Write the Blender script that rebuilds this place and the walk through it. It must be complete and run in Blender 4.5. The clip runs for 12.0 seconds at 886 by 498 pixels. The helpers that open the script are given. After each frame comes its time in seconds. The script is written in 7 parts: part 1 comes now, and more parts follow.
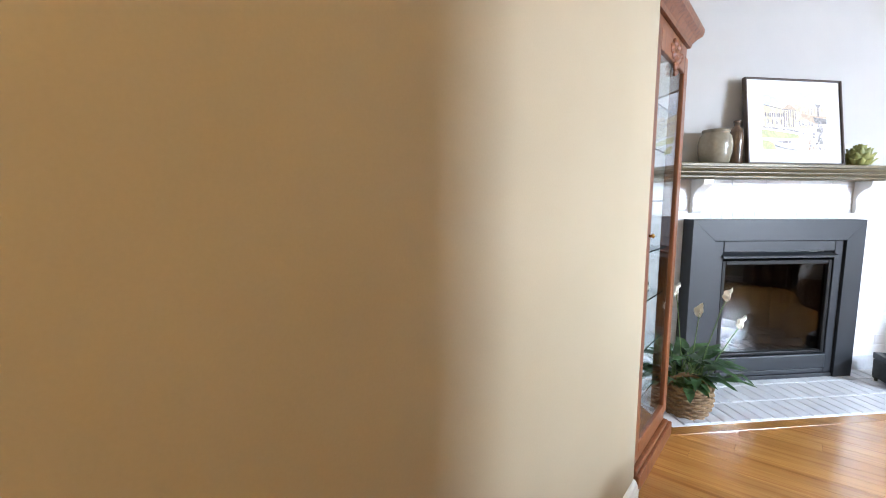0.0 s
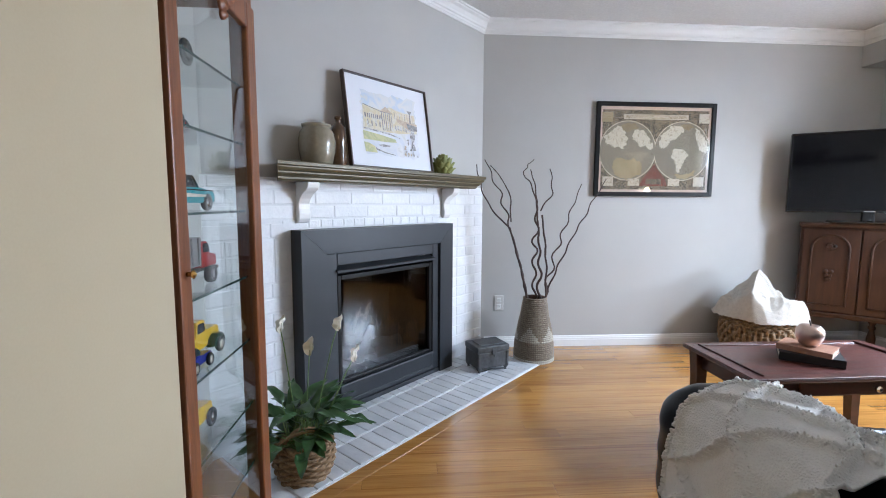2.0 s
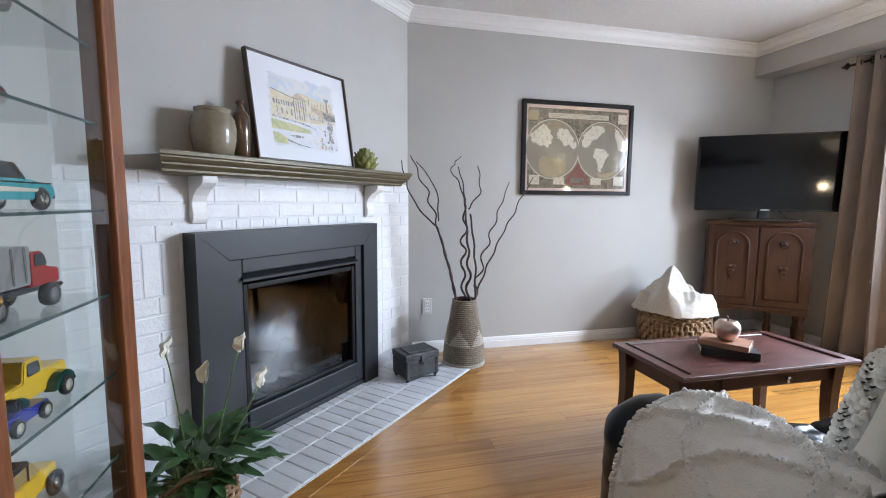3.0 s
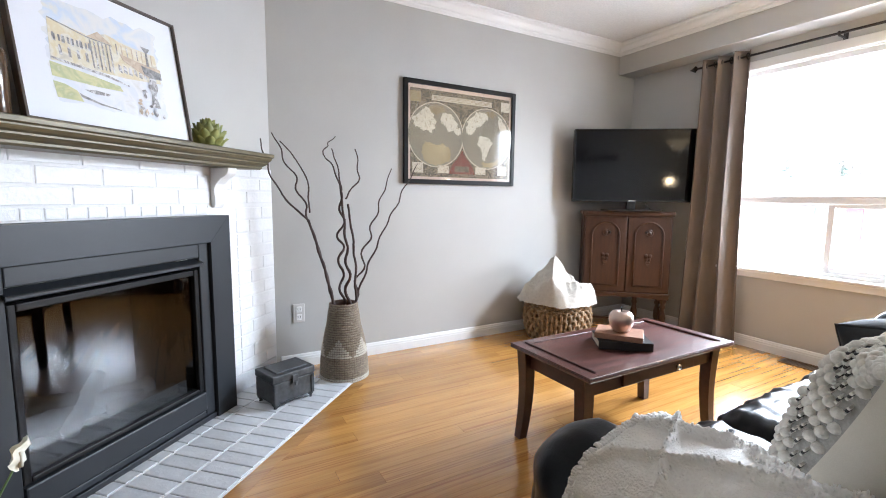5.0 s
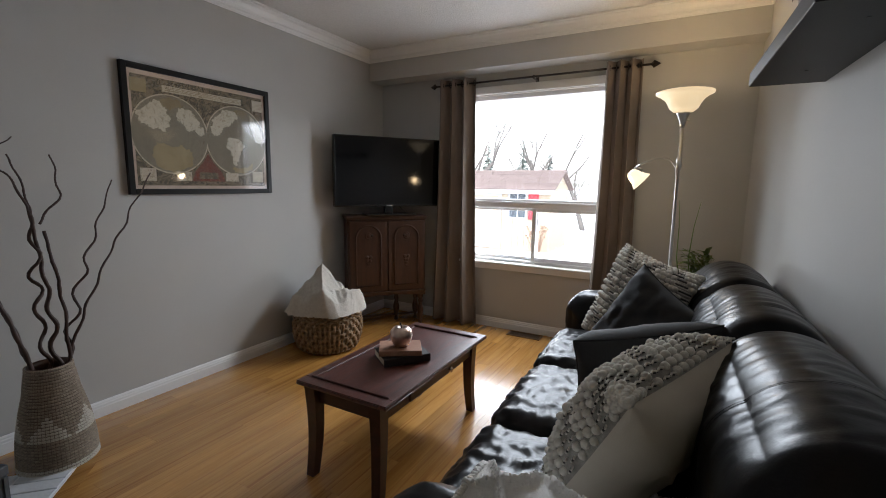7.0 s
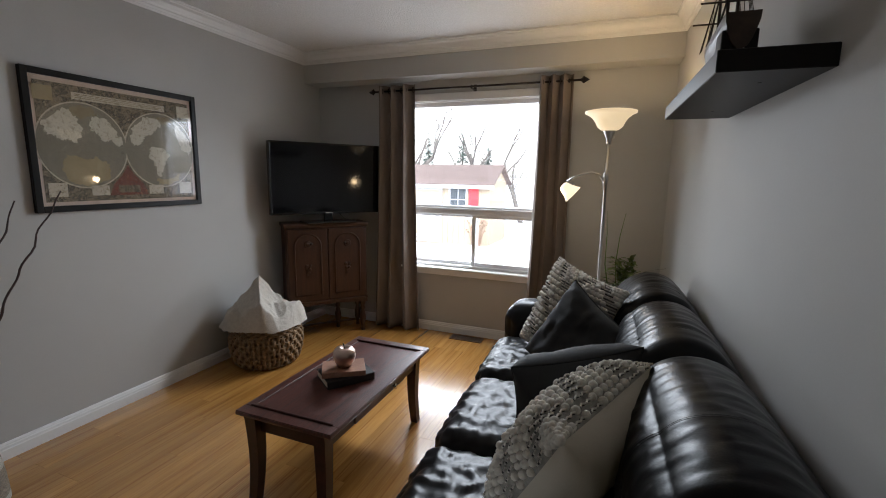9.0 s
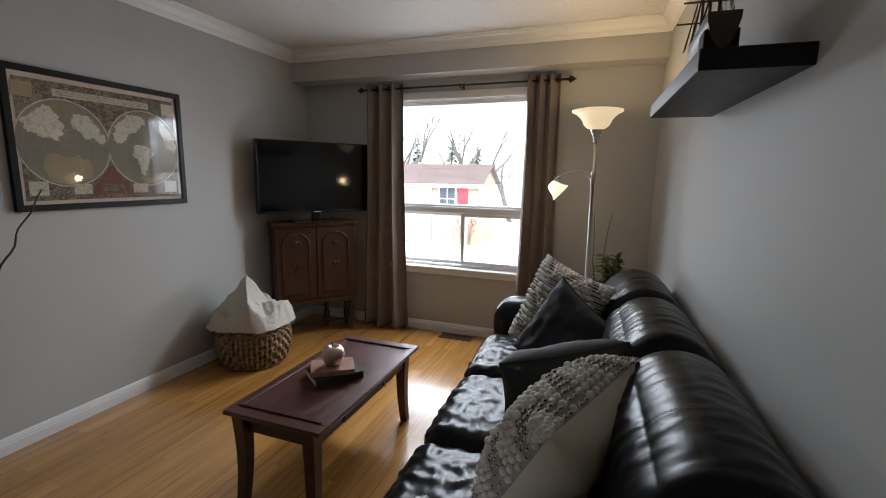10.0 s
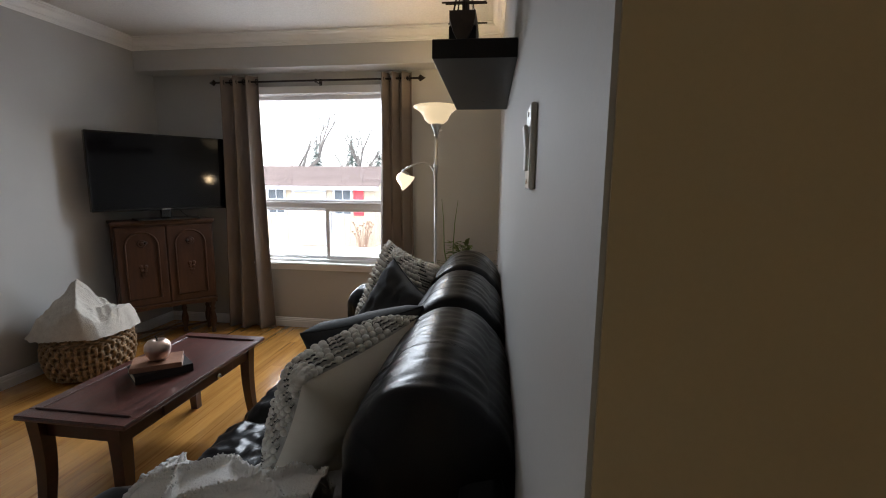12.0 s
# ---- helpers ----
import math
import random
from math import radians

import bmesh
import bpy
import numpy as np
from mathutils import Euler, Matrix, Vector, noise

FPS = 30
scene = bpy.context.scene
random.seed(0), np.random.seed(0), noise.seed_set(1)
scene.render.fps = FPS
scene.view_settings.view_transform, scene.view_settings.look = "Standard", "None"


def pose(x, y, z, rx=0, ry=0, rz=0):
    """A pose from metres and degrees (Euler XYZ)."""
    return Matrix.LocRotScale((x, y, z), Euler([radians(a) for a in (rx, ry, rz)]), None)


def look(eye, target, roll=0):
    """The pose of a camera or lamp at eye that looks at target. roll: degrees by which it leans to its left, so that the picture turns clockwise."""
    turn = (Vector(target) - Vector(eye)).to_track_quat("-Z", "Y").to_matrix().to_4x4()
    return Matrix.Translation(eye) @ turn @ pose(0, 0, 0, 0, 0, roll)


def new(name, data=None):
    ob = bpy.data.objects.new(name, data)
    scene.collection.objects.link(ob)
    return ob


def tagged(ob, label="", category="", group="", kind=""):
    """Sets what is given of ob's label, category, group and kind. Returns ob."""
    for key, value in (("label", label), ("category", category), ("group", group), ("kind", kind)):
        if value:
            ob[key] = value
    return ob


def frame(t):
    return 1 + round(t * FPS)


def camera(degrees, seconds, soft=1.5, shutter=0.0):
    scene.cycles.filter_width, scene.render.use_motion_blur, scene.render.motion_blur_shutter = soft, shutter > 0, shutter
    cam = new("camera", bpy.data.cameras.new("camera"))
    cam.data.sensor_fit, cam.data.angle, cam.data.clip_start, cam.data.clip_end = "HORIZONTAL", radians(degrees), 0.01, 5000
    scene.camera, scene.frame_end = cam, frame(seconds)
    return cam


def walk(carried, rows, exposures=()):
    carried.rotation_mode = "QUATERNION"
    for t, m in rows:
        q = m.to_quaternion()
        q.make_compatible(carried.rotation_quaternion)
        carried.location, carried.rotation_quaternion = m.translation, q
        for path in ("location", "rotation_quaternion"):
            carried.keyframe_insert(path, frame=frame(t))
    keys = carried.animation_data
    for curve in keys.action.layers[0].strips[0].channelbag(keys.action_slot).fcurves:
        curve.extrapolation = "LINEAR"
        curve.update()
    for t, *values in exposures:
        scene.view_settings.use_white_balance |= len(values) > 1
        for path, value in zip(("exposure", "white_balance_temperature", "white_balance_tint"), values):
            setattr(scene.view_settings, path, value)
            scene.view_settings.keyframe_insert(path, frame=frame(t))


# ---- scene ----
from mathutils.bvhtree import BVHTree

cam = camera(89.8, 12.0, soft=1.0)
PATH = [
    (0, (0.29, 0.556, 1.075), (-0.947, 2.111, 0.851), 0.3),
    (0.5, (0.268, 0.784, 1.103), (-0.578, 2.58, 0.858), 0.4),
    (1, (0.259, 0.965, 1.08), (-0.145, 2.912, 0.861), 0.3),
    (1.5, (0.295, 1.174, 1.084), (0.217, 3.161, 0.869), 0.3),
    (2, (0.346, 1.289, 1.098), (0.487, 3.273, 0.892), 0.3),
    (2.5, (0.368, 1.371, 1.101), (0.684, 3.335, 0.897), 0.3),
    (3, (0.374, 1.466, 1.096), (0.84, 3.4, 0.886), 0.4),
    (3.2, (0.384, 1.484, 1.094), (0.895, 3.405, 0.88), 0.5),
    (4.8, (0.459, 1.763, 1.029), (1.374, 3.528, 0.809), 1.0),
    (5, (0.468, 1.794, 1.056), (1.439, 3.528, 0.831), 0.6),
    (5.5, (0.506, 1.844, 1.056), (1.633, 3.481, 0.835), 0.6),
    (6, (0.501, 1.908, 1.093), (1.855, 3.363, 0.87), 0.7),
    (6.5, (0.453, 1.93, 1.162), (2.053, 3.103, 0.912), 0.8),
    (7, (0.432, 1.947, 1.234), (2.165, 2.903, 0.947), 0.8),
    (7.5, (0.429, 1.948, 1.288), (2.212, 2.799, 0.977), 0.9),
    (9.5, (0.423, 1.943, 1.372), (2.271, 2.637, 1.049), 0.9),
    (10, (0.422, 1.938, 1.361), (2.277, 2.611, 1.036), 0.9),
    (10.5, (0.438, 1.898, 1.347), (2.299, 2.553, 1.023), 0.9),
    (11, (0.447, 1.832, 1.331), (2.321, 2.453, 1.009), 0.9),
    (11.5, (0.429, 1.726, 1.309), (2.331, 2.262, 0.997), 0.8),
    (12, (0.395, 1.552, 1.284), (2.353, 1.831, 0.983), 0.5),
]
EXPOSURES = [(0, 5.0, 5550, 10), (1, 4.4, 5450, 10), (2, 4.1, 5450, 10), (3, 4.08, 5600, 10), (5, 4.38, 5800, 10), (5.6, 3.88, 6000, 10), (6.5, 2.85, 6100, 10), (7.5, 2.46, 6100, 10), (12, 2.46, 6100, 10)]
walk(cam, [(t, look(eye, target, roll)) for t, eye, target, roll in PATH], EXPOSURES)


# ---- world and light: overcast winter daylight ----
LAMP_GLOW, LAMP_W, HALL_FILL_W, DAY_W = 0.12, 0.72, 1.3, 4.3
world = bpy.data.worlds.new("overcast")
scene.world = world
world.use_nodes = True
wn, wl = world.node_tree.nodes, world.node_tree.links
sky = wn.new("ShaderNodeTexSky")
sky.sky_type, sky.sun_disc = "NISHITA", False
sky.sun_elevation, sky.sun_rotation = radians(38), radians(250)
sky.dust_density, sky.ozone_density, sky.air_density = 2.0, 1.0, 1.3
grey = wn.new("ShaderNodeHueSaturation")
grey.inputs["Saturation"].default_value = 0.22
wl.new(sky.outputs[0], grey.inputs["Color"])
wl.new(grey.outputs[0], wn["Background"].inputs["Color"])
wn["Background"].inputs["Strength"].default_value = 0.15

sun = new("sun", bpy.data.lights.new("sun", "SUN"))
sun.data.energy, sun.data.angle, sun.data.color = 0.5, radians(20), (1.0, 0.96, 0.9)
sun.matrix_world = look((-20, 12, 22), (0, 0, 0))

# skylight through the upper part of the window
daylight = new("window_daylight", bpy.data.lights.new("window_daylight", "AREA"))
daylight.data.shape, daylight.data.size, daylight.data.size_y = "RECTANGLE", 1.25, 0.26
daylight.data.energy, daylight.data.color = DAY_W, (0.90, 0.95, 1.0)
daylight.data.spread = radians(125)
daylight.matrix_world = look((4.075, 3.09, 1.80), (3.225, 3.08, 1.02))

# light thrown up from the snow through the lower sashes
snowlight = new("snow_daylight", bpy.data.lights.new("snow_daylight", "AREA"))
snowlight.data.shape, snowlight.data.size, snowlight.data.size_y = "RECTANGLE", 1.22, 0.12
snowlight.data.energy, snowlight.data.color = DAY_W * 0.4, (0.94, 0.97, 1.0)
snowlight.matrix_world = look((4.085, 3.09, 0.695), (3.085, 3.05, 0.72))

# ---- mesh helpers ----


def bx(x0, x1, y0, y1, z0, z1, bevel=0.0, seg=2):
    bm = bmesh.new()
    m = Matrix.LocRotScale(((x0 + x1) / 2, (y0 + y1) / 2, (z0 + z1) / 2), None, (abs(x1 - x0), abs(y1 - y0), abs(z1 - z0)))
    bmesh.ops.create_cube(bm, size=1, matrix=m)
    if bevel:
        bmesh.ops.bevel(bm, geom=bm.edges[:], offset=bevel, segments=seg, profile=0.5, affect="EDGES")
    return bm


def join(*bms):
    out = bmesh.new()
    for b in bms:
        me = bpy.data.meshes.new("tmp")
        b.to_mesh(me)
        out.from_mesh(me)
        bpy.data.meshes.remove(me)
        b.free()
    return out


def moved(bm, m):
    bmesh.ops.transform(bm, matrix=m, verts=bm.verts)
    return bm


def lathe(profile, n=32, closed=False):
    """Turned shape round z from (radius, height) pairs."""
    bm = bmesh.new()
    rings = []
    for r, z in profile:
        rings.append([bm.verts.new((r * math.cos(2 * math.pi * i / n), r * math.sin(2 * math.pi * i / n), z)) for i in range(n)])
    pairs = list(zip(rings, rings[1:])) + ([(rings[-1], rings[0])] if closed else [])
    for a, b in pairs:
        for i in range(n):
            bm.faces.new((a[i], a[(i + 1) % n], b[(i + 1) % n], b[i]))
    if not closed:
        for ring, flip in ((rings[0], True), (rings[-1], False)):
            bm.faces.new(ring[::-1] if flip else ring)
    bmesh.ops.recalc_face_normals(bm, faces=bm.faces)
    return bm


def tube(points, radii, n=8, caps=True):
    """A round bar along points; radii one number or one for each point."""
    pts = [Vector(p) for p in points]
    if not isinstance(radii, (list, tuple)):
        radii = [radii] * len(pts)
    bm = bmesh.new()
    rings, up = [], None
    for i, p in enumerate(pts):
        d = (pts[min(i + 1, len(pts) - 1)] - pts[max(i - 1, 0)]).normalized()
        if up is None:
            up = d.orthogonal().normalized()
        up = (up - d * up.dot(d)).normalized()
        side = d.cross(up)
        rings.append([bm.verts.new(p + radii[i] * (up * math.cos(2 * math.pi * k / n) + side * math.sin(2 * math.pi * k / n))) for k in range(n)])
    for a, b in zip(rings, rings[1:]):
        for k in range(n):
            bm.faces.new((a[k], a[(k + 1) % n], b[(k + 1) % n], b[k]))
    if caps:
        bm.faces.new(rings[0][::-1]), bm.faces.new(rings[-1])
    bmesh.ops.recalc_face_normals(bm, faces=bm.faces)
    return bm


def prism(outline, depth):
    """Outline of (x, z) pairs pushed along y from 0 to depth."""
    bm = bmesh.new()
    a = [bm.verts.new((x, 0, z)) for x, z in outline]
    b = [bm.verts.new((x, depth, z)) for x, z in outline]
    n = len(a)
    for i in range(n):
        bm.faces.new((a[i], a[(i + 1) % n], b[(i + 1) % n], b[i]))
    bm.faces.new(a[::-1]), bm.faces.new(b)
    bmesh.ops.recalc_face_normals(bm, faces=bm.faces)
    return bm


def moulding(path, profile):
    """A strip along wall line path, mitred at corners; profile of (distance from wall, z). The room is on the path's left."""
    bm = bmesh.new()
    pts = [Vector(p) for p in path]
    rings = []
    for i, p in enumerate(pts):
        dirs = []
        if i > 0:
            dirs.append((p - pts[i - 1]).normalized())
        if i < len(pts) - 1:
            dirs.append((pts[i + 1] - p).normalized())
        norms = [Vector((-d.y, d.x)) for d in dirs]
        if len(norms) == 2:
            m = (norms[0] + norms[1]).normalized()
            m = m / m.dot(norms[0])
        else:
            m = norms[0]
        rings.append([bm.verts.new((p.x + m.x * o, p.y + m.y * o, z)) for o, z in profile])
    k = len(profile)
    for a, b in zip(rings, rings[1:]):
        for j in range(k):
            bm.faces.new((a[j], a[(j + 1) % k], b[(j + 1) % k], b[j]))
    bm.faces.new(rings[0]), bm.faces.new(rings[-1][::-1])
    bmesh.ops.recalc_face_normals(bm, faces=bm.faces)
    return bm


def mesh_of(name, bm, material, smooth=False):
    me = bpy.data.meshes.new(name)
    bm.to_mesh(me)
    bm.free()
    me.materials.append(material)
    if smooth:
        me.shade_smooth()
    return me


def part(name, bm, material, parent=None, label="", smooth=False):
    ob = new(name, mesh_of(name, bm, material, smooth))
    if parent is not None:
        ob.parent = parent
    if label:
        ob["label"] = label
    return ob


def thing(name, label, category, m=None, group=""):
    ob = new(name)
    ob.empty_display_size = 0.1
    if m is not None:
        ob.matrix_world = m
    return tagged(ob, label, category, group)


def structure(name, bm, material, label, category, smooth=False):
    return tagged(part(name, bm, material, None, "", smooth), label, category, kind="structure")


# ---- materials ----


def surf(name, c1, c2, scale=8.0, rough=0.5, bump=0.1, bscale=120.0, metal=0.0, stretch=(1, 1, 1), coat=0.0, rough2=None, spec=0.5, rand=0.0, dist=0.002):
    """Two-colour procedural surface with coarse mottling, fine grain and fine relief."""
    mat = bpy.data.materials.new(name)
    mat.use_nodes = True
    n, l = mat.node_tree.nodes, mat.node_tree.links
    b = n["Principled BSDF"]
    tc, mp = n.new("ShaderNodeTexCoord"), n.new("ShaderNodeMapping")
    mp.inputs["Scale"].default_value = stretch
    l.new(tc.outputs["Object"], mp.inputs["Vector"])
    big, fine = n.new("ShaderNodeTexNoise"), n.new("ShaderNodeTexNoise")
    big.inputs["Scale"].default_value, big.inputs["Detail"].default_value = scale, 6
    fine.inputs["Scale"].default_value, fine.inputs["Detail"].default_value = bscale, 4
    if rand:
        oi, add = n.new("ShaderNodeObjectInfo"), n.new("ShaderNodeVectorMath")
        add.operation = "MULTIPLY_ADD"
        comb = n.new("ShaderNodeCombineXYZ")
        for k in range(3):
            l.new(oi.outputs["Random"], comb.inputs[k])
        add.inputs[1].default_value = (37, 53, 71)
        l.new(comb.outputs[0], add.inputs[0]), l.new(mp.outputs[0], add.inputs[2])
        src = add.outputs[0]
    else:
        src = mp.outputs[0]
    l.new(src, big.inputs["Vector"]), l.new(src, fine.inputs["Vector"])
    mix, ramp = n.new("ShaderNodeMix"), n.new("ShaderNodeMath")
    mix.data_type = "RGBA"
    ramp.operation = "MULTIPLY_ADD"
    ramp.inputs[1].default_value, ramp.use_clamp = 0.35, True
    l.new(fine.outputs["Fac"], ramp.inputs[0])
    mul = n.new("ShaderNodeMath")
    mul.operation = "MULTIPLY"
    mul.inputs[1].default_value = 0.65
    l.new(big.outputs["Fac"], mul.inputs[0])
    l.new(mul.outputs[0], ramp.inputs[2])
    con = n.new("ShaderNodeMapRange")
    con.inputs["From Min"].default_value, con.inputs["From Max"].default_value = 0.3, 0.7
    l.new(ramp.outputs[0], con.inputs["Value"])
    l.new(con.outputs[0], mix.inputs["Factor"])
    mix.inputs["A"].default_value, mix.inputs["B"].default_value = (*c1, 1), (*c2, 1)
    colour = mix.outputs["Result"]
    if rand:
        hsv, mr = n.new("ShaderNodeHueSaturation"), n.new("ShaderNodeMapRange")
        mr.inputs["To Min"].default_value, mr.inputs["To Max"].default_value = 1 - rand, 1 + rand
        l.new(oi.outputs["Random"], mr.inputs["Value"])
        l.new(mr.outputs[0], hsv.inputs["Value"]), l.new(colour, hsv.inputs["Color"])
        colour = hsv.outputs[0]
    l.new(colour, b.inputs["Base Color"])
    rr = n.new("ShaderNodeMapRange")
    rr.inputs["To Min"].default_value, rr.inputs["To Max"].default_value = rough, rough if rough2 is None else rough2
    l.new(big.outputs["Fac"], rr.inputs["Value"]), l.new(rr.outputs[0], b.inputs["Roughness"])
    b.inputs["Metallic"].default_value, b.inputs["Coat Weight"].default_value = metal, coat
    b.inputs["Coat Roughness"].default_value, b.inputs["Specular IOR Level"].default_value = 0.12, spec
    if bump:
        bp = n.new("ShaderNodeBump")
        bp.inputs["Strength"].default_value, bp.inputs["Distance"].default_value = bump, dist
        l.new(fine.outputs["Fac"], bp.inputs["Height"]), l.new(bp.outputs[0], b.inputs["Normal"])
    return mat


def glass(name, rough=0.0, tint=(1, 1, 1), base=0.035):
    mat = bpy.data.materials.new(name)
    mat.use_nodes = True
    n, l = mat.node_tree.nodes, mat.node_tree.links
    n.remove(n["Principled BSDF"])
    tr, gl, mx, lw = n.new("ShaderNodeBsdfTransparent"), n.new("ShaderNodeBsdfGlossy"), n.new("ShaderNodeMixShader"), n.new("ShaderNodeLayerWeight")
    lw.inputs["Blend"].default_value = 0.5
    power, fr = n.new("ShaderNodeMath"), n.new("ShaderNodeMath")
    power.operation, fr.operation = "POWER", "MULTIPLY_ADD"
    power.inputs[1].default_value, fr.inputs[1].default_value, fr.inputs[2].default_value = 4.5, 0.8, base
    l.new(lw.outputs["Facing"], power.inputs[0]), l.new(power.outputs[0], fr.inputs[0])
    tr.inputs["Color"].default_value = (*tint, 1)
    gl.inputs["Roughness"].default_value = rough
    l.new(fr.outputs[0], mx.inputs[0]), l.new(tr.outputs[0], mx.inputs[1]), l.new(gl.outputs[0], mx.inputs[2])
    l.new(mx.outputs[0], n["Material Output"].inputs["Surface"])
    return mat


def glowing(name, colour, strength, base=(0.8, 0.75, 0.65)):
    mat = surf(name, base, base, rough=0.4, bump=0)
    b = mat.node_tree.nodes["Principled BSDF"]
    b.inputs["Emission Color"].default_value, b.inputs["Emission Strength"].default_value = (*colour, 1), strength
    return mat


def grained(mat, scale, stretch, dark, distortion=1.2):
    """Darker growth lines running along a board, over the base colour."""
    n, l = mat.node_tree.nodes, mat.node_tree.links
    b = n["Principled BSDF"]
    src = b.inputs["Base Color"].links[0].from_socket
    where = next(k for k in n if k.bl_idname == "ShaderNodeTexNoise").inputs["Vector"].links[0].from_socket
    mp, nz, band, mix = n.new("ShaderNodeMapping"), n.new("ShaderNodeTexNoise"), n.new("ShaderNodeMapRange"), n.new("ShaderNodeMix")
    mp.inputs["Scale"].default_value = stretch
    nz.inputs["Scale"].default_value, nz.inputs["Detail"].default_value, nz.inputs["Distortion"].default_value = scale, 5, distortion
    band.inputs["From Min"].default_value, band.inputs["From Max"].default_value = 0.52, 0.68
    band.inputs["To Max"].default_value = 0.75
    mix.data_type, mix.blend_type = "RGBA", "MULTIPLY"
    mix.inputs["B"].default_value = (*dark, 1)
    l.new(where, mp.inputs["Vector"]), l.new(mp.outputs[0], nz.inputs["Vector"]), l.new(nz.outputs["Fac"], band.inputs["Value"])
    l.new(band.outputs[0], mix.inputs["Factor"]), l.new(src, mix.inputs["A"]), l.new(mix.outputs["Result"], b.inputs["Base Color"])
    return mat


def creased(mat, scale, stretch, dist, strength=0.6):
    """Sharp folded creases on top of the fine grain of a hide or cloth."""
    n, l = mat.node_tree.nodes, mat.node_tree.links
    fine = next(k for k in n if k.bl_idname == "ShaderNodeBump")
    tc, mp, nz, bp = n.new("ShaderNodeTexCoord"), n.new("ShaderNodeMapping"), n.new("ShaderNodeTexNoise"), n.new("ShaderNodeBump")
    mp.inputs["Scale"].default_value = stretch
    nz.noise_type = "RIDGED_MULTIFRACTAL"
    nz.inputs["Scale"].default_value, nz.inputs["Detail"].default_value, nz.inputs["Distortion"].default_value = scale, 3, 0.6
    bp.inputs["Strength"].default_value, bp.inputs["Distance"].default_value = strength, dist
    l.new(tc.outputs["Object"], mp.inputs["Vector"]), l.new(mp.outputs[0], nz.inputs["Vector"]), l.new(nz.outputs["Fac"], bp.inputs["Height"])
    l.new(bp.outputs[0], fine.inputs["Normal"])
    return mat


GREIGE = surf("greige_wall_paint", (0.46, 0.455, 0.44), (0.50, 0.495, 0.475), 3, 0.6, 0.08, 220, rough2=0.75, spec=0.3)
TAN = surf("tan_wall_paint", (0.49, 0.42, 0.285), (0.53, 0.455, 0.315), 3, 0.6, 0.07, 220, spec=0.3)
WHITE = surf("white_trim_paint", (0.78, 0.78, 0.77), (0.82, 0.82, 0.81), 6, 0.35, 0.05, 200)
CEILING = surf("stippled_ceiling", (0.66, 0.65, 0.63), (0.76, 0.75, 0.73), 70, 0.9, 1.0, 130, dist=0.007)
BRICK = surf("white_painted_brick", (0.74, 0.75, 0.77), (0.83, 0.84, 0.85), 14, 0.45, 0.5, 60, rand=0.03, dist=0.004)
MORTAR = surf("painted_mortar", (0.72, 0.73, 0.75), (0.80, 0.81, 0.82), 20, 0.7, 0.4, 90)
HEARTH = surf("grey_painted_hearth_brick", (0.56, 0.58, 0.61), (0.66, 0.68, 0.71), 10, 0.4, 0.5, 50, rand=0.04, dist=0.004)
OAK = surf("golden_oak_floor", (0.35, 0.158, 0.030), (0.56, 0.285, 0.070), 2.4, 0.17, 0.04, 14, stretch=(0.5, 7, 1), rough2=0.28, rand=0.13, coat=1.0, spec=0.6)
grained(OAK, 3.0, (0.35, 3.0, 1), (0.62, 0.48, 0.36))
OAK.node_tree.nodes["Principled BSDF"].inputs["Coat Roughness"].default_value = 0.19
GAP = surf("dark_joint", (0.22, 0.11, 0.035), (0.26, 0.13, 0.045), 20, 0.8, 0)
BLACKMETAL = surf("dark_grey_painted_steel", (0.017, 0.020, 0.024), (0.023, 0.026, 0.031), 8, 0.40, 0.05, 200, rough2=0.5, spec=0.4)
SNOW = surf("snow", (0.86, 0.87, 0.9), (0.9, 0.91, 0.93), 1.5, 0.8, 0.3, 12)
LEATHER = surf("black_leather", (0.005, 0.005, 0.006), (0.009, 0.009, 0.010), 9, 0.24, 0.35, 220, rough2=0.40, dist=0.0008, spec=0.21)
creased(LEATHER, 16.0, (1.7, 0.8, 0.8), 0.0018, 0.5)
DARKWOOD = surf("dark_mahogany", (0.030, 0.010, 0.008), (0.070, 0.022, 0.016), 5, 0.25, 0.1, 60, stretch=(1, 8, 8), rough2=0.4)
CURTAIN = surf("taupe_curtain_cloth", (0.205, 0.168, 0.143), (0.255, 0.213, 0.185), 5, 0.8, 0.4, 400)
OLIVE = surf("olive_gilt_wood", (0.075, 0.060, 0.030), (0.16, 0.128, 0.066), 9, 0.38, 0.15, 60, metal=0.1, stretch=(1, 6, 6), spec=0.35)
BLACKPAINT = surf("black_satin_paint", (0.006, 0.006, 0.006), (0.012, 0.011, 0.011), 8, 0.42, 0.05, 200, spec=0.2)
CHERRY = grained(surf("cherry_wood", (0.14, 0.048, 0.016), (0.27, 0.096, 0.033), 6, 0.3, 0.08, 60, stretch=(6, 6, 0.6), rough2=0.42), 4.0, (1.5, 1.5, 1), (0.45, 0.36, 0.30))
WALNUT = surf("aged_walnut", (0.030, 0.012, 0.0055), (0.075, 0.029, 0.012), 7, 0.35, 0.1, 60, stretch=(6, 6, 0.8), rough2=0.5)

STEEL = surf("pale_switch_plate", (0.60, 0.585, 0.565), (0.66, 0.645, 0.62), 9, 0.3, 0.05, 150)

# ---- setting ----
CEIL = 2.39
NORTH, EAST, SOUTH = 4.58, 3.98, 1.50
CORNER = Vector((0.866, 4.58, 0))
ALONG = Vector((-0.695, -0.719, 0))
FACING = Vector((0.719, -0.695, 0))
ANGLE = math.degrees(math.atan2(ALONG.y, ALONG.x))
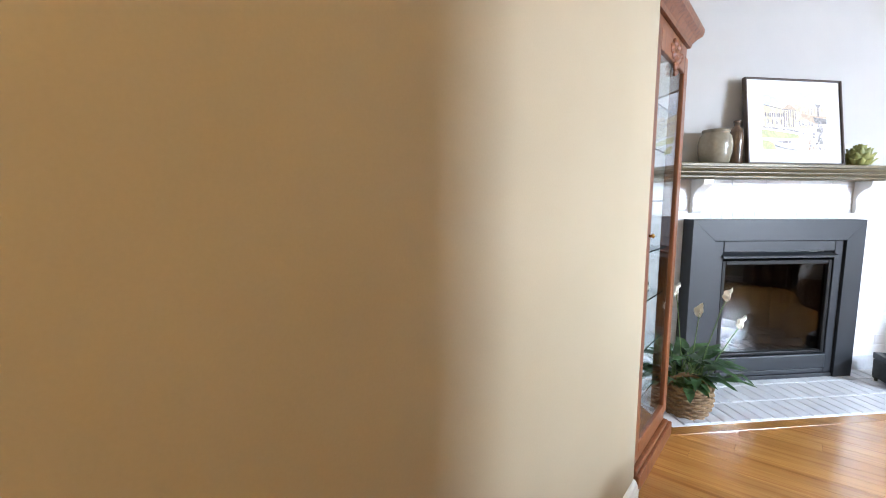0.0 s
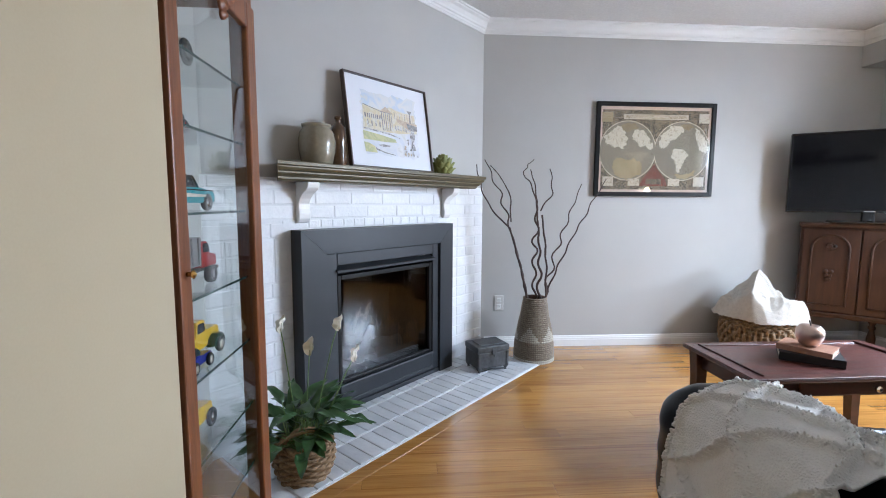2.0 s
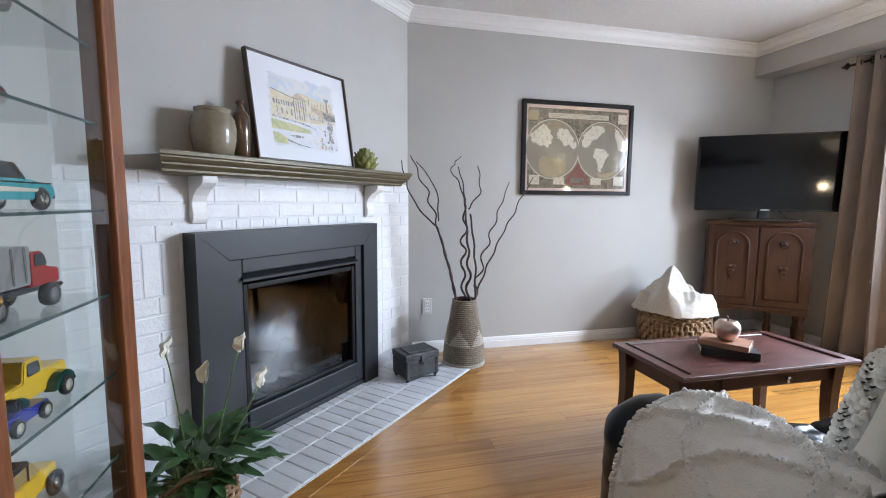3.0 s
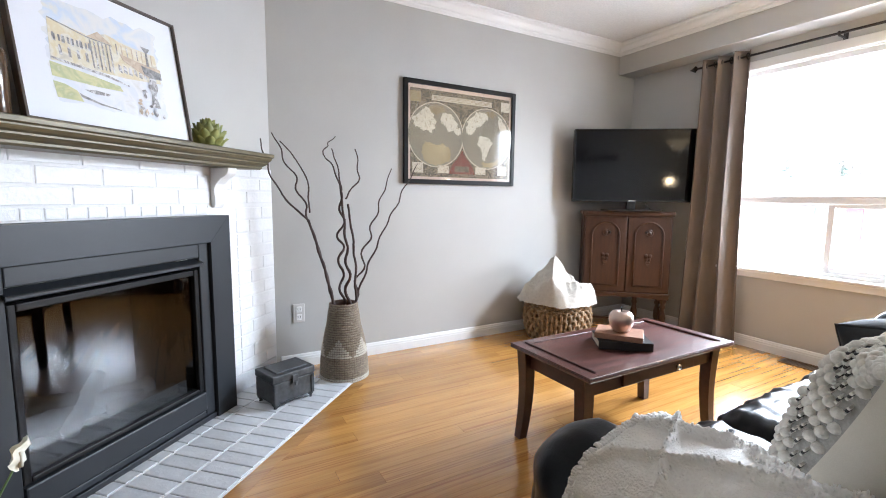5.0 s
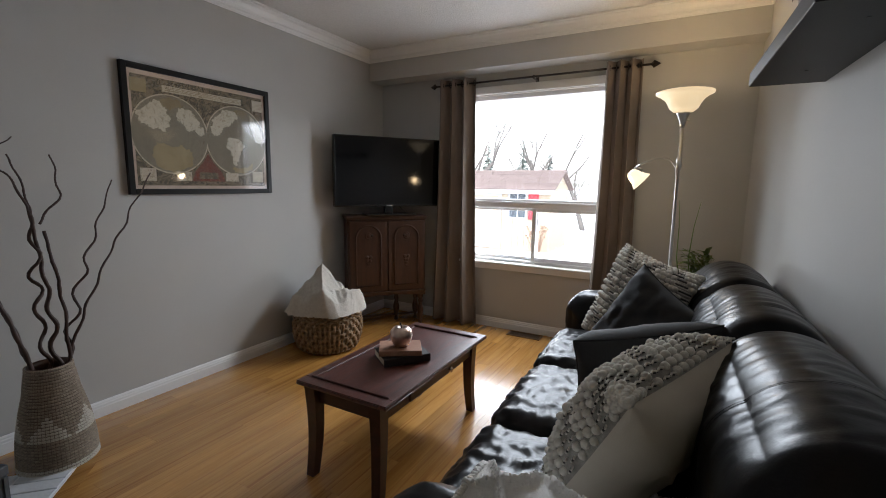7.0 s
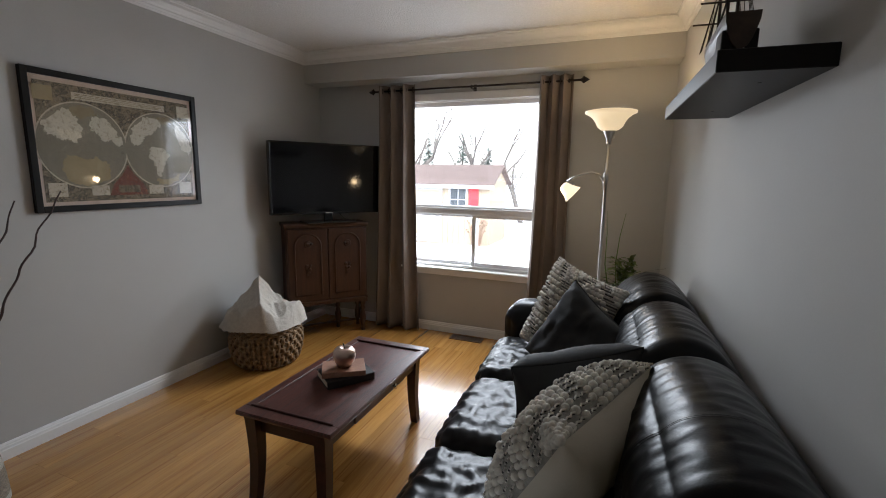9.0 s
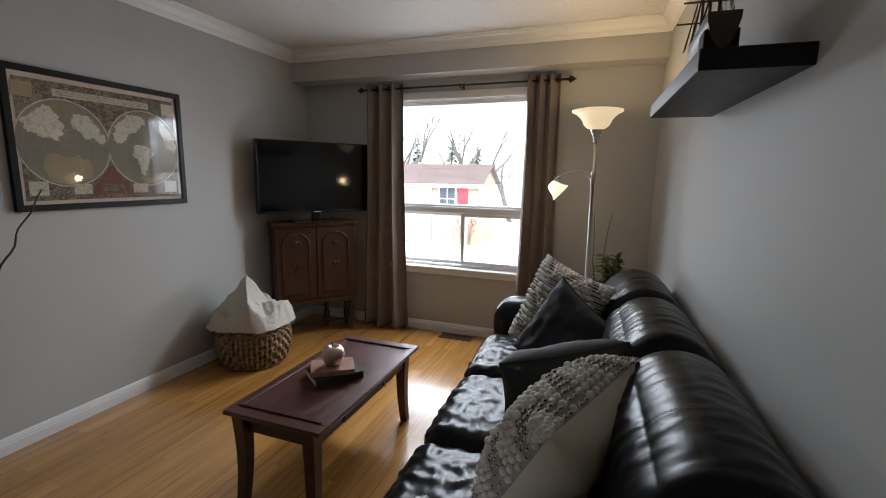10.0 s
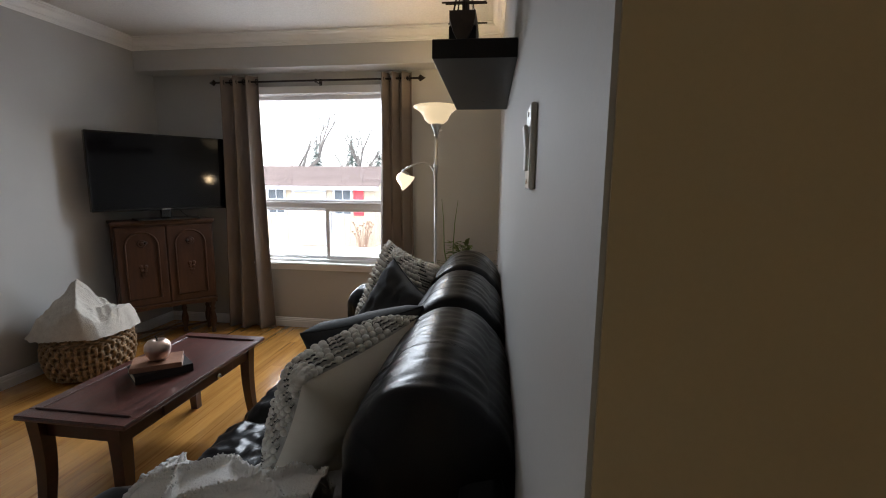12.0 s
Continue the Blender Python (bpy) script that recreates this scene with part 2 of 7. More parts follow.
# local frame of the fireplace wall: x along the wall from the corner, y out of the room, z up
FIRE = Matrix.Translation(CORNER) @ Matrix(((ALONG.x, -FACING.x, 0, 0), (ALONG.y, -FACING.y, 0, 0), (0, 0, 1, 0), (0, 0, 0, 1)))

floor = structure("floor", bx(-0.75, 4.12, -1.4, 4.7, -0.12, -0.02), GAP, "golden oak strip floor with a satin varnish", "floor")
structure("ceiling", bx(-0.75, 4.12, -1.4, 4.7, CEIL, CEIL + 0.1), CEILING, "white stippled ceiling", "ceiling")
structure("wall_north", bx(0.70, 4.12, NORTH, NORTH + 0.12, -0.1, CEIL), GREIGE, "plain greige painted wall", "wall")
SKEW = Matrix.Translation((0.645, SOUTH, 0)) @ pose(0, 0, 0, 0, 0, 2.08) @ Matrix.Translation((-0.645, -SOUTH, 0))
structure("wall_south", moved(bx(0.649, 4.12, SOUTH - 0.12, SOUTH, -0.1, CEIL), SKEW), GREIGE, "greige painted wall behind the sofa", "wall")
structure("wall_hall_east", join(bx(0.645, 0.6485, -1.4, SOUTH - 0.003, -0.1, CEIL), bx(0.6485, 0.77, -1.4, SOUTH - 0.1205, -0.1, CEIL)), TAN, "tan painted wall end of the passage", "wall")
structure("wall_hall_west", bx(-0.75, -0.10, -1.4, 2.15, -0.1, CEIL, 0.004), TAN, "cream tan painted wall of the passage", "wall")
structure("wall_hall_end", bx(-0.10, 0.645, -1.4, -1.3, -0.1, CEIL), TAN, "tan painted wall closing the passage", "wall")
structure("wall_alcove", bx(-0.75, -0.5, 2.15, 3.4, -0.1, CEIL), GREIGE, "greige wall behind the display cabinet", "wall")
wall_fire = structure("wall_fireplace", moved(bx(0, 2.15, 0, 0.12, -0.1, CEIL), FIRE), GREIGE, "diagonal greige wall with white painted brick below", "wall")
WY0, WY1, WZ0, WZ1 = 2.40, 3.78, 0.575, 1.985
structure("wall_east", join(
    bx(EAST, EAST + 0.14, SOUTH - 0.12, WY0, -0.1, CEIL), bx(EAST, EAST + 0.14, WY1, NORTH + 0.12, -0.1, CEIL),
    bx(EAST, EAST + 0.14, WY0, WY1, -0.1, WZ0), bx(EAST, EAST + 0.14, WY0, WY1, WZ1, CEIL)), GREIGE, "greige wall with the window", "wall")
structure("bulkhead", bx(3.78, EAST - 0.001, SOUTH + 0.05, NORTH, 2.146, CEIL), GREIGE, "greige boxed bulkhead above the window", "bulkhead")

CROWN = [(0, CEIL), (0, CEIL - 0.090), (0.008, CEIL - 0.090), (0.012, CEIL - 0.080), (0.016, CEIL - 0.078), (0.018, CEIL - 0.066), (0.026, CEIL - 0.062), (0.030, CEIL - 0.050), (0.044, CEIL - 0.030), (0.062, CEIL - 0.020), (0.064, CEIL - 0.014), (0.074, CEIL - 0.011), (0.074, CEIL)]
f_left = CORNER + ALONG * 2.0
structure("crown_moulding", moulding([(0.66, SOUTH), (3.78, SOUTH + 0.114), (3.78, NORTH), (CORNER.x, NORTH), (f_left.x, f_left.y)], CROWN), WHITE, "white crown moulding along the ceiling", "moulding")
BASE = [(0, 0), (0.019, 0), (0.019, 0.050), (0.016, 0.053), (0.015, 0.064), (0.011, 0.068), (0.010, 0.074), (0.005, 0.080), (0, 0.081)]
structure("baseboard", moulding([(0.66, SOUTH), (EAST, SOUTH + 0.121), (EAST, NORTH), (CORNER.x + 0.03, NORTH)], BASE), WHITE, "white painted baseboard", "baseboard")
structure("baseboard_hall", moulding([(-0.10, 2.15), (-0.10, -1.3)], BASE), WHITE, "white painted baseboard of the passage", "baseboard")

# unseen warm ceiling fixture, added as fill for the dark passage
hall_fill_lamp = thing("passage_fill_light", "unseen round flush ceiling light added to brighten the passage", "ceiling light", pose(0.47, -0.35, CEIL))
HALL_FILL_GLOW = glowing("fill_light_opal_glass", (1.0, 0.72, 0.38), 0.12, (0.8, 0.78, 0.7))
part("canopy", lathe([(0, -0.02), (0.15, -0.02), (0.155, -0.001), (0, -0.001)], 32), WHITE, hall_fill_lamp, smooth=True)
part("diffuser", lathe([(0, -0.075), (0.06, -0.07), (0.115, -0.05), (0.14, -0.022), (0, -0.0215)], 32), HALL_FILL_GLOW, hall_fill_lamp, "opal glass dome of the added fill light", True)
hb = new("passage_fill_bulb", bpy.data.lights.new("passage_fill_bulb", "POINT"))
hb.data.energy, hb.data.color, hb.data.shadow_soft_size = HALL_FILL_W, (1.0, 0.72, 0.40), 0.10
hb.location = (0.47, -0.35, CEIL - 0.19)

# ---- the fireplace ----
brick_backing = part("mortar", moved(bx(0.008, 2.02, -0.012, -0.001, 0.0, 1.21), FIRE), MORTAR, wall_fire, "white painted mortar")


def chipped(w, h, d, b=0.005):
    """A brick face w by h, d proud, centred on its face, with rounded edges."""
    bm = bmesh.new()
    back = [bm.verts.new((x, 0, z)) for x, z in ((-w / 2, -h / 2), (w / 2, -h / 2), (w / 2, h / 2), (-w / 2, h / 2))]
    mid = [bm.verts.new((x, -d * 0.6, z)) for x, z in ((-w / 2, -h / 2), (w / 2, -h / 2), (w / 2, h / 2), (-w / 2, h / 2))]
    face = [bm.verts.new((x, -d, z)) for x, z in ((-w / 2 + b, -h / 2 + b), (w / 2 - b, -h / 2 + b), (w / 2 - b, h / 2 - b), (-w / 2 + b, h / 2 - b))]
    for a, c in ((back, mid), (mid, face)):
        for i in range(4):
            bm.faces.new((a[i], a[(i + 1) % 4], c[(i + 1) % 4], c[i]))
    bm.faces.new(face)
    bmesh.ops.recalc_face_normals(bm, faces=bm.faces)
    return bm


insert = thing("gas_fireplace", "dark grey steel gas fireplace insert standing on the hearth", "fireplace", FIRE)
SX0, SX1, SZ = 0.47, 1.585, 0.967
IX0, IX1, IZ = 0.592, 1.446, 0.846
part("left_jamb", moved(prism([(IX1, 0.004), (SX1, 0.004), (SX1, SZ), (IX1, IZ)], 0.088), pose(0, -0.105, 0)), BLACKMETAL, insert)
part("right_jamb", moved(prism([(SX0, 0.004), (IX0, 0.004), (IX0, IZ), (SX0, SZ)], 0.088), pose(0, -0.105, 0)), BLACKMETAL, insert)
part("header", moved(prism([(SX0 + 0.001, SZ), (IX0 + 0.001, IZ + 0.001), (IX1 - 0.001, IZ + 0.001), (SX1 - 0.001, SZ)], 0.088), pose(0, -0.105, 0)), BLACKMETAL, insert)
part("inner_frame", join(bx(IX0 + 0.002, 0.648, -0.088, -0.02, 0.035, IZ - 0.002, 0.004), bx(1.375, IX1 - 0.002, -0.088, -0.02, 0.035, IZ - 0.002, 0.004),
     bx(0.649, 1.374, -0.088, -0.02, 0.782, IZ - 0.002, 0.004), bx(0.649, 1.374, -0.088, -0.02, 0.035, 0.062, 0.004)), BLACKMETAL, insert)
part("bottom_rail", bx(0.649, 1.374, -0.096, -0.03, 0.066, 0.155, 0.006), BLACKMETAL, insert)
part("kick_plate", bx(IX0 + 0.002, IX1 - 0.002, -0.094, -0.03, 0.004, 0.032, 0.003), BLACKMETAL, insert)
part("louvre", moved(prism([(0.640, 0.0), (1.384, 0.0), (1.384, 0.012), (0.640, 0.012)], 0.05), pose(0, -0.102, 0.748, 18, 0, 0)), BLACKMETAL, insert)
part("louvre_lip", bx(0.640, 1.384, -0.104, -0.096, 0.744, 0.757, 0.002), BLACKMETAL, insert)
part("door_frame", join(bx(0.652, 0.676, -0.083, -0.05, 0.158, 0.728, 0.004), bx(1.348, 1.372, -0.083, -0.05, 0.158, 0.728, 0.004),
     bx(0.677, 1.347, -0.083, -0.05, 0.704, 0.728, 0.004), bx(0.677, 1.347, -0.083, -0.05, 0.158, 0.176, 0.004)), BLACKPAINT, insert)
FIREGLASS = glass("fireplace_glass", 0.01, (0.34, 0.35, 0.36), 0.055)
pane = part("glass_pane", bx(0.677, 1.347, -0.066, -0.062, 0.177, 0.703), FIREGLASS, insert)
FIREBOX = surf("dark_firebox_panel", (0.010, 0.010, 0.010), (0.026, 0.026, 0.026), 5, 0.9, 0.0, 60)
part("firebox", join(bx(0.66, 1.364, 0.30, 0.31, 0.12, 0.76), bx(0.655, 0.665, -0.05, 0.30, 0.12, 0.76), bx(1.36, 1.37, -0.05, 0.30, 0.12, 0.76),
     bx(0.66, 1.364, -0.05, 0.30, 0.75, 0.76), bx(0.66, 1.364, -0.05, 0.30, 0.12, 0.17)), FIREBOX, insert, "dark firebox behind the glass")
LOGS = surf("ceramic_log", (0.07, 0.062, 0.056), (0.26, 0.24, 0.22), 14, 0.9, 0.8, 60)
rnd = random.Random(4)
for a, b, r in (((0.78, 0.10, 0.22), (1.25, 0.14, 0.235), 0.042), ((0.86, 0.03, 0.21), (1.20, 0.20, 0.30), 0.034), ((1.16, 0.02, 0.22), (0.92, 0.18, 0.31), 0.032), ((0.74, 0.0, 0.20), (1.0, 0.04, 0.215), 0.028)):
    pts = [Vector(a).lerp(Vector(b), k / 7) + Vector((rnd.uniform(-1, 1), rnd.uniform(-1, 1), rnd.uniform(-1, 1))) * 0.006 for k in range(8)]
    part("log", tube(pts, [r * rnd.uniform(0.85, 1.1) for _ in pts], 9), LOGS, insert, "ceramic log with charred bark", True)
for k in range(8):
    part("grate_bar", bx(0.72 + k * 0.085, 0.735 + k * 0.085, -0.04, 0.16, 0.171, 0.186, 0.003), BLACKPAINT, insert)

# hollow in the wall for the firebox
wall_fire.data.clear_geometry()
tmp = moved(join(bx(0, 0.64, 0, 0.12, -0.1, CEIL), bx(1.38, 2.15, 0, 0.12, -0.1, CEIL), bx(0.64, 1.38, 0, 0.12, 0.78, CEIL), bx(0.64, 1.38, 0, 0.12, -0.1, 0.1)), FIRE)
tmp.to_mesh(wall_fire.data)
tmp.free()
brick_backing.data.clear_geometry()
tmp = moved(join(bx(0.008, 0.64, -0.012, -0.001, 0, 1.21), bx(1.38, 2.02, -0.012, -0.001, 0, 1.21), bx(0.64, 1.38, -0.012, -0.001, 0.78, 1.21)), FIRE)
tmp.to_mesh(brick_backing.data)
tmp.free()

# mantel shelf with a stepped moulded edge
mantel = thing("mantel_shelf", "olive gilt moulded wooden mantel shelf on white corbels", "mantel", FIRE)
MP = [(0, 1.193), (-0.135, 1.193), (-0.145, 1.200), (-0.145, 1.208), (-0.158, 1.214), (-0.170, 1.224), (-0.170, 1.230), (-0.182, 1.236), (-0.190, 1.247), (-0.190, 1.252), (-0.200, 1.257), (-0.200, 1.270), (-0.195, 1.274), (0, 1.274)]


def mantel_mesh(x0, x1):
    bm = bmesh.new()
    rows = []
    for x, s in ((x0, 1), (x1, -1)):
        rows.append([bm.verts.new((x + s * (0.200 + y) * 0.55, y, z)) for y, z in MP])
    n = len(MP)
    for i in range(n):
        bm.faces.new((rows[0][i], rows[0][(i + 1) % n], rows[1][(i + 1) % n], rows[1][i]))
    bm.faces.new(rows[0][::-1]), bm.faces.new(rows[1])
    bmesh.ops.recalc_face_normals(bm, faces=bm.faces)
    return bm


part("shelf_board", mantel_mesh(0.235, 1.745), OLIVE, mantel)
CP = [(0, 1.0), (-0.018, 1.003), (-0.026, 1.02), (-0.028, 1.045), (-0.022, 1.07), (-0.022, 1.09), (-0.034, 1.115), (-0.06, 1.14), (-0.085, 1.152), (-0.10, 1.165), (-0.105, 1.18), (-0.105, 1.192), (0, 1.192)]
for x in (0.42, 1.49):
    bm = prism([(-y, z) for y, z in CP], 0.062)
    bmesh.ops.bevel(bm, geom=bm.edges[:], offset=0.002, segments=1, affect="EDGES")
    moved(bm, Matrix.Translation((x, -0.016, 0)) @ Matrix(((0, 1, 0, 0), (-1, 0, 0, 0), (0, 0, 1, 0), (0, 0, 0, 1))))
    part("corbel", bm, WHITE, mantel, "white scrolled corbel")

hearth = tagged(part("hearth", moved(bx(0.045, 1.944, -0.535, -0.001, -0.019, 0.004), FIRE), MORTAR), "low hearth of grey-white painted bricks", "hearth", kind="structure")
part("hearth_upstand", moved(bx(0.02, 1.99, -0.018, -0.002, 0.0, 0.098), FIRE), HEARTH, hearth, "grey base course")
border = part("border_plank", moved(bx(0.03, 2.02, -0.60, -0.5365, -0.019, 0.0015), FIRE), OAK, floor)

# things on the mantel
FRAMEWOOD = surf("dark_walnut_frame", (0.035, 0.022, 0.015), (0.07, 0.045, 0.03), 10, 0.35, 0.1, 80)
PAPER = surf("white_mat_board", (0.74, 0.76, 0.82), (0.78, 0.80, 0.85), 5, 0.7, 0.05, 300)
lean = FIRE @ pose(1.002, -0.125, 1.276, -8.5, 0, 0)
picture = thing("framed_watercolour", "dark framed watercolour of a columned hall leaning on the mantel", "picture", lean)
PW, PH = 0.305, 0.485
part("frame", join(bx(-PW, -PW + 0.009, -0.014, 0.012, 0, PH, 0.002), bx(PW - 0.009, PW, -0.014, 0.012, 0, PH, 0.002), bx(-PW + 0.009, PW - 0.009, -0.014, 0.012, 0, 0.009, 0.002), bx(-PW + 0.009, PW - 0.009, -0.014, 0.012, PH - 0.009, PH, 0.002)), FRAMEWOOD, picture)
part("mat_board", bx(-PW + 0.008, PW - 0.008, -0.002, 0.008, 0.008, PH - 0.008), PAPER, picture)


def wash(name, *stops, scale=9.0, seed=0.0):
    """Watercolour wash: blots of several tints."""
    mat = surf(name, stops[0], stops[1], scale, 0.8, 0)
    n, l = mat.node_tree.nodes, mat.node_tree.links
    noise_node, ramp, tc = n.new("ShaderNodeTexNoise"), n.new("ShaderNodeValToRGB"), n.new("ShaderNodeTexCoord")
    add = n.new("ShaderNodeVectorMath")
    add.inputs[1].default_value = (seed, seed * 1.7, seed * 0.6)
    l.new(tc.outputs["Object"], add.inputs[0]), l.new(add.outputs[0], noise_node.inputs["Vector"])
    noise_node.inputs["Scale"].default_value, noise_node.inputs["Detail"].default_value = scale, 7
    noise_node.inputs["Distortion"].default_value = 0.8
    els = ramp.color_ramp.elements
    for i, c in enumerate(stops):
        p = 0.3 + 0.4 * i / max(1, len(stops) - 1)
        e = els[i] if i < 2 else els.new(p)
        e.position, e.color = p, (*c, 1)
    l.new(noise_node.outputs["Fac"], ramp.inputs[0]), l.new(ramp.outputs[0], n["Principled BSDF"].inputs["Base Color"])
    return mat


W_SKY = wash("wash_sky", (0.74, 0.70, 0.62), (0.56, 0.64, 0.76), (0.72, 0.72, 0.72), (0.60, 0.66, 0.74), scale=9)
W_HALL = wash("wash_building", (0.70, 0.66, 0.52), (0.66, 0.58, 0.40), (0.72, 0.69, 0.60), (0.56, 0.53, 0.46), scale=26)
W_LAWN = wash("wash_lawn", (0.54, 0.56, 0.32), (0.62, 0.60, 0.36), (0.46, 0.50, 0.30), (0.66, 0.64, 0.46), scale=20)
W_PATH = wash("wash_path", (0.72, 0.74, 0.79), (0.66, 0.69, 0.76), (0.74, 0.75, 0.78), (0.62, 0.62, 0.60), scale=16)
W_STONE = wash("wash_stone", (0.62, 0.52, 0.40), (0.52, 0.42, 0.33), (0.70, 0.62, 0.50), scale=24)
W_INK = wash("wash_ink", (0.16, 0.16, 0.17), (0.42, 0.42, 0.42), scale=60)
W_GREY = wash("wash_grey", (0.62, 0.62, 0.64), (0.25, 0.24, 0.24), (0.70, 0.70, 0.72), (0.16, 0.16, 0.18), scale=34)


def ragged(x0, x1, z0, z1, y, seed, n=14, jag=0.012):
    """A flat patch with an uneven outline."""
    r = random.Random(seed)
    bm = bmesh.new()
    pts = [(x0 + (x1 - x0) * k / n, z0 + r.uniform(-jag, jag)) for k in range(n)] + [(x1 + r.uniform(-jag, jag), z0 + (z1 - z0) * k / n) for k in range(n)]
    pts += [(x1 - (x1 - x0) * k / n, z1 + r.uniform(-jag, jag)) for k in range(n)] + [(x0 + r.uniform(-jag, jag), z1 - (z1 - z0) * k / n) for k in range(n)]
    f = bm.faces.new([bm.verts.new((x, y, z)) for x, z in pts])
    f.normal_update()
    if f.normal.y > 0:
        bmesh.ops.reverse_faces(bm, faces=[f])
    return bm



def patch(name, outline, y, mat):
    """A flat painted shape; x to the viewer's right."""
    part(name, moved(prism([(-x, z) for x, z in outline], 0.0003), pose(0, y, 0)), mat, picture)


part("painted_sky", ragged(-0.205, 0.20, 0.25, 0.41, -0.0026, 1), W_SKY, picture)
part("painted_lawn", ragged(-0.205, 0.205, 0.075, 0.24, -0.0028, 2, 20, 0.008), W_PATH, picture)
patch("painted_grass", [(-0.205, 0.195), (-0.205, 0.150), (-0.06, 0.148), (0.03, 0.152), (0.02, 0.170), (-0.10, 0.185)], -0.0033, W_LAWN)
patch("painted_grass", [(-0.205, 0.135), (-0.20, 0.085), (-0.12, 0.085), (-0.135, 0.118), (-0.17, 0.132)], -0.0033, W_LAWN)
patch("painted_kerb", [(-0.13, 0.115), (-0.125, 0.100), (-0.06, 0.086), (0.01, 0.080), (0.01, 0.083), (-0.06, 0.092), (-0.12, 0.108)], -0.0036, W_INK)
patch("painted_pond", [(-0.11, 0.128), (-0.07, 0.134), (-0.02, 0.131), (-0.03, 0.123), (-0.08, 0.120)], -0.0036, W_GREY)
patch("painted_hall", [(-0.20, 0.20), (-0.19, 0.335), (-0.07, 0.318), (0.0, 0.345), (0.07, 0.330), (0.19, 0.325), (0.20, 0.22), (0.05, 0.205)], -0.0034, W_HALL)
patch("painted_pediment", [(-0.075, 0.312), (0.015, 0.312), (-0.03, 0.343)], -0.0040, W_STONE)
patch("painted_cornice", [(-0.19, 0.336), (-0.07, 0.313), (0.015, 0.310), (0.015, 0.307), (-0.07, 0.309), (-0.19, 0.332)], -0.0043, W_INK)
patch("painted_terrace", [(-0.20, 0.205), (-0.02, 0.190), (0.06, 0.175), (0.06, 0.181), (-0.02, 0.199), (-0.20, 0.212)], -0.0043, W_GREY)
rp = random.Random(9)
for k in range(9):
    x = -0.185 + k * 0.014
    patch("painted_arch", [(x, 0.225 + 0.04 * (k % 2 == 0)), (x + 0.009, 0.224 + 0.04 * (k % 2 == 0)), (x + 0.009, 0.252 + 0.035 * (k % 2 == 0)), (x + 0.0045, 0.258 + 0.035 * (k % 2 == 0)), (x, 0.252 + 0.035 * (k % 2 == 0))], -0.0043, W_GREY)
    patch("painted_window", [(x + 0.004, 0.268), (x + 0.010, 0.268), (x + 0.010, 0.288), (x + 0.004, 0.288)], -0.0045, W_INK)
for k in range(6):
    x = -0.066 + k * 0.014
    patch("painted_column", [(x, 0.212), (x + 0.0055, 0.211), (x + 0.0055, 0.306), (x, 0.307)], -0.0045, W_GREY if k % 2 else W_INK)
for k in range(8):
    x = 0.03 + k * 0.02
    patch("painted_pilaster", [(x, 0.285), (x + 0.004, 0.285), (x + 0.004, 0.322), (x, 0.323)], -0.0043, W_STONE if k % 2 else W_GREY)
    patch("painted_shadow", [(x - 0.004, 0.222 + rp.uniform(0, 0.01)), (x + 0.010, 0.220), (x + 0.008, 0.245), (x - 0.002, 0.25)], -0.0043, W_GREY)
# the fountain in the foreground
patch("painted_basin", [(0.04, 0.290), (0.10, 0.282), (0.205, 0.275), (0.205, 0.245), (0.17, 0.236), (0.14, 0.232), (0.10, 0.248), (0.05, 0.268)], -0.0048, W_STONE)
patch("painted_basin_shade", [(0.12, 0.272), (0.205, 0.262), (0.205, 0.236), (0.16, 0.232), (0.13, 0.240)], -0.0051, W_INK)
patch("painted_stem", [(0.150, 0.232), (0.172, 0.232), (0.182, 0.200), (0.168, 0.165), (0.178, 0.120), (0.140, 0.120), (0.150, 0.170), (0.138, 0.195)], -0.0051, W_GREY)
patch("painted_finial", [(0.146, 0.275), (0.158, 0.275), (0.156, 0.325), (0.172, 0.345), (0.132, 0.346), (0.149, 0.325)], -0.0051, W_INK)
for k in range(16):
    x, z = rp.uniform(0.085, 0.200), rp.uniform(0.085, 0.175)
    w, h = rp.uniform(0.005, 0.011), rp.uniform(0.006, 0.014)
    patch("painted_figure", [(x - w, z), (x, z - h), (x + w, z - h * 0.3), (x + w * 0.4, z + h)], -0.0054 - 0.0001 * k, (W_INK, W_GREY, W_STONE)[k % 3])

STONEWARE = surf("olive_brown_stoneware", (0.20, 0.175, 0.12), (0.28, 0.25, 0.18), 7, 0.25, 0.1, 60, coat=0.3)
crock = thing("stoneware_crock", "olive grey glazed stoneware crock on the mantel", "jar", FIRE @ pose(1.485, -0.10, 1.275))
part("body", lathe([(0.0, 0.001), (0.066, 0.0), (0.072, 0.006), (0.083, 0.06), (0.085, 0.105), (0.078, 0.145), (0.066, 0.163), (0.063, 0.168), (0.069, 0.172), (0.069, 0.182), (0.060, 0.184), (0.056, 0.17), (0.06, 0.14), (0.0, 0.13)], 40), STONEWARE, crock, smooth=True)
BOTTLEMAT = surf("brown_salt_glaze", (0.055, 0.03, 0.015), (0.11, 0.06, 0.03), 9, 0.15, 0.08, 60, coat=0.5)
bottle = thing("stoneware_bottle", "slim brown glazed stoneware bottle on the mantel", "bottle", FIRE @ pose(1.362, -0.10, 1.275))
part("body", lathe([(0, 0), (0.034, 0.0), (0.037, 0.006), (0.037, 0.165), (0.033, 0.185), (0.02, 0.2), (0.014, 0.207), (0.014, 0.222), (0.018, 0.224), (0.018, 0.235), (0.012, 0.238), (0, 0.236)], 28), BOTTLEMAT, bottle, smooth=True)
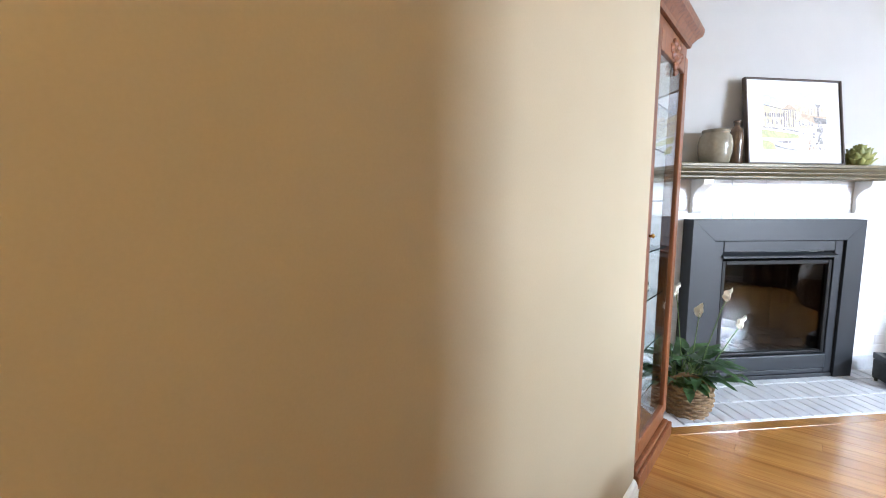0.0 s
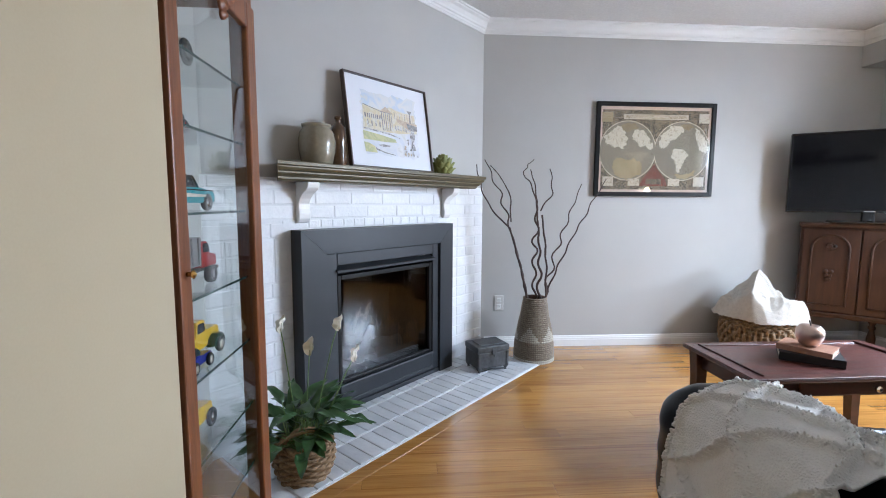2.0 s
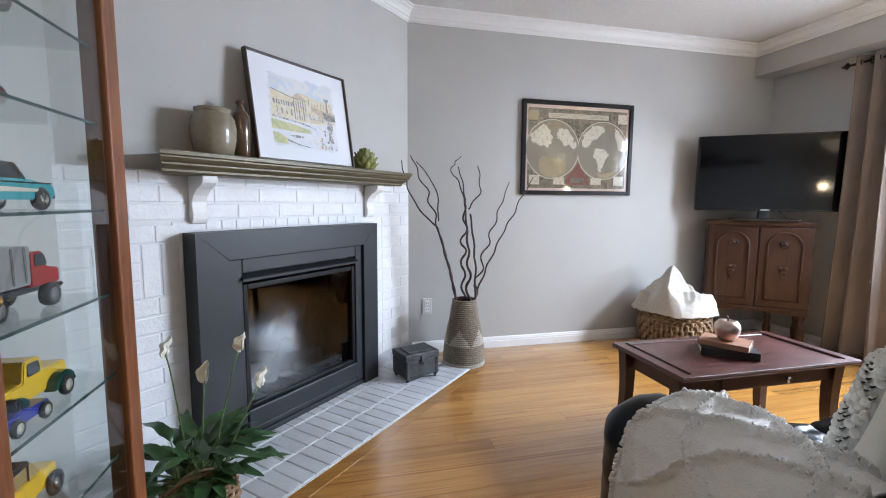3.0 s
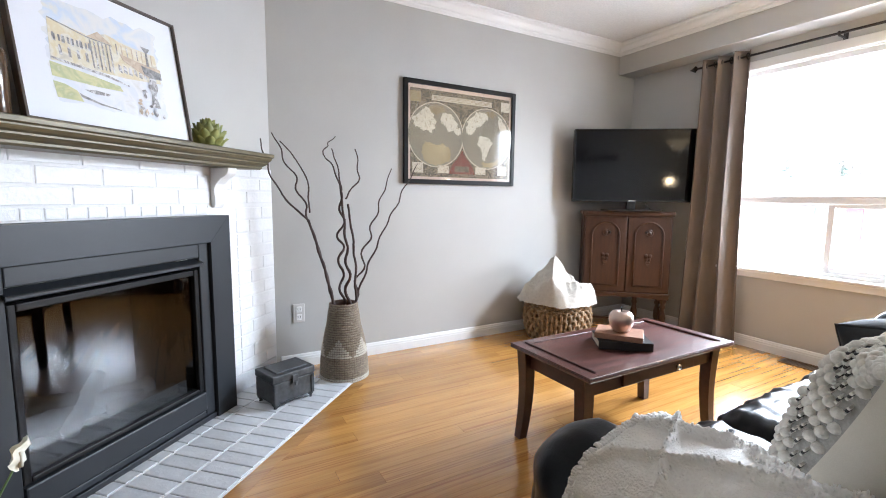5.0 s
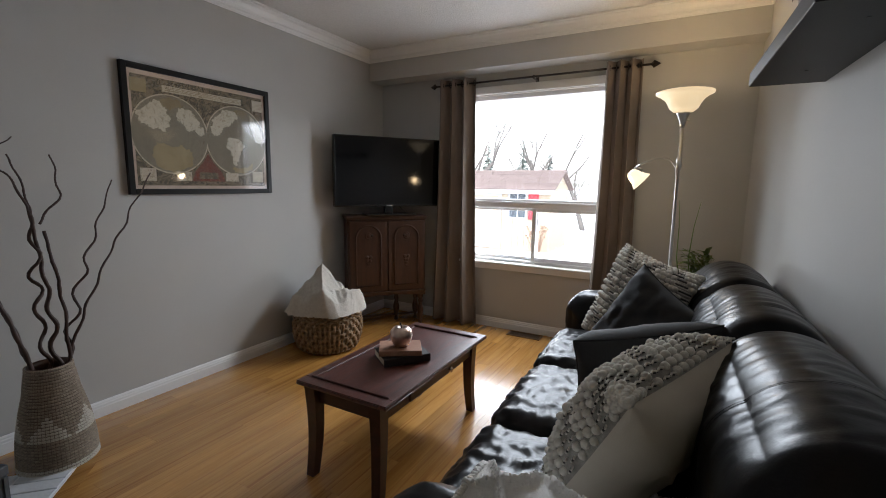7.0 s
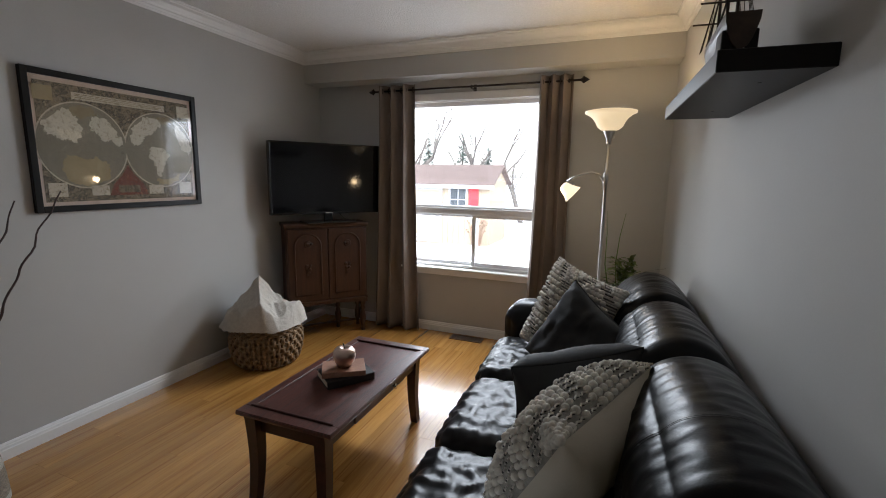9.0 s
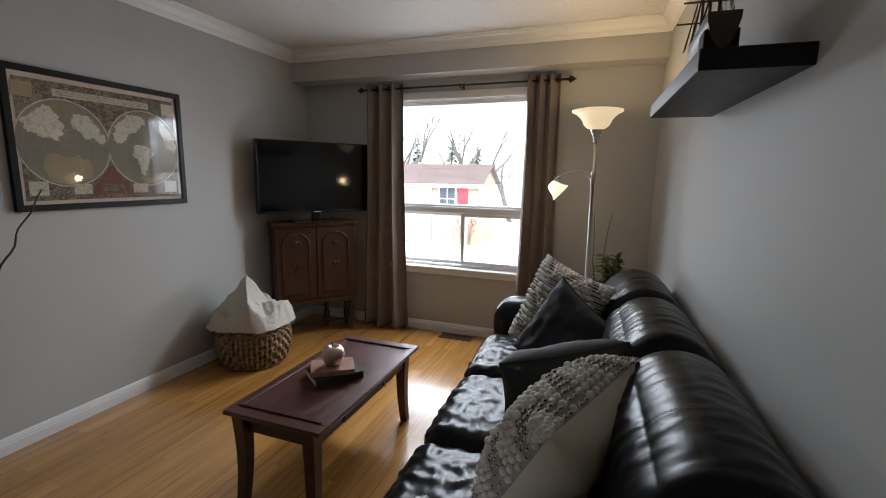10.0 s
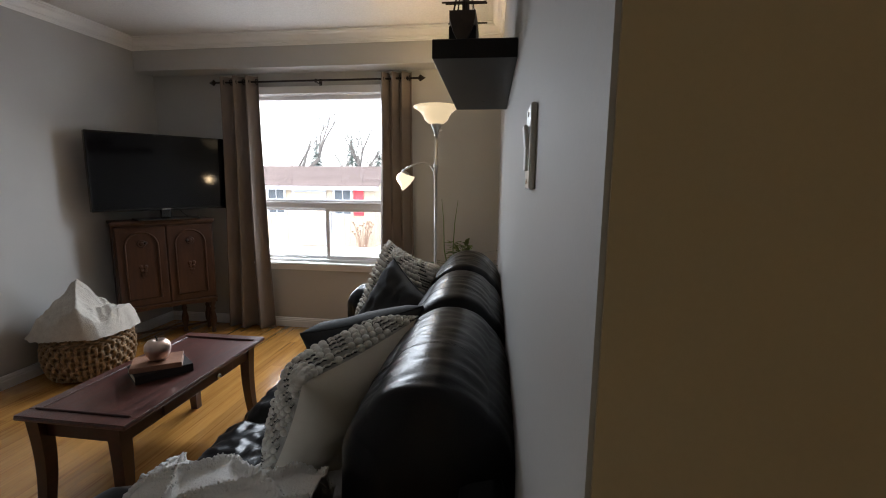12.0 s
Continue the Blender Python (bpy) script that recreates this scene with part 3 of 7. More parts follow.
ARTI = surf("green_artichoke", (0.13, 0.16, 0.03), (0.36, 0.36, 0.12), 16, 0.5, 0.3, 70)
arti = thing("artichoke_ornament", "green artichoke ornament on the mantel", "ornament", FIRE @ pose(0.594, -0.12, 1.275))
part("core", lathe([(0, 0.0), (0.03, 0.004), (0.048, 0.03), (0.05, 0.06), (0.035, 0.095), (0, 0.108)], 16), ARTI, arti, smooth=True)


def leaf_scale(w, h, cup):
    bm = bmesh.new()
    g = [[bm.verts.new((w * (j / 4 - 0.5) * math.sin(math.pi * min(0.97, 0.18 + 0.82 * i / 4)) ** 0.6, -cup * (1 - (j / 2 - 1) ** 2) - 0.012 * (i / 4) ** 2, h * i / 4 + 0)) for j in range(5)] for i in range(5)]
    for i in range(4):
        for j in range(4):
            bm.faces.new((g[i][j], g[i][j + 1], g[i + 1][j + 1], g[i + 1][j]))
    return bm


for ring, (n, z, r, tilt, size) in enumerate(((9, 0.008, 0.046, 24, 0.042), (9, 0.03, 0.05, 12, 0.045), (8, 0.052, 0.044, -6, 0.045), (6, 0.072, 0.03, -26, 0.042), (4, 0.085, 0.016, -40, 0.036))):
    for k in range(n):
        bm = moved(leaf_scale(size, size, 0.01), pose(0, 0, 0, 0, 0, 360 * (k + 0.5 * (ring % 2)) / n) @ pose(0, -r, z, tilt, 0, 0))
        part("scale", bm, ARTI, arti, smooth=True)

# ---- branches in a woven vase, chest, outlet ----
STRAW = surf("dark_woven_straw", (0.13, 0.10, 0.07), (0.40, 0.33, 0.25), 60, 0.8, 0.8, 160, stretch=(1, 1, 4), dist=0.004)
STRAWPALE = surf("pale_woven_straw", (0.42, 0.38, 0.31), (0.62, 0.58, 0.50), 60, 0.8, 0.8, 160, stretch=(1, 1, 4), dist=0.004)
vase = thing("woven_vase", "tapered coiled straw floor vase with pale zigzag band", "vase", pose(1.212, 4.315, 0.0, 0, 0, 20) @ Matrix.Scale(1.06, 4))
COILS = 34


def coil(k):
    z = 0.42 * (k + 0.5) / COILS
    s = z / 0.42
    r = 0.132 - 0.058 * s + 0.010 * math.sin(math.pi * min(1, s * 1.4)) if s < 0.9 else 0.078 - 0.004 * (s - 0.9) * 10
    return z, r


def vase_dark(z, a):
    if z < 0.03:
        return False
    if z < 0.135:
        return True
    zig = abs(((a / (2 * math.pi) * 5) % 1) - 0.5) * 2
    return z > 0.135 + 0.10 * zig


rows_dark, rows_pale = bmesh.new(), bmesh.new()
N = 60
for k in range(COILS):
    z, r = coil(k)
    h = 0.42 / COILS
    for i in range(N):
        a0, a1 = 2 * math.pi * i / N, 2 * math.pi * (i + 0.92) / N
        bm = rows_dark if vase_dark(z, a0) else rows_pale
        quad = []
        for rr, zz in ((r - 0.001, z - h * 0.46), (r + 0.0042, z - h * 0.22), (r + 0.0042, z + h * 0.22), (r - 0.001, z + h * 0.46)):
            quad.append((bm.verts.new((rr * math.cos(a0), rr * math.sin(a0), zz)), bm.verts.new((rr * math.cos(a1), rr * math.sin(a1), zz))))
        for (p, q), (s, u) in zip(quad, quad[1:]):
            bm.faces.new((p, q, u, s))
tagged(part("dark_weave", rows_dark, STRAW, vase, "dark brown coiled straw"), kind="stuff")
tagged(part("pale_weave", rows_pale, STRAWPALE, vase, "cream zigzag band and foot"), kind="stuff")
# inner wall coloured dark, so gaps between the coils look shaded
part("inner_wall_gap_shade", lathe([(0.0, 0.012), (0.128, 0.002), (0.070, 0.419), (0.069, 0.42), (0.066, 0.40), (0.10, 0.10), (0, 0.05)], 40), WALNUT, vase, smooth=True)

TWIG = surf("dark_curly_willow_bark", (0.022, 0.012, 0.010), (0.075, 0.038, 0.028), 20, 0.55, 0.4, 90)


def twig(name, p0, p1, r0, r1, seed, wig=0.016, bend=(0, 0, 0), waves=9, n=56):
    r = random.Random(seed)
    ph = [r.uniform(0, 6.28) for _ in range(4)]
    pts, rad = [], []
    a, b, c = Vector(p0), Vector(p1), Vector(bend)
    for k in range(n + 1):
        s = k / n
        amp = wig * min(1, 4 * s, 5 * (1 - s)) * (0.7 + 0.5 * math.sin(3 * s + ph[0]))
        q = a.lerp(b, s) + c * math.sin(math.pi * s)
        q += Vector((r.uniform(-1, 1), r.uniform(-1, 1), 0)) * wig * 0.06
        q += Vector((amp * math.sin(waves * 2 * math.pi * s * (0.8 + 0.2 * s) + ph[1]), amp * math.sin(waves * 1.7 * math.pi * s + ph[2]) * 0.8, 0.3 * amp * math.sin(waves * 4 * s + ph[3])))
        pts.append(q), rad.append((r0 + (r1 - r0) * s) * r.uniform(0.9, 1.12))
    return tube(pts, rad, 7)


branches = thing("willow_branches", "bundle of dark curly willow branches in the woven vase", "branches", pose(1.22, 4.325, 0.0))
for i, (a, b, r0, r1, bend, wig) in enumerate((
        ((-0.02, 0, 0.08), (-0.20, -0.02, 0.93), 0.010, 0.007, (0.035, 0, -0.02), 0.012), ((-0.035, 0.01, 0.08), (-0.195, -0.01, 0.92), 0.009, 0.006, (0.042, 0, -0.02), 0.012),
        ((-0.20, -0.02, 0.93), (-0.43, 0.015, 1.36), 0.006, 0.0032, (-0.045, 0, -0.03), 0.011), ((-0.20, -0.01, 0.92), (-0.375, 0.015, 1.395), 0.006, 0.003, (0.03, 0, -0.02), 0.012),
        ((-0.19, -0.01, 0.97), (-0.335, 0.015, 1.355), 0.005, 0.003, (0.05, 0, 0.02), 0.011),
        ((0.0, 0.0, 0.08), (-0.02, -0.03, 1.10), 0.011, 0.006, (0.03, 0, 0), 0.017), ((0.02, 0.01, 0.08), (-0.015, -0.03, 1.09), 0.009, 0.006, (-0.02, 0, 0), 0.017),
        ((0.01, -0.01, 0.08), (0.02, -0.03, 1.02), 0.009, 0.006, (0.05, 0, 0), 0.014),
        ((-0.02, -0.03, 1.10), (-0.105, 0.01, 1.295), 0.0055, 0.003, (0.01, 0, 0.02), 0.012), ((-0.105, 0.01, 1.29), (-0.033, 0.012, 1.40), 0.0035, 0.0022, (-0.015, 0, 0), 0.006), ((-0.015, -0.03, 1.09), (-0.06, 0.0, 1.33), 0.005, 0.003, (0.01, 0, 0), 0.01),
        ((0.01, -0.03, 1.05), (0.08, 0.01, 1.337), 0.005, 0.003, (0.045, 0, -0.01), 0.012),
        ((0.02, 0.02, 0.08), (0.31, 0.015, 1.235), 0.009, 0.0028, (-0.055, 0, -0.02), 0.013), ((-0.03, 0.0, 0.08), (0.485, 0.015, 1.272), 0.009, 0.0028, (-0.085, 0, -0.05), 0.014))):
    waves = max(2, int(6.2 * (Vector(b) - Vector(a)).length))
    part("branch", twig("branch", a, b, r0 * 1.0, r1 * 1.05, 40 + i, wig * 1.1, bend, waves), TWIG, branches, smooth=True)

IRON = surf("tarnished_dark_metal", (0.05, 0.052, 0.055), (0.13, 0.135, 0.14), 14, 0.38, 0.4, 60, metal=0.7, rough2=0.6)
chest = thing("metal_chest", "small tarnished dark metal chest with clasp on the hearth", "box", pose(0.845, 4.135, 0.004, 0, 0, 20.4))
CW, CD = 0.115, 0.088
part("body", bx(-CW, CW, -CD, CD, 0.032, 0.135, 0.004), IRON, chest)
part("lid", join(bx(-CW - 0.003, CW + 0.003, -CD - 0.003, CD + 0.003, 0.138, 0.176, 0.005), bx(-CW + 0.03, CW - 0.03, -CD + 0.025, CD - 0.025, 0.174, 0.184, 0.004)), IRON, chest)
part("clasp", join(bx(-0.016, 0.016, -CD - 0.012, -CD - 0.002, 0.120, 0.160, 0.003), bx(-0.007, 0.007, -CD - 0.018, -CD - 0.01, 0.105, 0.128, 0.003)), IRON, chest, "metal clasp")
for x in (-1, 1):
    part("front_strap", bx(x * (CW - 0.012) - 0.008, x * (CW - 0.012) + 0.008, -CD - 0.005, -CD, 0.034, 0.134, 0.001), IRON, chest)
    for y in (-1, 1):
        part("foot", moved(lathe([(0, 0), (0.011, 0.0), (0.008, 0.01), (0.009, 0.016), (0.017, 0.026), (0.017, 0.033), (0, 0.034)], 12), pose(x * (CW - 0.016), y * (CD - 0.016), 0.0)), IRON, chest, smooth=True)
part("stretcher", tube([(-CW + 0.02, -CD + 0.012, 0.012), (0, -CD + 0.012, 0.022), (CW - 0.02, -CD + 0.012, 0.012)], 0.004, 6), IRON, chest)

SLOT = surf("dark_slot", (0.02, 0.02, 0.02), (0.03, 0.03, 0.03), 5, 0.6, 0)
outlet = thing("wall_outlet", "white duplex wall outlet near the baseboard", "outlet", pose(1.008, NORTH, 0.342))
part("plate", bx(-0.035, 0.035, -0.007, 0, -0.058, 0.058, 0.003), STEEL, outlet)
for z in (-0.024, 0.024):
    part("socket", bx(-0.017, 0.017, -0.010, -0.006, z - 0.017, z + 0.017, 0.004), WHITE, outlet)
    for x in (-0.007, 0.007):
        part("slot", bx(x - 0.0012, x + 0.0012, -0.0106, -0.0095, z - 0.004, z + 0.007), SLOT, outlet)

# ---- map of the world ----
MX0, MX1, MZ0, MZ1 = 1.710, 2.632, 1.157, 1.848
worldmap = thing("framed_world_map", "black framed antique double hemisphere world map behind glass", "picture", pose((MX0 + MX1) / 2, NORTH, (MZ0 + MZ1) / 2))
mw, mh, fw = (MX1 - MX0) / 2, (MZ1 - MZ0) / 2, 0.031
part("frame", join(bx(-mw, -mw + fw, -0.026, 0, -mh, mh, 0.003), bx(mw - fw, mw, -0.026, 0, -mh, mh, 0.003), bx(-mw + fw, mw - fw, -0.026, 0, -mh, -mh + fw, 0.003), bx(-mw + fw, mw - fw, -0.026, 0, mh - fw, mh, 0.003)), BLACKPAINT, worldmap)
M_EDGE = wash("map_margin", (0.52, 0.40, 0.32), (0.62, 0.50, 0.41), scale=12)
M_GROUND = wash("map_ornament", (0.05, 0.04, 0.03), (0.26, 0.21, 0.14), (0.06, 0.05, 0.035), (0.32, 0.26, 0.17), scale=38)
M_SEA = wash("map_sea", (0.15, 0.13, 0.095), (0.26, 0.235, 0.175), (0.19, 0.17, 0.125), (0.29, 0.26, 0.195), scale=60)
M_LAND = wash("map_land", (0.40, 0.36, 0.27), (0.58, 0.54, 0.44), (0.52, 0.48, 0.38), (0.34, 0.30, 0.22), scale=48)
M_LAND2 = wash("map_land_brown", (0.20, 0.16, 0.09), (0.30, 0.25, 0.15), scale=26)
M_OCHRE = wash("map_south", (0.30, 0.24, 0.13), (0.38, 0.31, 0.18), scale=14)
M_RED = wash("map_red", (0.26, 0.07, 0.04), (0.12, 0.05, 0.035), (0.34, 0.13, 0.08), scale=50)
M_PALE = wash("map_cartouche", (0.30, 0.25, 0.18), (0.58, 0.52, 0.41), (0.48, 0.42, 0.32), (0.24, 0.20, 0.13), scale=60)
part("margin", bx(-mw + fw - 0.002, mw - fw + 0.002, -0.010, -0.001, -mh + fw - 0.002, mh - fw + 0.002), M_EDGE, worldmap)
part("ornament_ground", bx(-mw + 0.05, mw - 0.05, -0.0115, -0.0105, -mh + 0.05, mh - 0.055), M_GROUND, worldmap)


def disc(cx, cz, r, y, n=72):
    bm = bmesh.new()
    f = bm.faces.new([bm.verts.new((cx + r * math.cos(2 * math.pi * k / n), y, cz + r * math.sin(2 * math.pi * k / n))) for k in range(n)])
    f.normal_update()
    if f.normal.y > 0:
        bmesh.ops.reverse_faces(bm, faces=[f])
    return bm


def land(pts, cx, cz, r, y, seed):
    """A land patch: coarse outline in units of the hemisphere's radius, roughened."""
    rr = random.Random(seed)
    out = []
    for (a, b), (c, d) in zip(pts, pts[1:] + pts[:1]):
        for k in range(6):
            s = k / 6
            out.append((cx + r * (a + (c - a) * s + rr.uniform(-0.04, 0.04)), cz + r * (b + (d - b) * s + rr.uniform(-0.04, 0.04))))
    bm = bmesh.new()
    f = bm.faces.new([bm.verts.new((x, y, z)) for x, z in out])
    f.normal_update()
    if f.normal.y > 0:
        bmesh.ops.reverse_faces(bm, faces=[f])
    bmesh.ops.triangulate(bm, faces=bm.faces)
    return bm


HR = 0.214
for cx in (-0.212, 0.212):
    part("hemisphere_rim", disc(cx, -0.008, HR + 0.007, -0.0122), M_PALE, worldmap)
    part("hemisphere", disc(cx, -0.008, HR, -0.0127), M_SEA, worldmap)
LANDS = (
    (-0.212, [(-0.8, 0.25), (-0.85, 0.45), (-0.5, 0.75), (-0.3, 0.86), (-0.1, 0.8), (-0.12, 0.55), (-0.02, 0.45), (-0.05, 0.2), (-0.2, 0.05), (-0.35, 0.15), (-0.5, 0.1), (-0.6, 0.2)], M_LAND),
    (-0.212, [(-0.25, 0.88), (0.0, 0.95), (0.25, 0.9), (0.35, 0.78), (0.1, 0.72), (-0.05, 0.62), (-0.2, 0.7)], M_LAND2),
    (-0.212, [(0.15, 0.62), (0.3, 0.72), (0.55, 0.7), (0.8, 0.4), (0.93, 0.1), (0.8, 0.05), (0.6, 0.15), (0.45, 0.12), (0.35, 0.3), (0.15, 0.4)], M_LAND),
    (-0.212, [(-0.55, -0.55), (-0.4, -0.25), (-0.1, -0.3), (0.25, -0.28), (0.5, -0.4), (0.55, -0.75), (0.25, -0.93), (-0.1, -0.98), (-0.4, -0.88)], M_OCHRE),
    (0.212, [(-0.85, 0.2), (-0.8, 0.5), (-0.45, 0.85), (-0.1, 0.9), (0.05, 0.75), (-0.1, 0.55), (-0.25, 0.4), (-0.45, 0.35), (-0.55, 0.15), (-0.75, 0.05)], M_LAND),
    (0.212, [(-0.1, 0.9), (0.15, 0.96), (0.4, 0.85), (0.2, 0.72), (0.05, 0.75)], M_LAND2),
    (0.212, [(-0.35, 0.02), (-0.15, 0.12), (0.1, 0.0), (0.22, -0.15), (0.1, -0.35), (0.0, -0.6), (-0.12, -0.78), (-0.2, -0.6), (-0.25, -0.3), (-0.4, -0.15)], M_LAND),
    (0.212, [(0.45, 0.8), (0.75, 0.6), (0.95, 0.2), (0.9, -0.1), (0.65, 0.05), (0.5, 0.3)], M_LAND),
    (0.212, [(-0.2, -0.82), (0.2, -0.78), (0.5, -0.65), (0.45, -0.85), (0.1, -0.97), (-0.15, -0.96)], M_OCHRE))
for i, (cx, pts, mat) in enumerate(LANDS):
    part("land", land(pts, cx, -0.008, HR, -0.0131 - 0.0002 * i, 60 + i), mat, worldmap)
part("title_banner", bx(-0.25, 0.25, -0.0135, -0.0118, 0.222, 0.258, 0.0007), M_PALE, worldmap, "pale banner with a line of small writing")
rb = random.Random(2)
for k in range(3):
    bars, x = [], -0.235
    while x < 0.225:
        w = rb.uniform(0.008, 0.03)
        bars.append(bx(x, min(x + w, 0.235), -0.0145, -0.0137, 0.231 + k * 0.0085, 0.2335 + k * 0.0085))
        x += w + 0.006
    part("writing", join(*bars), M_LAND2, worldmap)
for cx, cz, mat in ((-0.375, 0.235, M_OCHRE), (0.375, 0.235, M_LAND), (-0.355, -0.235, M_PALE), (0.355, -0.235, M_LAND)):
    part("corner_panel", bx(cx - 0.042, cx + 0.042, -0.0135, -0.0118, cz - 0.035, cz + 0.035, 0.0007), mat, worldmap)
for cx in (-0.155, 0.16):
    part("lower_cartouche", bx(cx - 0.045, cx + 0.045, -0.0135, -0.0118, -0.268, -0.215, 0.0007), M_PALE, worldmap)
part("red_emblem", prism([(-0.11, -0.27), (0.11, -0.27), (0.085, -0.21), (0.03, -0.15), (0, -0.10), (-0.03, -0.15), (-0.085, -0.21)], 0.0008), M_RED, worldmap, "dark red emblem between the hemispheres").location.y = -0.0139
part("emblem_panel", bx(-0.06, 0.06, -0.0150, -0.0142, -0.255, -0.215), M_GROUND, worldmap)
mapglass = part("glass_pane", bx(-mw + fw - 0.002, mw - fw + 0.002, -0.021, -0.019, -mh + fw - 0.002, mh - fw + 0.002), glass("picture_glass", 0.004), worldmap)

# ---- window ----
VINYL = surf("white_vinyl", (0.74, 0.75, 0.76), (0.80, 0.80, 0.81), 5, 0.3, 0.03, 200)
window = tagged(new("window_1"), "white vinyl picture window over two sliding sashes", "window", kind="structure")
WX = EAST + 0.03
part("window_frame", join(bx(WX, WX + 0.08, WY0, WY0 + 0.05, WZ0, WZ1, 0.004), bx(WX, WX + 0.08, WY1 - 0.05, WY1, WZ0, WZ1, 0.004),
     bx(WX, WX + 0.08, WY0 + 0.05, WY1 - 0.05, WZ1 - 0.045, WZ1, 0.004), bx(WX, WX + 0.08, WY0 + 0.05, WY1 - 0.05, WZ0, WZ0 + 0.03, 0.004)), VINYL, window)
part("middle_rail", join(bx(WX - 0.004, WX + 0.084, WY0 + 0.05, WY1 - 0.05, 1.045, 1.12, 0.006), bx(WX - 0.012, WX, WY0 + 0.05, WY1 - 0.05, 1.085, 1.10, 0.003)), VINYL, window)


def sash(y0, y1, x, w=0.035, z0=WZ0 + 0.03, z1=1.045):
    s = part("sash", join(bx(x, x + 0.03, y0, y0 + w, z0, z1, 0.003), bx(x, x + 0.03, y1 - w, y1, z0, z1, 0.003), bx(x, x + 0.03, y0 + w, y1 - w, z0, z0 + w, 0.003), bx(x, x + 0.03, y0 + w, y1 - w, z1 - w * 0.7, z1, 0.003)), VINYL, window)
    return s


sash(2.45, 3.085, WX + 0.005)
sash(3.045, 3.73, WX + 0.042, 0.03)
WINGLASS = glass("window_glass", 0.0)
for y0, y1, z0, z1, x in ((WY0 + 0.05, WY1 - 0.05, 1.12, WZ1 - 0.045, WX + 0.04), (2.485, 3.05, 0.64, 1.02, WX + 0.02), (3.075, 3.70, 0.635, 1.024, WX + 0.057)):
    pane = part("pane", bx(x, x + 0.004, y0, y1, z0, z1), WINGLASS, window)
    pane.visible_shadow = False
part("casing", join(bx(EAST - 0.018, EAST - 0.001, WY0 - 0.06, WY0 + 0.004, 0.58, WZ1 + 0.002, 0.004), bx(EAST - 0.018, EAST - 0.001, WY1 - 0.004, WY1 + 0.06, 0.58, WZ1 + 0.002, 0.004),
     bx(EAST - 0.02, EAST - 0.001, WY0 - 0.06, WY1 + 0.06, WZ1 - 0.006, WZ1 + 0.055, 0.005)), WHITE, window)
part("jamb_liner", join(bx(EAST - 0.001, WX, WY0, WY0 + 0.012, WZ0, WZ1), bx(EAST - 0.001, WX, WY1 - 0.012, WY1, WZ0, WZ1), bx(EAST - 0.001, WX, WY0 + 0.012, WY1 - 0.012, WZ1 - 0.012, WZ1)), WHITE, window)
part("window_sill", bx(EAST - 0.045, WX, WY0 - 0.07, WY1 + 0.07, 0.560, 0.582, 0.006), WHITE, window)
part("sill_apron", bx(EAST - 0.02, EAST - 0.001, WY0 - 0.055, WY1 + 0.055, 0.515, 0.559, 0.005), WHITE, window)

BRONZE = surf("oil_rubbed_bronze", (0.02, 0.016, 0.014), (0.035, 0.028, 0.024), 9, 0.35, 0.05, 80, metal=0.6)
rod = thing("curtain_rod", "dark bronze curtain rod with spear finials and centre bracket", "curtain rod")
RX, RZ = 3.885, 2.063
part("pole", tube([(RX, 2.255, RZ), (RX, 3.935, RZ)], 0.008, 12), BRONZE, rod, smooth=True)
for y, s in ((2.255, -1), (3.935, 1)):
    part("finial", moved(lathe([(0, 0), (0.010, 0.0), (0.012, 0.006), (0.026, 0.016), (0.024, 0.022), (0.010, 0.045), (0, 0.062)], 4), pose(RX, y, RZ, -90 * s, 0, 0)), BRONZE, rod)
for y in (2.335, 3.075, 3.875):
    part("bracket", join(bx(RX - 0.006, EAST, y - 0.005, y + 0.005, RZ - 0.016, RZ - 0.008), bx(RX - 0.012, RX + 0.012, y - 0.006, y + 0.006, RZ - 0.014, RZ + 0.012, 0.003), bx(EAST - 0.006, EAST, y - 0.012, y + 0.012, RZ - 0.05, RZ + 0.03)), BRONZE, rod)


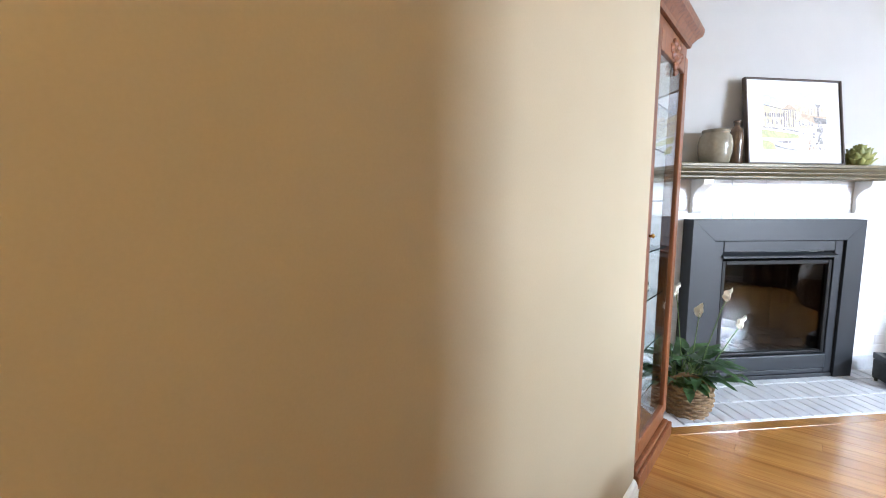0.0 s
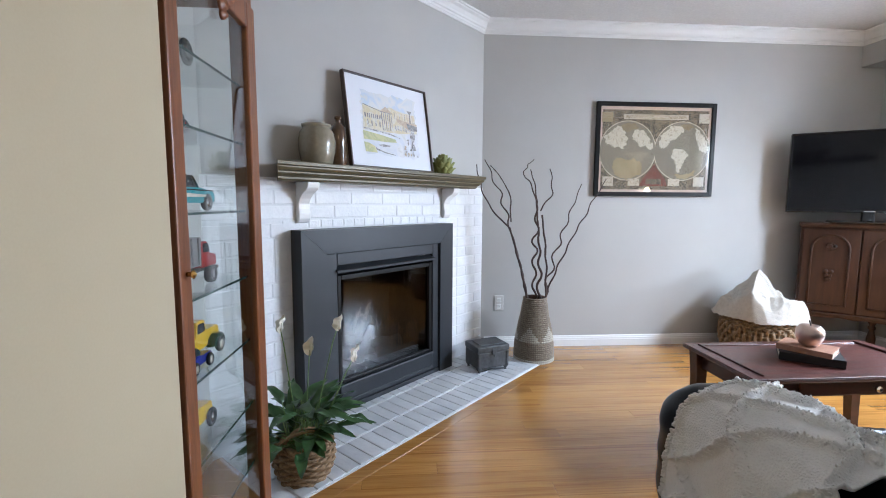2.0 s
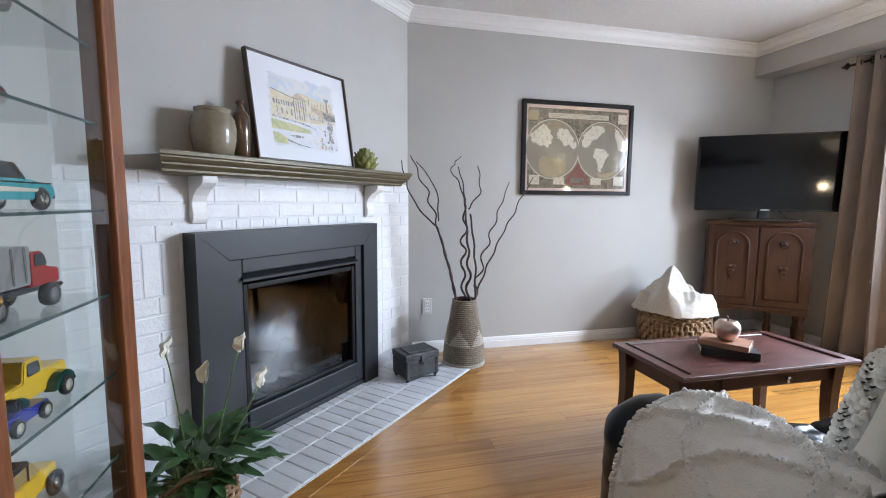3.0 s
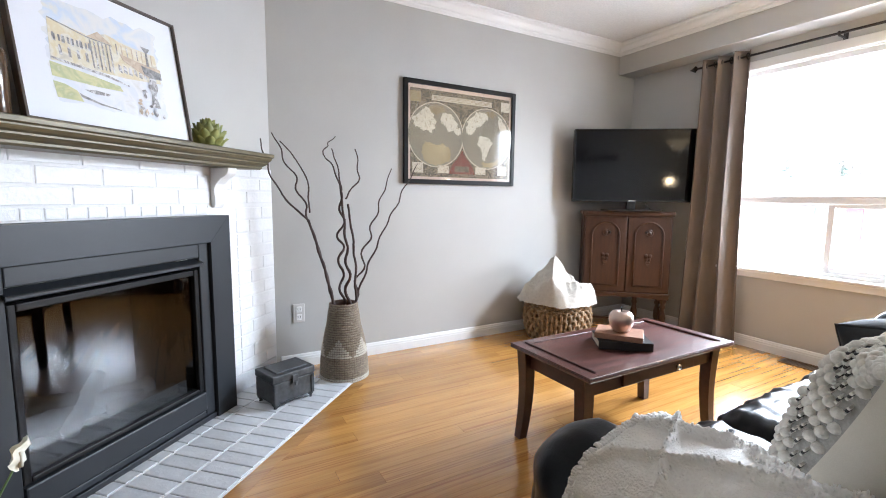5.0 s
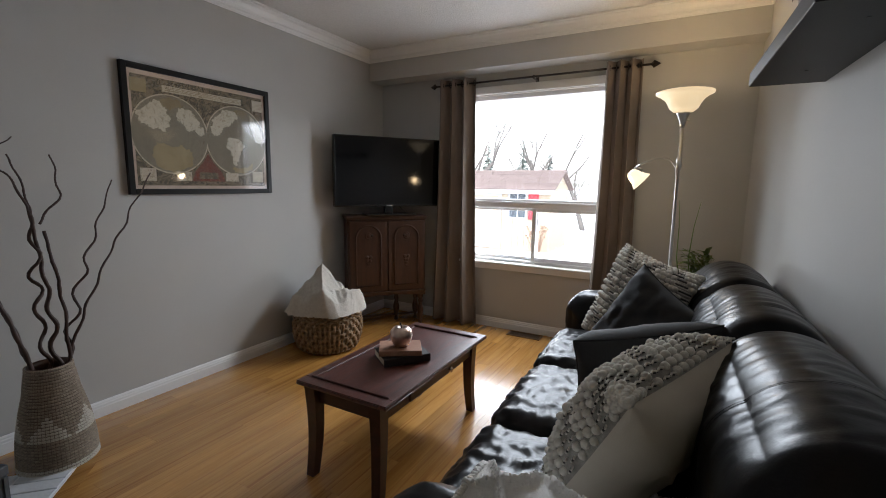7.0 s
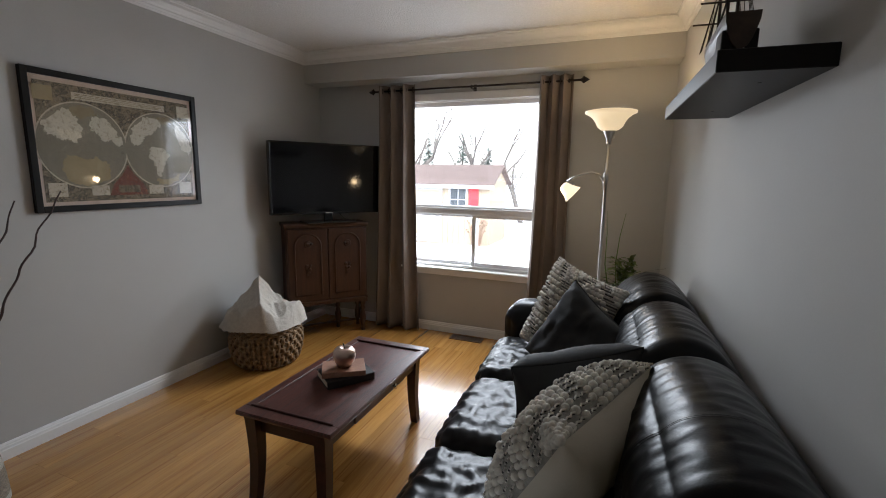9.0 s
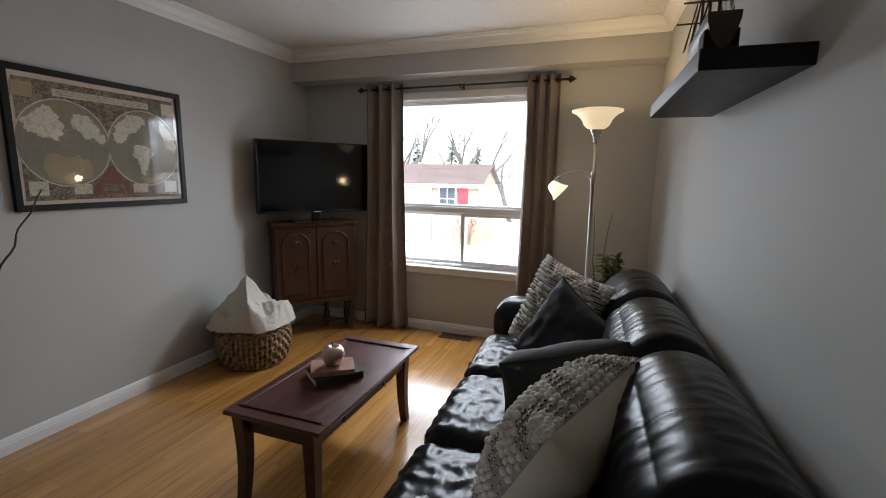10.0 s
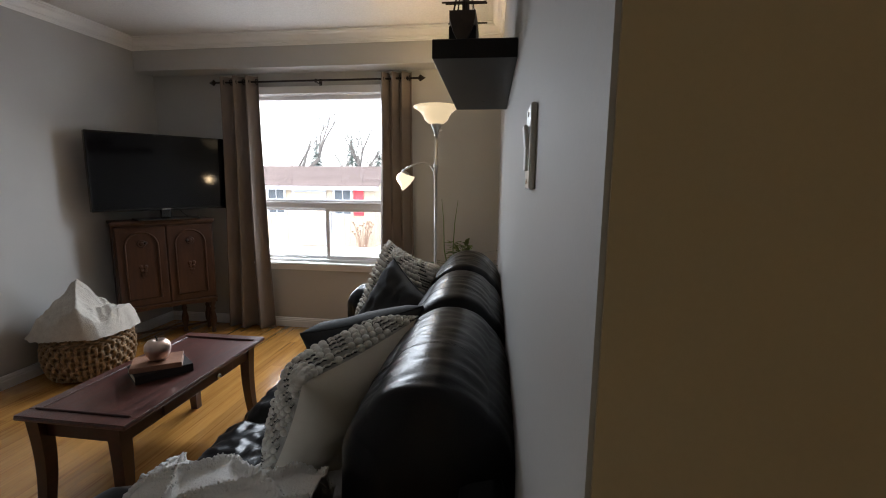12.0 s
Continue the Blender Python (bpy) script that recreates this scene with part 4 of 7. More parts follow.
def curtain(y0, y1, folds, flare, seed, label):
    """A grommet panel in standing folds, gathered between y0 and y1, wider at the hem."""
    r = random.Random(seed)
    c = thing("curtain", label, "curtain", None, "curtains at the window")
    bm = bmesh.new()
    nu, nv = folds * 16, 40
    amps = [r.uniform(0.8, 1.15) for _ in range(folds * 2 + 2)]
    grid = []
    for j in range(nv + 1):
        s = j / nv
        z = RZ + 0.045 - s * (RZ + 0.045 - 0.012)
        row = []
        for i in range(nu + 1):
            u = i / nu
            ph = u * folds * 2 * math.pi
            a = 0.044 * amps[int(u * folds * 2)] * (1 + 0.30 * s)
            fold = math.sin(ph + 0.5 * s * math.sin(3 * u + seed))
            wob = 0.010 * noise.noise((u * 6, s * 3 + seed, 2.0)) * (0.3 + s)
            y = y0 + (y1 - y0) * u
            mid = (y0 + y1) / 2
            y = mid + (y - mid) * (1 + flare * s * s) + 0.008 * math.sin(2 * ph) + wob
            x = RX + a * (abs(fold) ** 0.8) * (1 if fold > 0 else -1) + wob + 0.01 * math.sin(5 * s + u * 9) * s * s
            row.append(bm.verts.new((x, y, z)))
        grid.append(row)
    for j in range(nv):
        for i in range(nu):
            bm.faces.new((grid[j][i], grid[j][i + 1], grid[j + 1][i + 1], grid[j + 1][i]))
    ob = part("cloth", bm, CURTAIN, c, smooth=True)
    mod = ob.modifiers.new("thickness", "SOLIDIFY")
    mod.thickness = 0.002
    for k in range(folds * 2):
        u = (k + 0.5) / (folds * 2)
        y = y0 + (y1 - y0) * (k * 1.0) / (folds * 2) + 0.012
        part("grommet", moved(lathe([(0.017, -0.002), (0.024, -0.002), (0.024, 0.002), (0.017, 0.002)], 16, True), pose(RX, y, RZ, 90, 0, 0)), BRONZE, c, "dark metal grommet")
    return c


curtain(3.565, 3.90, 3, 0.32, 3, "taupe grommet curtain panel hanging to the floor")
curtain(2.305, 2.545, 3, 0.25, 8, "taupe grommet curtain panel hanging beside the floor lamp")

vent = thing("floor_register", "brown metal floor register below the window", "vent", pose(3.875, 3.062, 0.0))
VENTM = surf("brown_painted_metal", (0.09, 0.05, 0.025), (0.14, 0.08, 0.04), 10, 0.4, 0.1, 90, metal=0.3)
part("rim", join(bx(-0.055, 0.055, -0.14, -0.128, 0.001, 0.007), bx(-0.055, 0.055, 0.128, 0.14, 0.001, 0.007), bx(-0.055, -0.044, -0.128, 0.128, 0.001, 0.007), bx(0.044, 0.055, -0.128, 0.128, 0.001, 0.007)), VENTM, vent)
# no hollow here: a flat near-black sheet gives the shade below the slats
part("duct", bx(-0.044, 0.044, -0.128, 0.128, 0.0008, 0.002), SLOT, vent, "flat dark sheet for the shaded depth below the slats")
for k in range(20):
    part("slat", bx(-0.043, 0.043, -0.124 + k * 0.0128, -0.119 + k * 0.0128, 0.002, 0.006), VENTM, vent)

# ---- television on a corner cabinet ----
tvm = pose(3.5285, 4.184, 0, 0, 0, -34.8)
SCREEN = surf("black_glossy_screen", (0.003, 0.003, 0.004), (0.004, 0.004, 0.005), 4, 0.08, 0, spec=0.34)
GLOSSBLACK = surf("gloss_black_plastic", (0.008, 0.008, 0.008), (0.012, 0.012, 0.012), 6, 0.15, 0.02, 200)
tv = thing("television", "black flat television on a pedestal stand, switched off", "television", tvm)
part("bezel", join(bx(-0.464, 0.464, -0.018, 0.05, 1.045, 1.063, 0.004), bx(-0.464, 0.464, -0.018, 0.05, 1.602, 1.616, 0.004), bx(-0.464, -0.45, -0.018, 0.05, 1.063, 1.602, 0.004), bx(0.45, 0.464, -0.018, 0.05, 1.063, 1.602, 0.004)), GLOSSBLACK, tv)
part("screen", bx(-0.45, 0.45, -0.010, 0.0, 1.062, 1.603), SCREEN, tv)
part("back_shell", bx(-0.44, 0.44, 0.001, 0.075, 1.07, 1.59, 0.02), GLOSSBLACK, tv)
part("badge", bx(-0.03, 0.03, -0.0195, -0.0185, 1.050, 1.057), surf("silver_badge", (0.6, 0.6, 0.6), (0.7, 0.7, 0.7), 5, 0.3, 0, metal=0.8), tv, "small silver badge")
part("neck", bx(-0.035, 0.035, 0.0, 0.03, 0.985, 1.05, 0.006), GLOSSBLACK, tv)
part("stand", bx(-0.21, 0.21, -0.10, 0.11, 0.972, 0.986, 0.005), GLOSSBLACK, tv)
cable_pts = [(0.10, 0.03, 1.05), (0.12, 0.02, 1.02), (0.155, 0.0, 0.985), (0.20, -0.01, 0.978), (0.235, 0.02, 0.990)]
part("cable", tube(cable_pts, 0.003, 6), SLOT, tv, smooth=True)

cabm = pose(3.475, 4.160, 0, 0, 0, -41.4)
cab = thing("corner_cabinet", "aged walnut two-door cabinet with arched panels on turned legs", "cabinet", cabm)
CWD = 0.335
part("body", join(bx(-CWD, CWD, 0.018, 0.235, 0.305, 0.935, 0.004)), WALNUT, cab)
part("top", join(bx(-CWD - 0.012, CWD + 0.012, -0.008, 0.24, 0.943, 0.970, 0.008), bx(-CWD - 0.004, CWD + 0.004, 0.004, 0.238, 0.934, 0.944)), WALNUT, cab)
part("apron", moved(prism([(-CWD, 0.302), (-CWD, 0.268), (-0.2, 0.276), (-0.06, 0.286), (0, 0.278), (0.06, 0.286), (0.2, 0.276), (CWD, 0.268), (CWD, 0.302)], 0.02), pose(0, 0.006, 0)), WALNUT, cab)
part("moulding", bx(-CWD - 0.004, CWD + 0.004, -0.002, 0.018, 0.300, 0.318, 0.006), WALNUT, cab)


def arch(w, z0, z1, n=14):
    top = z1 - w
    return [(-w, z0), (w, z0)] + [(w * math.cos(math.pi * k / n), top + w * math.sin(math.pi * k / n)) for k in range(n + 1)]


for s in (-1, 1):
    cx = s * 0.163
    d = part("door", bx(cx - 0.158, cx + 0.158, 0.0, 0.0175, 0.325, 0.925, 0.003), WALNUT, cab)
    outline = [(cx + x, z) for x, z in arch(0.105, 0.375, 0.885)]
    part("arched_bead", tube([(x, -0.002, z) for x, z in outline + outline[:1]], 0.0075, 6), WALNUT, d, "raised arched bead", True)
    part("carved_rosette", moved(lathe([(0, -0.004), (0.032, -0.003), (0.026, 0.004), (0.018, 0.003), (0.010, 0.008), (0, 0.009)], 10), pose(cx, -0.002, 0.80, 90, 0, 0)), WALNUT, d)
    part("carved_drop", join(*[moved(lathe([(0, -0.002), (0.018 - 0.003 * k, -0.002), (0.010, 0.005), (0, 0.006)], 7), pose(cx + ox, -0.002, 0.62 - 0.028 * k, 90, 0, 0)) for k in range(4) for ox in (-0.014 + 0.004 * k, 0.014 - 0.004 * k)]), WALNUT, d, "carved leaf ornament")
    part("knob", moved(lathe([(0, 0), (0.007, 0), (0.006, 0.01), (0.012, 0.016), (0.010, 0.024), (0, 0.027)], 14), pose(cx - s * 0.025, -0.002, 0.805, 90, 0, 0)), BRONZE, d, smooth=True)
LEG = [(0, 0), (0.014, 0), (0.018, 0.01), (0.012, 0.03), (0.016, 0.05), (0.026, 0.09), (0.027, 0.13), (0.018, 0.17), (0.014, 0.19), (0.022, 0.2), (0.022, 0.212), (0.015, 0.225), (0.026, 0.25), (0.028, 0.304), (0, 0.304)]
for x, y in ((-0.30, 0.035), (0.30, 0.035), (-0.30, 0.20), (0.30, 0.20), (0.12, 0.20)):
    part("leg", moved(lathe(LEG, 18), pose(x, y, 0)), WALNUT, cab, smooth=True)
part("stretcher", join(bx(-0.29, 0.29, 0.19, 0.21, 0.045, 0.06, 0.003)), WALNUT, cab)

# ---- basket with a blanket ----
WICKER = surf("honey_wicker", (0.13, 0.078, 0.036), (0.36, 0.245, 0.135), 30, 0.6, 0.5, 120, rough2=0.8)


def woven(r0, r1, h, rows, ribs, strand, wave, seed, bottom=True):
    """Basket wall of wavy strands passing in and out of upright ribs."""
    out = []
    for k in range(rows):
        s = (k + 0.5) / rows
        r = r0 + (r1 - r0) * s + 0.04 * (r0 / 0.2) * math.sin(math.pi * s)
        n = ribs * 6
        pts = []
        for i in range(n + 1):
            a = 2 * math.pi * i / n
            rr = r + wave * math.sin(ribs / 2 * a + math.pi * k) + 0.002 * noise.noise((a * 3, k, seed))
            pts.append((rr * math.cos(a), rr * math.sin(a), h * s + 0.003 * noise.noise((a * 2, k + 9, seed))))
        out.append(tube(pts, strand, 6, False))
    return out


basket = thing("wicker_basket", "round honey wicker basket with handles holding a blanket", "basket", pose(2.875, 4.285, 0.0, 0, 0, 30))
UPRIGHTS, ROWS_B = 46, 7


def basket_radius(z):
    return 0.202 + 0.022 * z / 0.295 + 0.030 * math.sin(math.pi * min(1, z / 0.295))


for i in range(UPRIGHTS):
    a = 2 * math.pi * i / UPRIGHTS
    pts = []
    for k in range(25):
        z = 0.010 + 0.238 * k / 24
        r = basket_radius(z) + 0.009 * math.cos(math.pi * z / 0.0345 + math.pi * i)
        t = a + 0.012 * noise.noise((i * 1.7, z * 9, 3.0))
        pts.append((r * math.cos(t), r * math.sin(t), z))
    part("upright_strand", tube(pts, 0.0112, 6), WICKER, basket, smooth=True)
for k in range(ROWS_B + 3):
    z = 0.0345 * (k + 0.5) if k < ROWS_B else 0.248 + 0.0155 * (k - ROWS_B)
    pts = []
    for i in range(UPRIGHTS * 4 + 1):
        a = 2 * math.pi * i / (UPRIGHTS * 4)
        r = basket_radius(z) + (0.004 if k < ROWS_B else 0.009) * math.cos(UPRIGHTS / 2 * a + math.pi * k) + 0.002 * noise.noise((a * 4, k, 2.0))
        pts.append((r * math.cos(a), r * math.sin(a), z + 0.003 * noise.noise((a * 2, k + 9, 1.0))))
    part("strand", tube(pts, 0.0075 if k < ROWS_B else 0.0095, 6, False), WICKER, basket, smooth=True)
part("liner", lathe([(0.0, 0.006), (0.192, 0.004), (0.232, 0.14), (0.218, 0.29), (0.212, 0.29), (0.224, 0.14), (0.0, 0.03)], 40), WICKER, basket, smooth=True)
part("rim", join(*[tube([(0.228 * math.cos(a) + 0.006 * math.cos(a) * math.sin(18 * a + p), 0.228 * math.sin(a) + 0.006 * math.sin(a) * math.sin(18 * a + p), 0.302 + 0.008 * math.cos(18 * a + p)) for a in [2 * math.pi * i / 200 for i in range(201)]], 0.010, 6) for p in (0, math.pi)]), WICKER, basket, smooth=True)
for a in (-95, 85):
    pts = [(0.235, -0.055 + 0.11 * k / 12, 0.295 + 0.06 * math.sin(math.pi * k / 12)) for k in range(13)]
    part("handle", moved(tube(pts, 0.012, 8), pose(0, 0, 0, 0, 0, a)), WICKER, basket, smooth=True)
BLANKET = surf("cream_knit_blanket", (0.45, 0.415, 0.36), (0.56, 0.52, 0.46), 40, 0.95, 0.8, 150, dist=0.004)


def blanket_heap():
    """A folded blanket bulging over the rim, one corner standing up."""
    bm = bmesh.new()
    n, m = 150, 64
    rows = []
    for j in range(m + 1):
        q = j / m
        row = []
        for i in range(n):
            a = 2 * math.pi * i / n
            r = 0.268 * q * (1 + 0.03 * math.sin(3 * a + 1) + 0.03 * math.sin(5 * a) + 0.16 * max(0, math.cos(a - 2.25)) ** 8 + 0.09 * max(0, math.cos(a + 0.75)) ** 10)
            x, y = r * math.cos(a), r * math.sin(a)
            across, away = 0.69 * x - 0.72 * y, 0.72 * x + 0.69 * y
            tent = 0.615 - 1.05 * abs(across + 0.035) - 1.35 * max(0, away - 0.04) - 0.50 * max(0, 0.04 - away)
            fold = 0.425 + 0.13 * across - 0.75 * max(0, -away - 0.10) - 2.2 * max(0, away + 0.055 + 0.03 * math.sin(16 * across)) + 0.02 * math.sin(21 * across)
            z = max(tent, fold, 0.325)
            if q > 0.82:
                z = z + (0.292 - z) * ((q - 0.82) / 0.18) ** 1.5
            crease = 0.042 * (0.4 - abs(noise.noise((across * 16, away * 5, 0.5)))) * (1 - q * q) + 0.018 * (0.4 - abs(noise.noise((x * 17, y * 17, 4.5)))) + 0.0025 * math.sin(300 * (x * 0.6 + y + 0.05 * math.sin(x * 20)))
            row.append(bm.verts.new((x, y, z + crease)))
        rows.append(row)
    for p, q in zip(rows, rows[1:]):
        for i in range(n):
            bm.faces.new((p[i], p[(i + 1) % n], q[(i + 1) % n], q[i]))
    bmesh.ops.remove_doubles(bm, verts=bm.verts, dist=0.0005)
    return bm


blanket = tagged(part("blanket", blanket_heap(), BLANKET, None, "", True), "cream ribbed knit blanket heaped to a peak in the basket", "blanket")
blanket.matrix_world = pose(2.875, 4.285, 0.0, 0, 0, 0)

# ---- coffee table with books and apple ----
TABLETOP = grained(surf("worn_mahogany_top", (0.028, 0.008, 0.006), (0.15, 0.044, 0.030), 4, 0.24, 0.25, 90, stretch=(1.2, 16, 10), rough2=0.50, spec=0.6, coat=0.35), 6.0, (0.8, 2.5, 1), (0.30, 0.22, 0.20))
table = thing("coffee_table", "dark mahogany coffee table with worn top and sabre legs", "table")
TX0, TX1, TY0, TY1, TZ = 1.672, 2.60, 2.862, 3.322, 0.422
part("tabletop", bx(TX0, TX1, TY0, TY1, TZ - 0.020, TZ - 0.004, 0.005), TABLETOP, table)
part("top_border", join(bx(TX0 + 0.002, TX0 + 0.055, TY0 + 0.002, TY1 - 0.002, TZ - 0.005, TZ, 0.0015, 1), bx(TX1 - 0.055, TX1 - 0.002, TY0 + 0.002, TY1 - 0.002, TZ - 0.005, TZ, 0.0015, 1),
     bx(TX0 + 0.0555, TX1 - 0.0555, TY0 + 0.002, TY0 + 0.045, TZ - 0.005, TZ, 0.0015, 1), bx(TX0 + 0.0555, TX1 - 0.0555, TY1 - 0.045, TY1 - 0.002, TZ - 0.005, TZ, 0.0015, 1)), TABLETOP, table)
for x0, x1 in ((TX1 - 0.068, TX1 - 0.056), (TX0 + 0.056, TX0 + 0.066)):
    part("raised_lip", bx(x0, x1, TY0 + 0.03, TY1 - 0.03, TZ - 0.005, TZ + 0.006, 0.003), DARKWOOD, table)
part("apron_long", bx(1.735, 2.525, 2.912, 2.930, 0.325, TZ - 0.021), DARKWOOD, table)
part("apron_long", bx(1.735, 2.525, 3.256, 3.274, 0.325, TZ - 0.021), DARKWOOD, table)
part("apron_short", bx(1.718, 1.736, 2.93, 3.256, 0.325, TZ - 0.021), DARKWOOD, table)
part("apron_short", bx(2.524, 2.542, 2.93, 3.256, 0.325, TZ - 0.021), DARKWOOD, table)
drawer = part("drawer_front", bx(1.90, 2.36, 2.900, 2.912, 0.332, TZ - 0.028, 0.003), DARKWOOD, table)
part("knob", moved(lathe([(0, 0), (0.006, 0), (0.005, 0.008), (0.013, 0.014), (0.014, 0.022), (0.008, 0.028), (0, 0.028)], 8), pose(2.22, 2.90, 0.362, 90, 0, 0)), surf("glass_knob", (0.5, 0.5, 0.5), (0.7, 0.7, 0.7), 5, 0.08, 0, metal=0.9), drawer, "faceted glass knob")


def sabre_leg(x, y, sx, sy):
    bm = bmesh.new()
    rows = []
    for k in range(11):
        s = k / 10
        z = (TZ - 0.021) * (1 - s)
        w = 0.027 - 0.008 * s
        off = -0.009 * math.sin(math.pi * s) + 0.012 * s ** 2.2
        cx, cy = x + sx * off, y + sy * off * 0.4
        rows.append([bm.verts.new((cx + a * w, cy + b * w, z)) for a, b in ((-1, -1), (1, -1), (1, 1), (-1, 1))])
    for p, q in zip(rows, rows[1:]):
        for i in range(4):
            bm.faces.new((p[i], p[(i + 1) % 4], q[(i + 1) % 4], q[i]))
    bm.faces.new(rows[0]), bm.faces.new(rows[-1])
    bmesh.ops.recalc_face_normals(bm, faces=bm.faces)
    return bm


for x, sx in ((1.712, -1), (2.528, 1)):
    for y, sy in ((2.925, -1), (3.262, 1)):
        part("leg", sabre_leg(x, y, sx, sy), DARKWOOD, table)


def book(name, label, m, w, d, h, cover, page):
    b = thing(name, label, "book", m)
    part("pages", bx(-w + 0.004, w - 0.004, -d + 0.004, d - 0.001, 0.003, h - 0.003), page, b, "cream page block")
    part("cover", join(bx(-w, w, -d, d, 0, 0.003, 0.001, 1), bx(-w, w, -d, d, h - 0.003, h, 0.001, 1), bx(-w, w, d - 0.003, d, 0.003, h - 0.003)), cover, b)
    return b


PAGES = surf("page_edges", (0.55, 0.48, 0.36), (0.66, 0.59, 0.46), 20, 0.8, 0.3, 300, stretch=(1, 1, 12))
book("black_book", "thick black hardcover book on the coffee table", pose(2.105, 3.085, TZ - 0.004, 0, 0, 143), 0.112, 0.085, 0.036, surf("black_book_cloth", (0.012, 0.011, 0.011), (0.02, 0.019, 0.018), 20, 0.5, 0.2, 200), PAGES)
book("tan_book", "worn tan leather book on top of the black book", pose(2.10, 3.09, TZ + 0.0325, 0, 0, 125), 0.098, 0.072, 0.024, surf("worn_tan_leather", (0.26, 0.12, 0.07), (0.40, 0.22, 0.14), 14, 0.5, 0.3, 90), PAGES)
COPPER = surf("brushed_rose_gold", (0.62, 0.47, 0.40), (0.74, 0.58, 0.50), 7, 0.24, 0.1, 60, metal=0.9, rough2=0.4)
apple = thing("apple_ornament", "rose gold metal apple ornament on the stacked books", "ornament", pose(2.10, 3.085, TZ + 0.0565))
part("body", lathe([(0.0, 0.008), (0.012, 0.003), (0.024, 0.001), (0.036, 0.008), (0.048, 0.03), (0.053, 0.052), (0.050, 0.074), (0.038, 0.090), (0.022, 0.094), (0.010, 0.088), (0.0, 0.08)], 36), COPPER, apple, smooth=True)
part("stem", tube([(0, 0, 0.08), (0.001, 0, 0.095), (-0.005, 0.002, 0.113)], [0.003, 0.0025, 0.0035], 8), BRONZE, apple, "dark metal stem", True)
note = tagged(part("paper_slip", bx(-0.05, 0.05, -0.012, 0.012, 0, 0.006, 0.001, 1), PAPER), "thin white slip of paper lying on the table", "paper")
note.matrix_world = pose(2.235, 3.12, TZ - 0.003, 0, 0, 40)

# ---- floor lamp ----
NICKEL = surf("brushed_nickel", (0.50, 0.49, 0.47), (0.60, 0.59, 0.57), 8, 0.28, 0.05, 200, metal=1.0)
SHADEGLOW = glowing("alabaster_glass_lit", (1.0, 0.74, 0.42), LAMP_GLOW, (0.85, 0.78, 0.62))
SHADEHOT = glowing("reading_shade_lit", (1.0, 0.80, 0.52), LAMP_GLOW * 1.7, (0.85, 0.78, 0.62))
LX, LY = 3.335, 2.022
lamp = thing("floor_lamp", "nickel torchiere floor lamp with reading arm, both lights on", "lamp", pose(LX, LY, 0))
part("base", lathe([(0, 0), (0.13, 0), (0.132, 0.008), (0.12, 0.02), (0.03, 0.032), (0.018, 0.05), (0, 0.05)], 32), NICKEL, lamp, smooth=True)
part("pole", lathe([(0, 0.04), (0.0095, 0.04), (0.0095, 0.7), (0.0115, 0.702), (0.0115, 0.725), (0.0095, 0.727), (0.0095, 1.34), (0.015, 1.342), (0.015, 1.40), (0.0095, 1.402), (0.0095, 1.58), (0, 1.58)], 16), NICKEL, lamp, smooth=True)
part("socket_cup", lathe([(0, 1.575), (0.014, 1.575), (0.016, 1.60), (0.030, 1.635), (0.036, 1.652), (0.030, 1.655), (0, 1.65)], 24), NICKEL, lamp, smooth=True)
part("shade", lathe([(0.030, 1.650), (0.052, 1.656), (0.074, 1.675), (0.085, 1.700), (0.100, 1.722), (0.125, 1.742), (0.146, 1.752), (0.148, 1.762), (0.140, 1.764), (0.122, 1.75), (0.096, 1.73), (0.080, 1.705), (0.068, 1.68), (0.048, 1.664), (0.030, 1.66)], 40, True), SHADEGLOW, lamp, "frosted glass bowl shade, lit", True)
part("knob", tube([(0.02, -0.02, 1.61), (0.03, -0.03, 1.615)], 0.006, 8), NICKEL, lamp)
arm = [(0, 0.005, 1.300), (0, 0.012, 1.350), (0, 0.040, 1.392), (0, 0.085, 1.405), (0, 0.135, 1.396), (0, 0.185, 1.375), (0, 0.232, 1.345)]
part("arm", tube(arm, 0.0065, 10), NICKEL, lamp, smooth=True)
reading = part("reading_socket", moved(lathe([(0, 0), (0.013, 0), (0.016, 0.02), (0.018, 0.045), (0, 0.045)], 16), pose(0, 0.225, 1.349, 130, 0, 0)), NICKEL, lamp, smooth=True)
# the little shade points down and out from the arm
part("reading_shade", moved(lathe([(0.018, 0.0), (0.030, 0.008), (0.040, 0.03), (0.046, 0.06), (0.062, 0.088), (0.060, 0.090), (0.043, 0.062), (0.037, 0.032), (0.027, 0.012), (0.018, 0.004)], 28, True), pose(0, 0.253, 1.326, 132, 0, 0)), SHADEHOT, lamp, "small frosted glass shade, lit", True)
for nm, loc, w in (("torchiere_bulb", (LX, LY, 1.735), LAMP_W), ("reading_bulb", (LX, LY + 0.303, 1.282), LAMP_W * 0.45)):
    b = new(nm, bpy.data.lights.new(nm, "POINT"))
    b.data.energy, b.data.color, b.data.shadow_soft_size = w, (1.0, 0.70, 0.38), 0.03
    b.location = loc

# ---- wall shelf, model ship, switch ----
shelf = thing("wall_shelf", "floating black wall shelf above the sofa", "shelf", SKEW)
part("board", bx(1.634, 2.492, SOUTH, 1.726, 1.607, 1.656, 0.002, 1), BLACKPAINT, shelf)
part("screw_hole", moved(lathe([(0, 0), (0.005, 0), (0.005, 0.001), (0, 0.001)], 10), pose(1.78, 1.60, 1.6058)), SLOT, shelf)
part("screw_hole", moved(lathe([(0, 0), (0.005, 0), (0.005, 0.001), (0, 0.001)], 10), pose(2.28, 1.60, 1.6058)), SLOT, shelf)

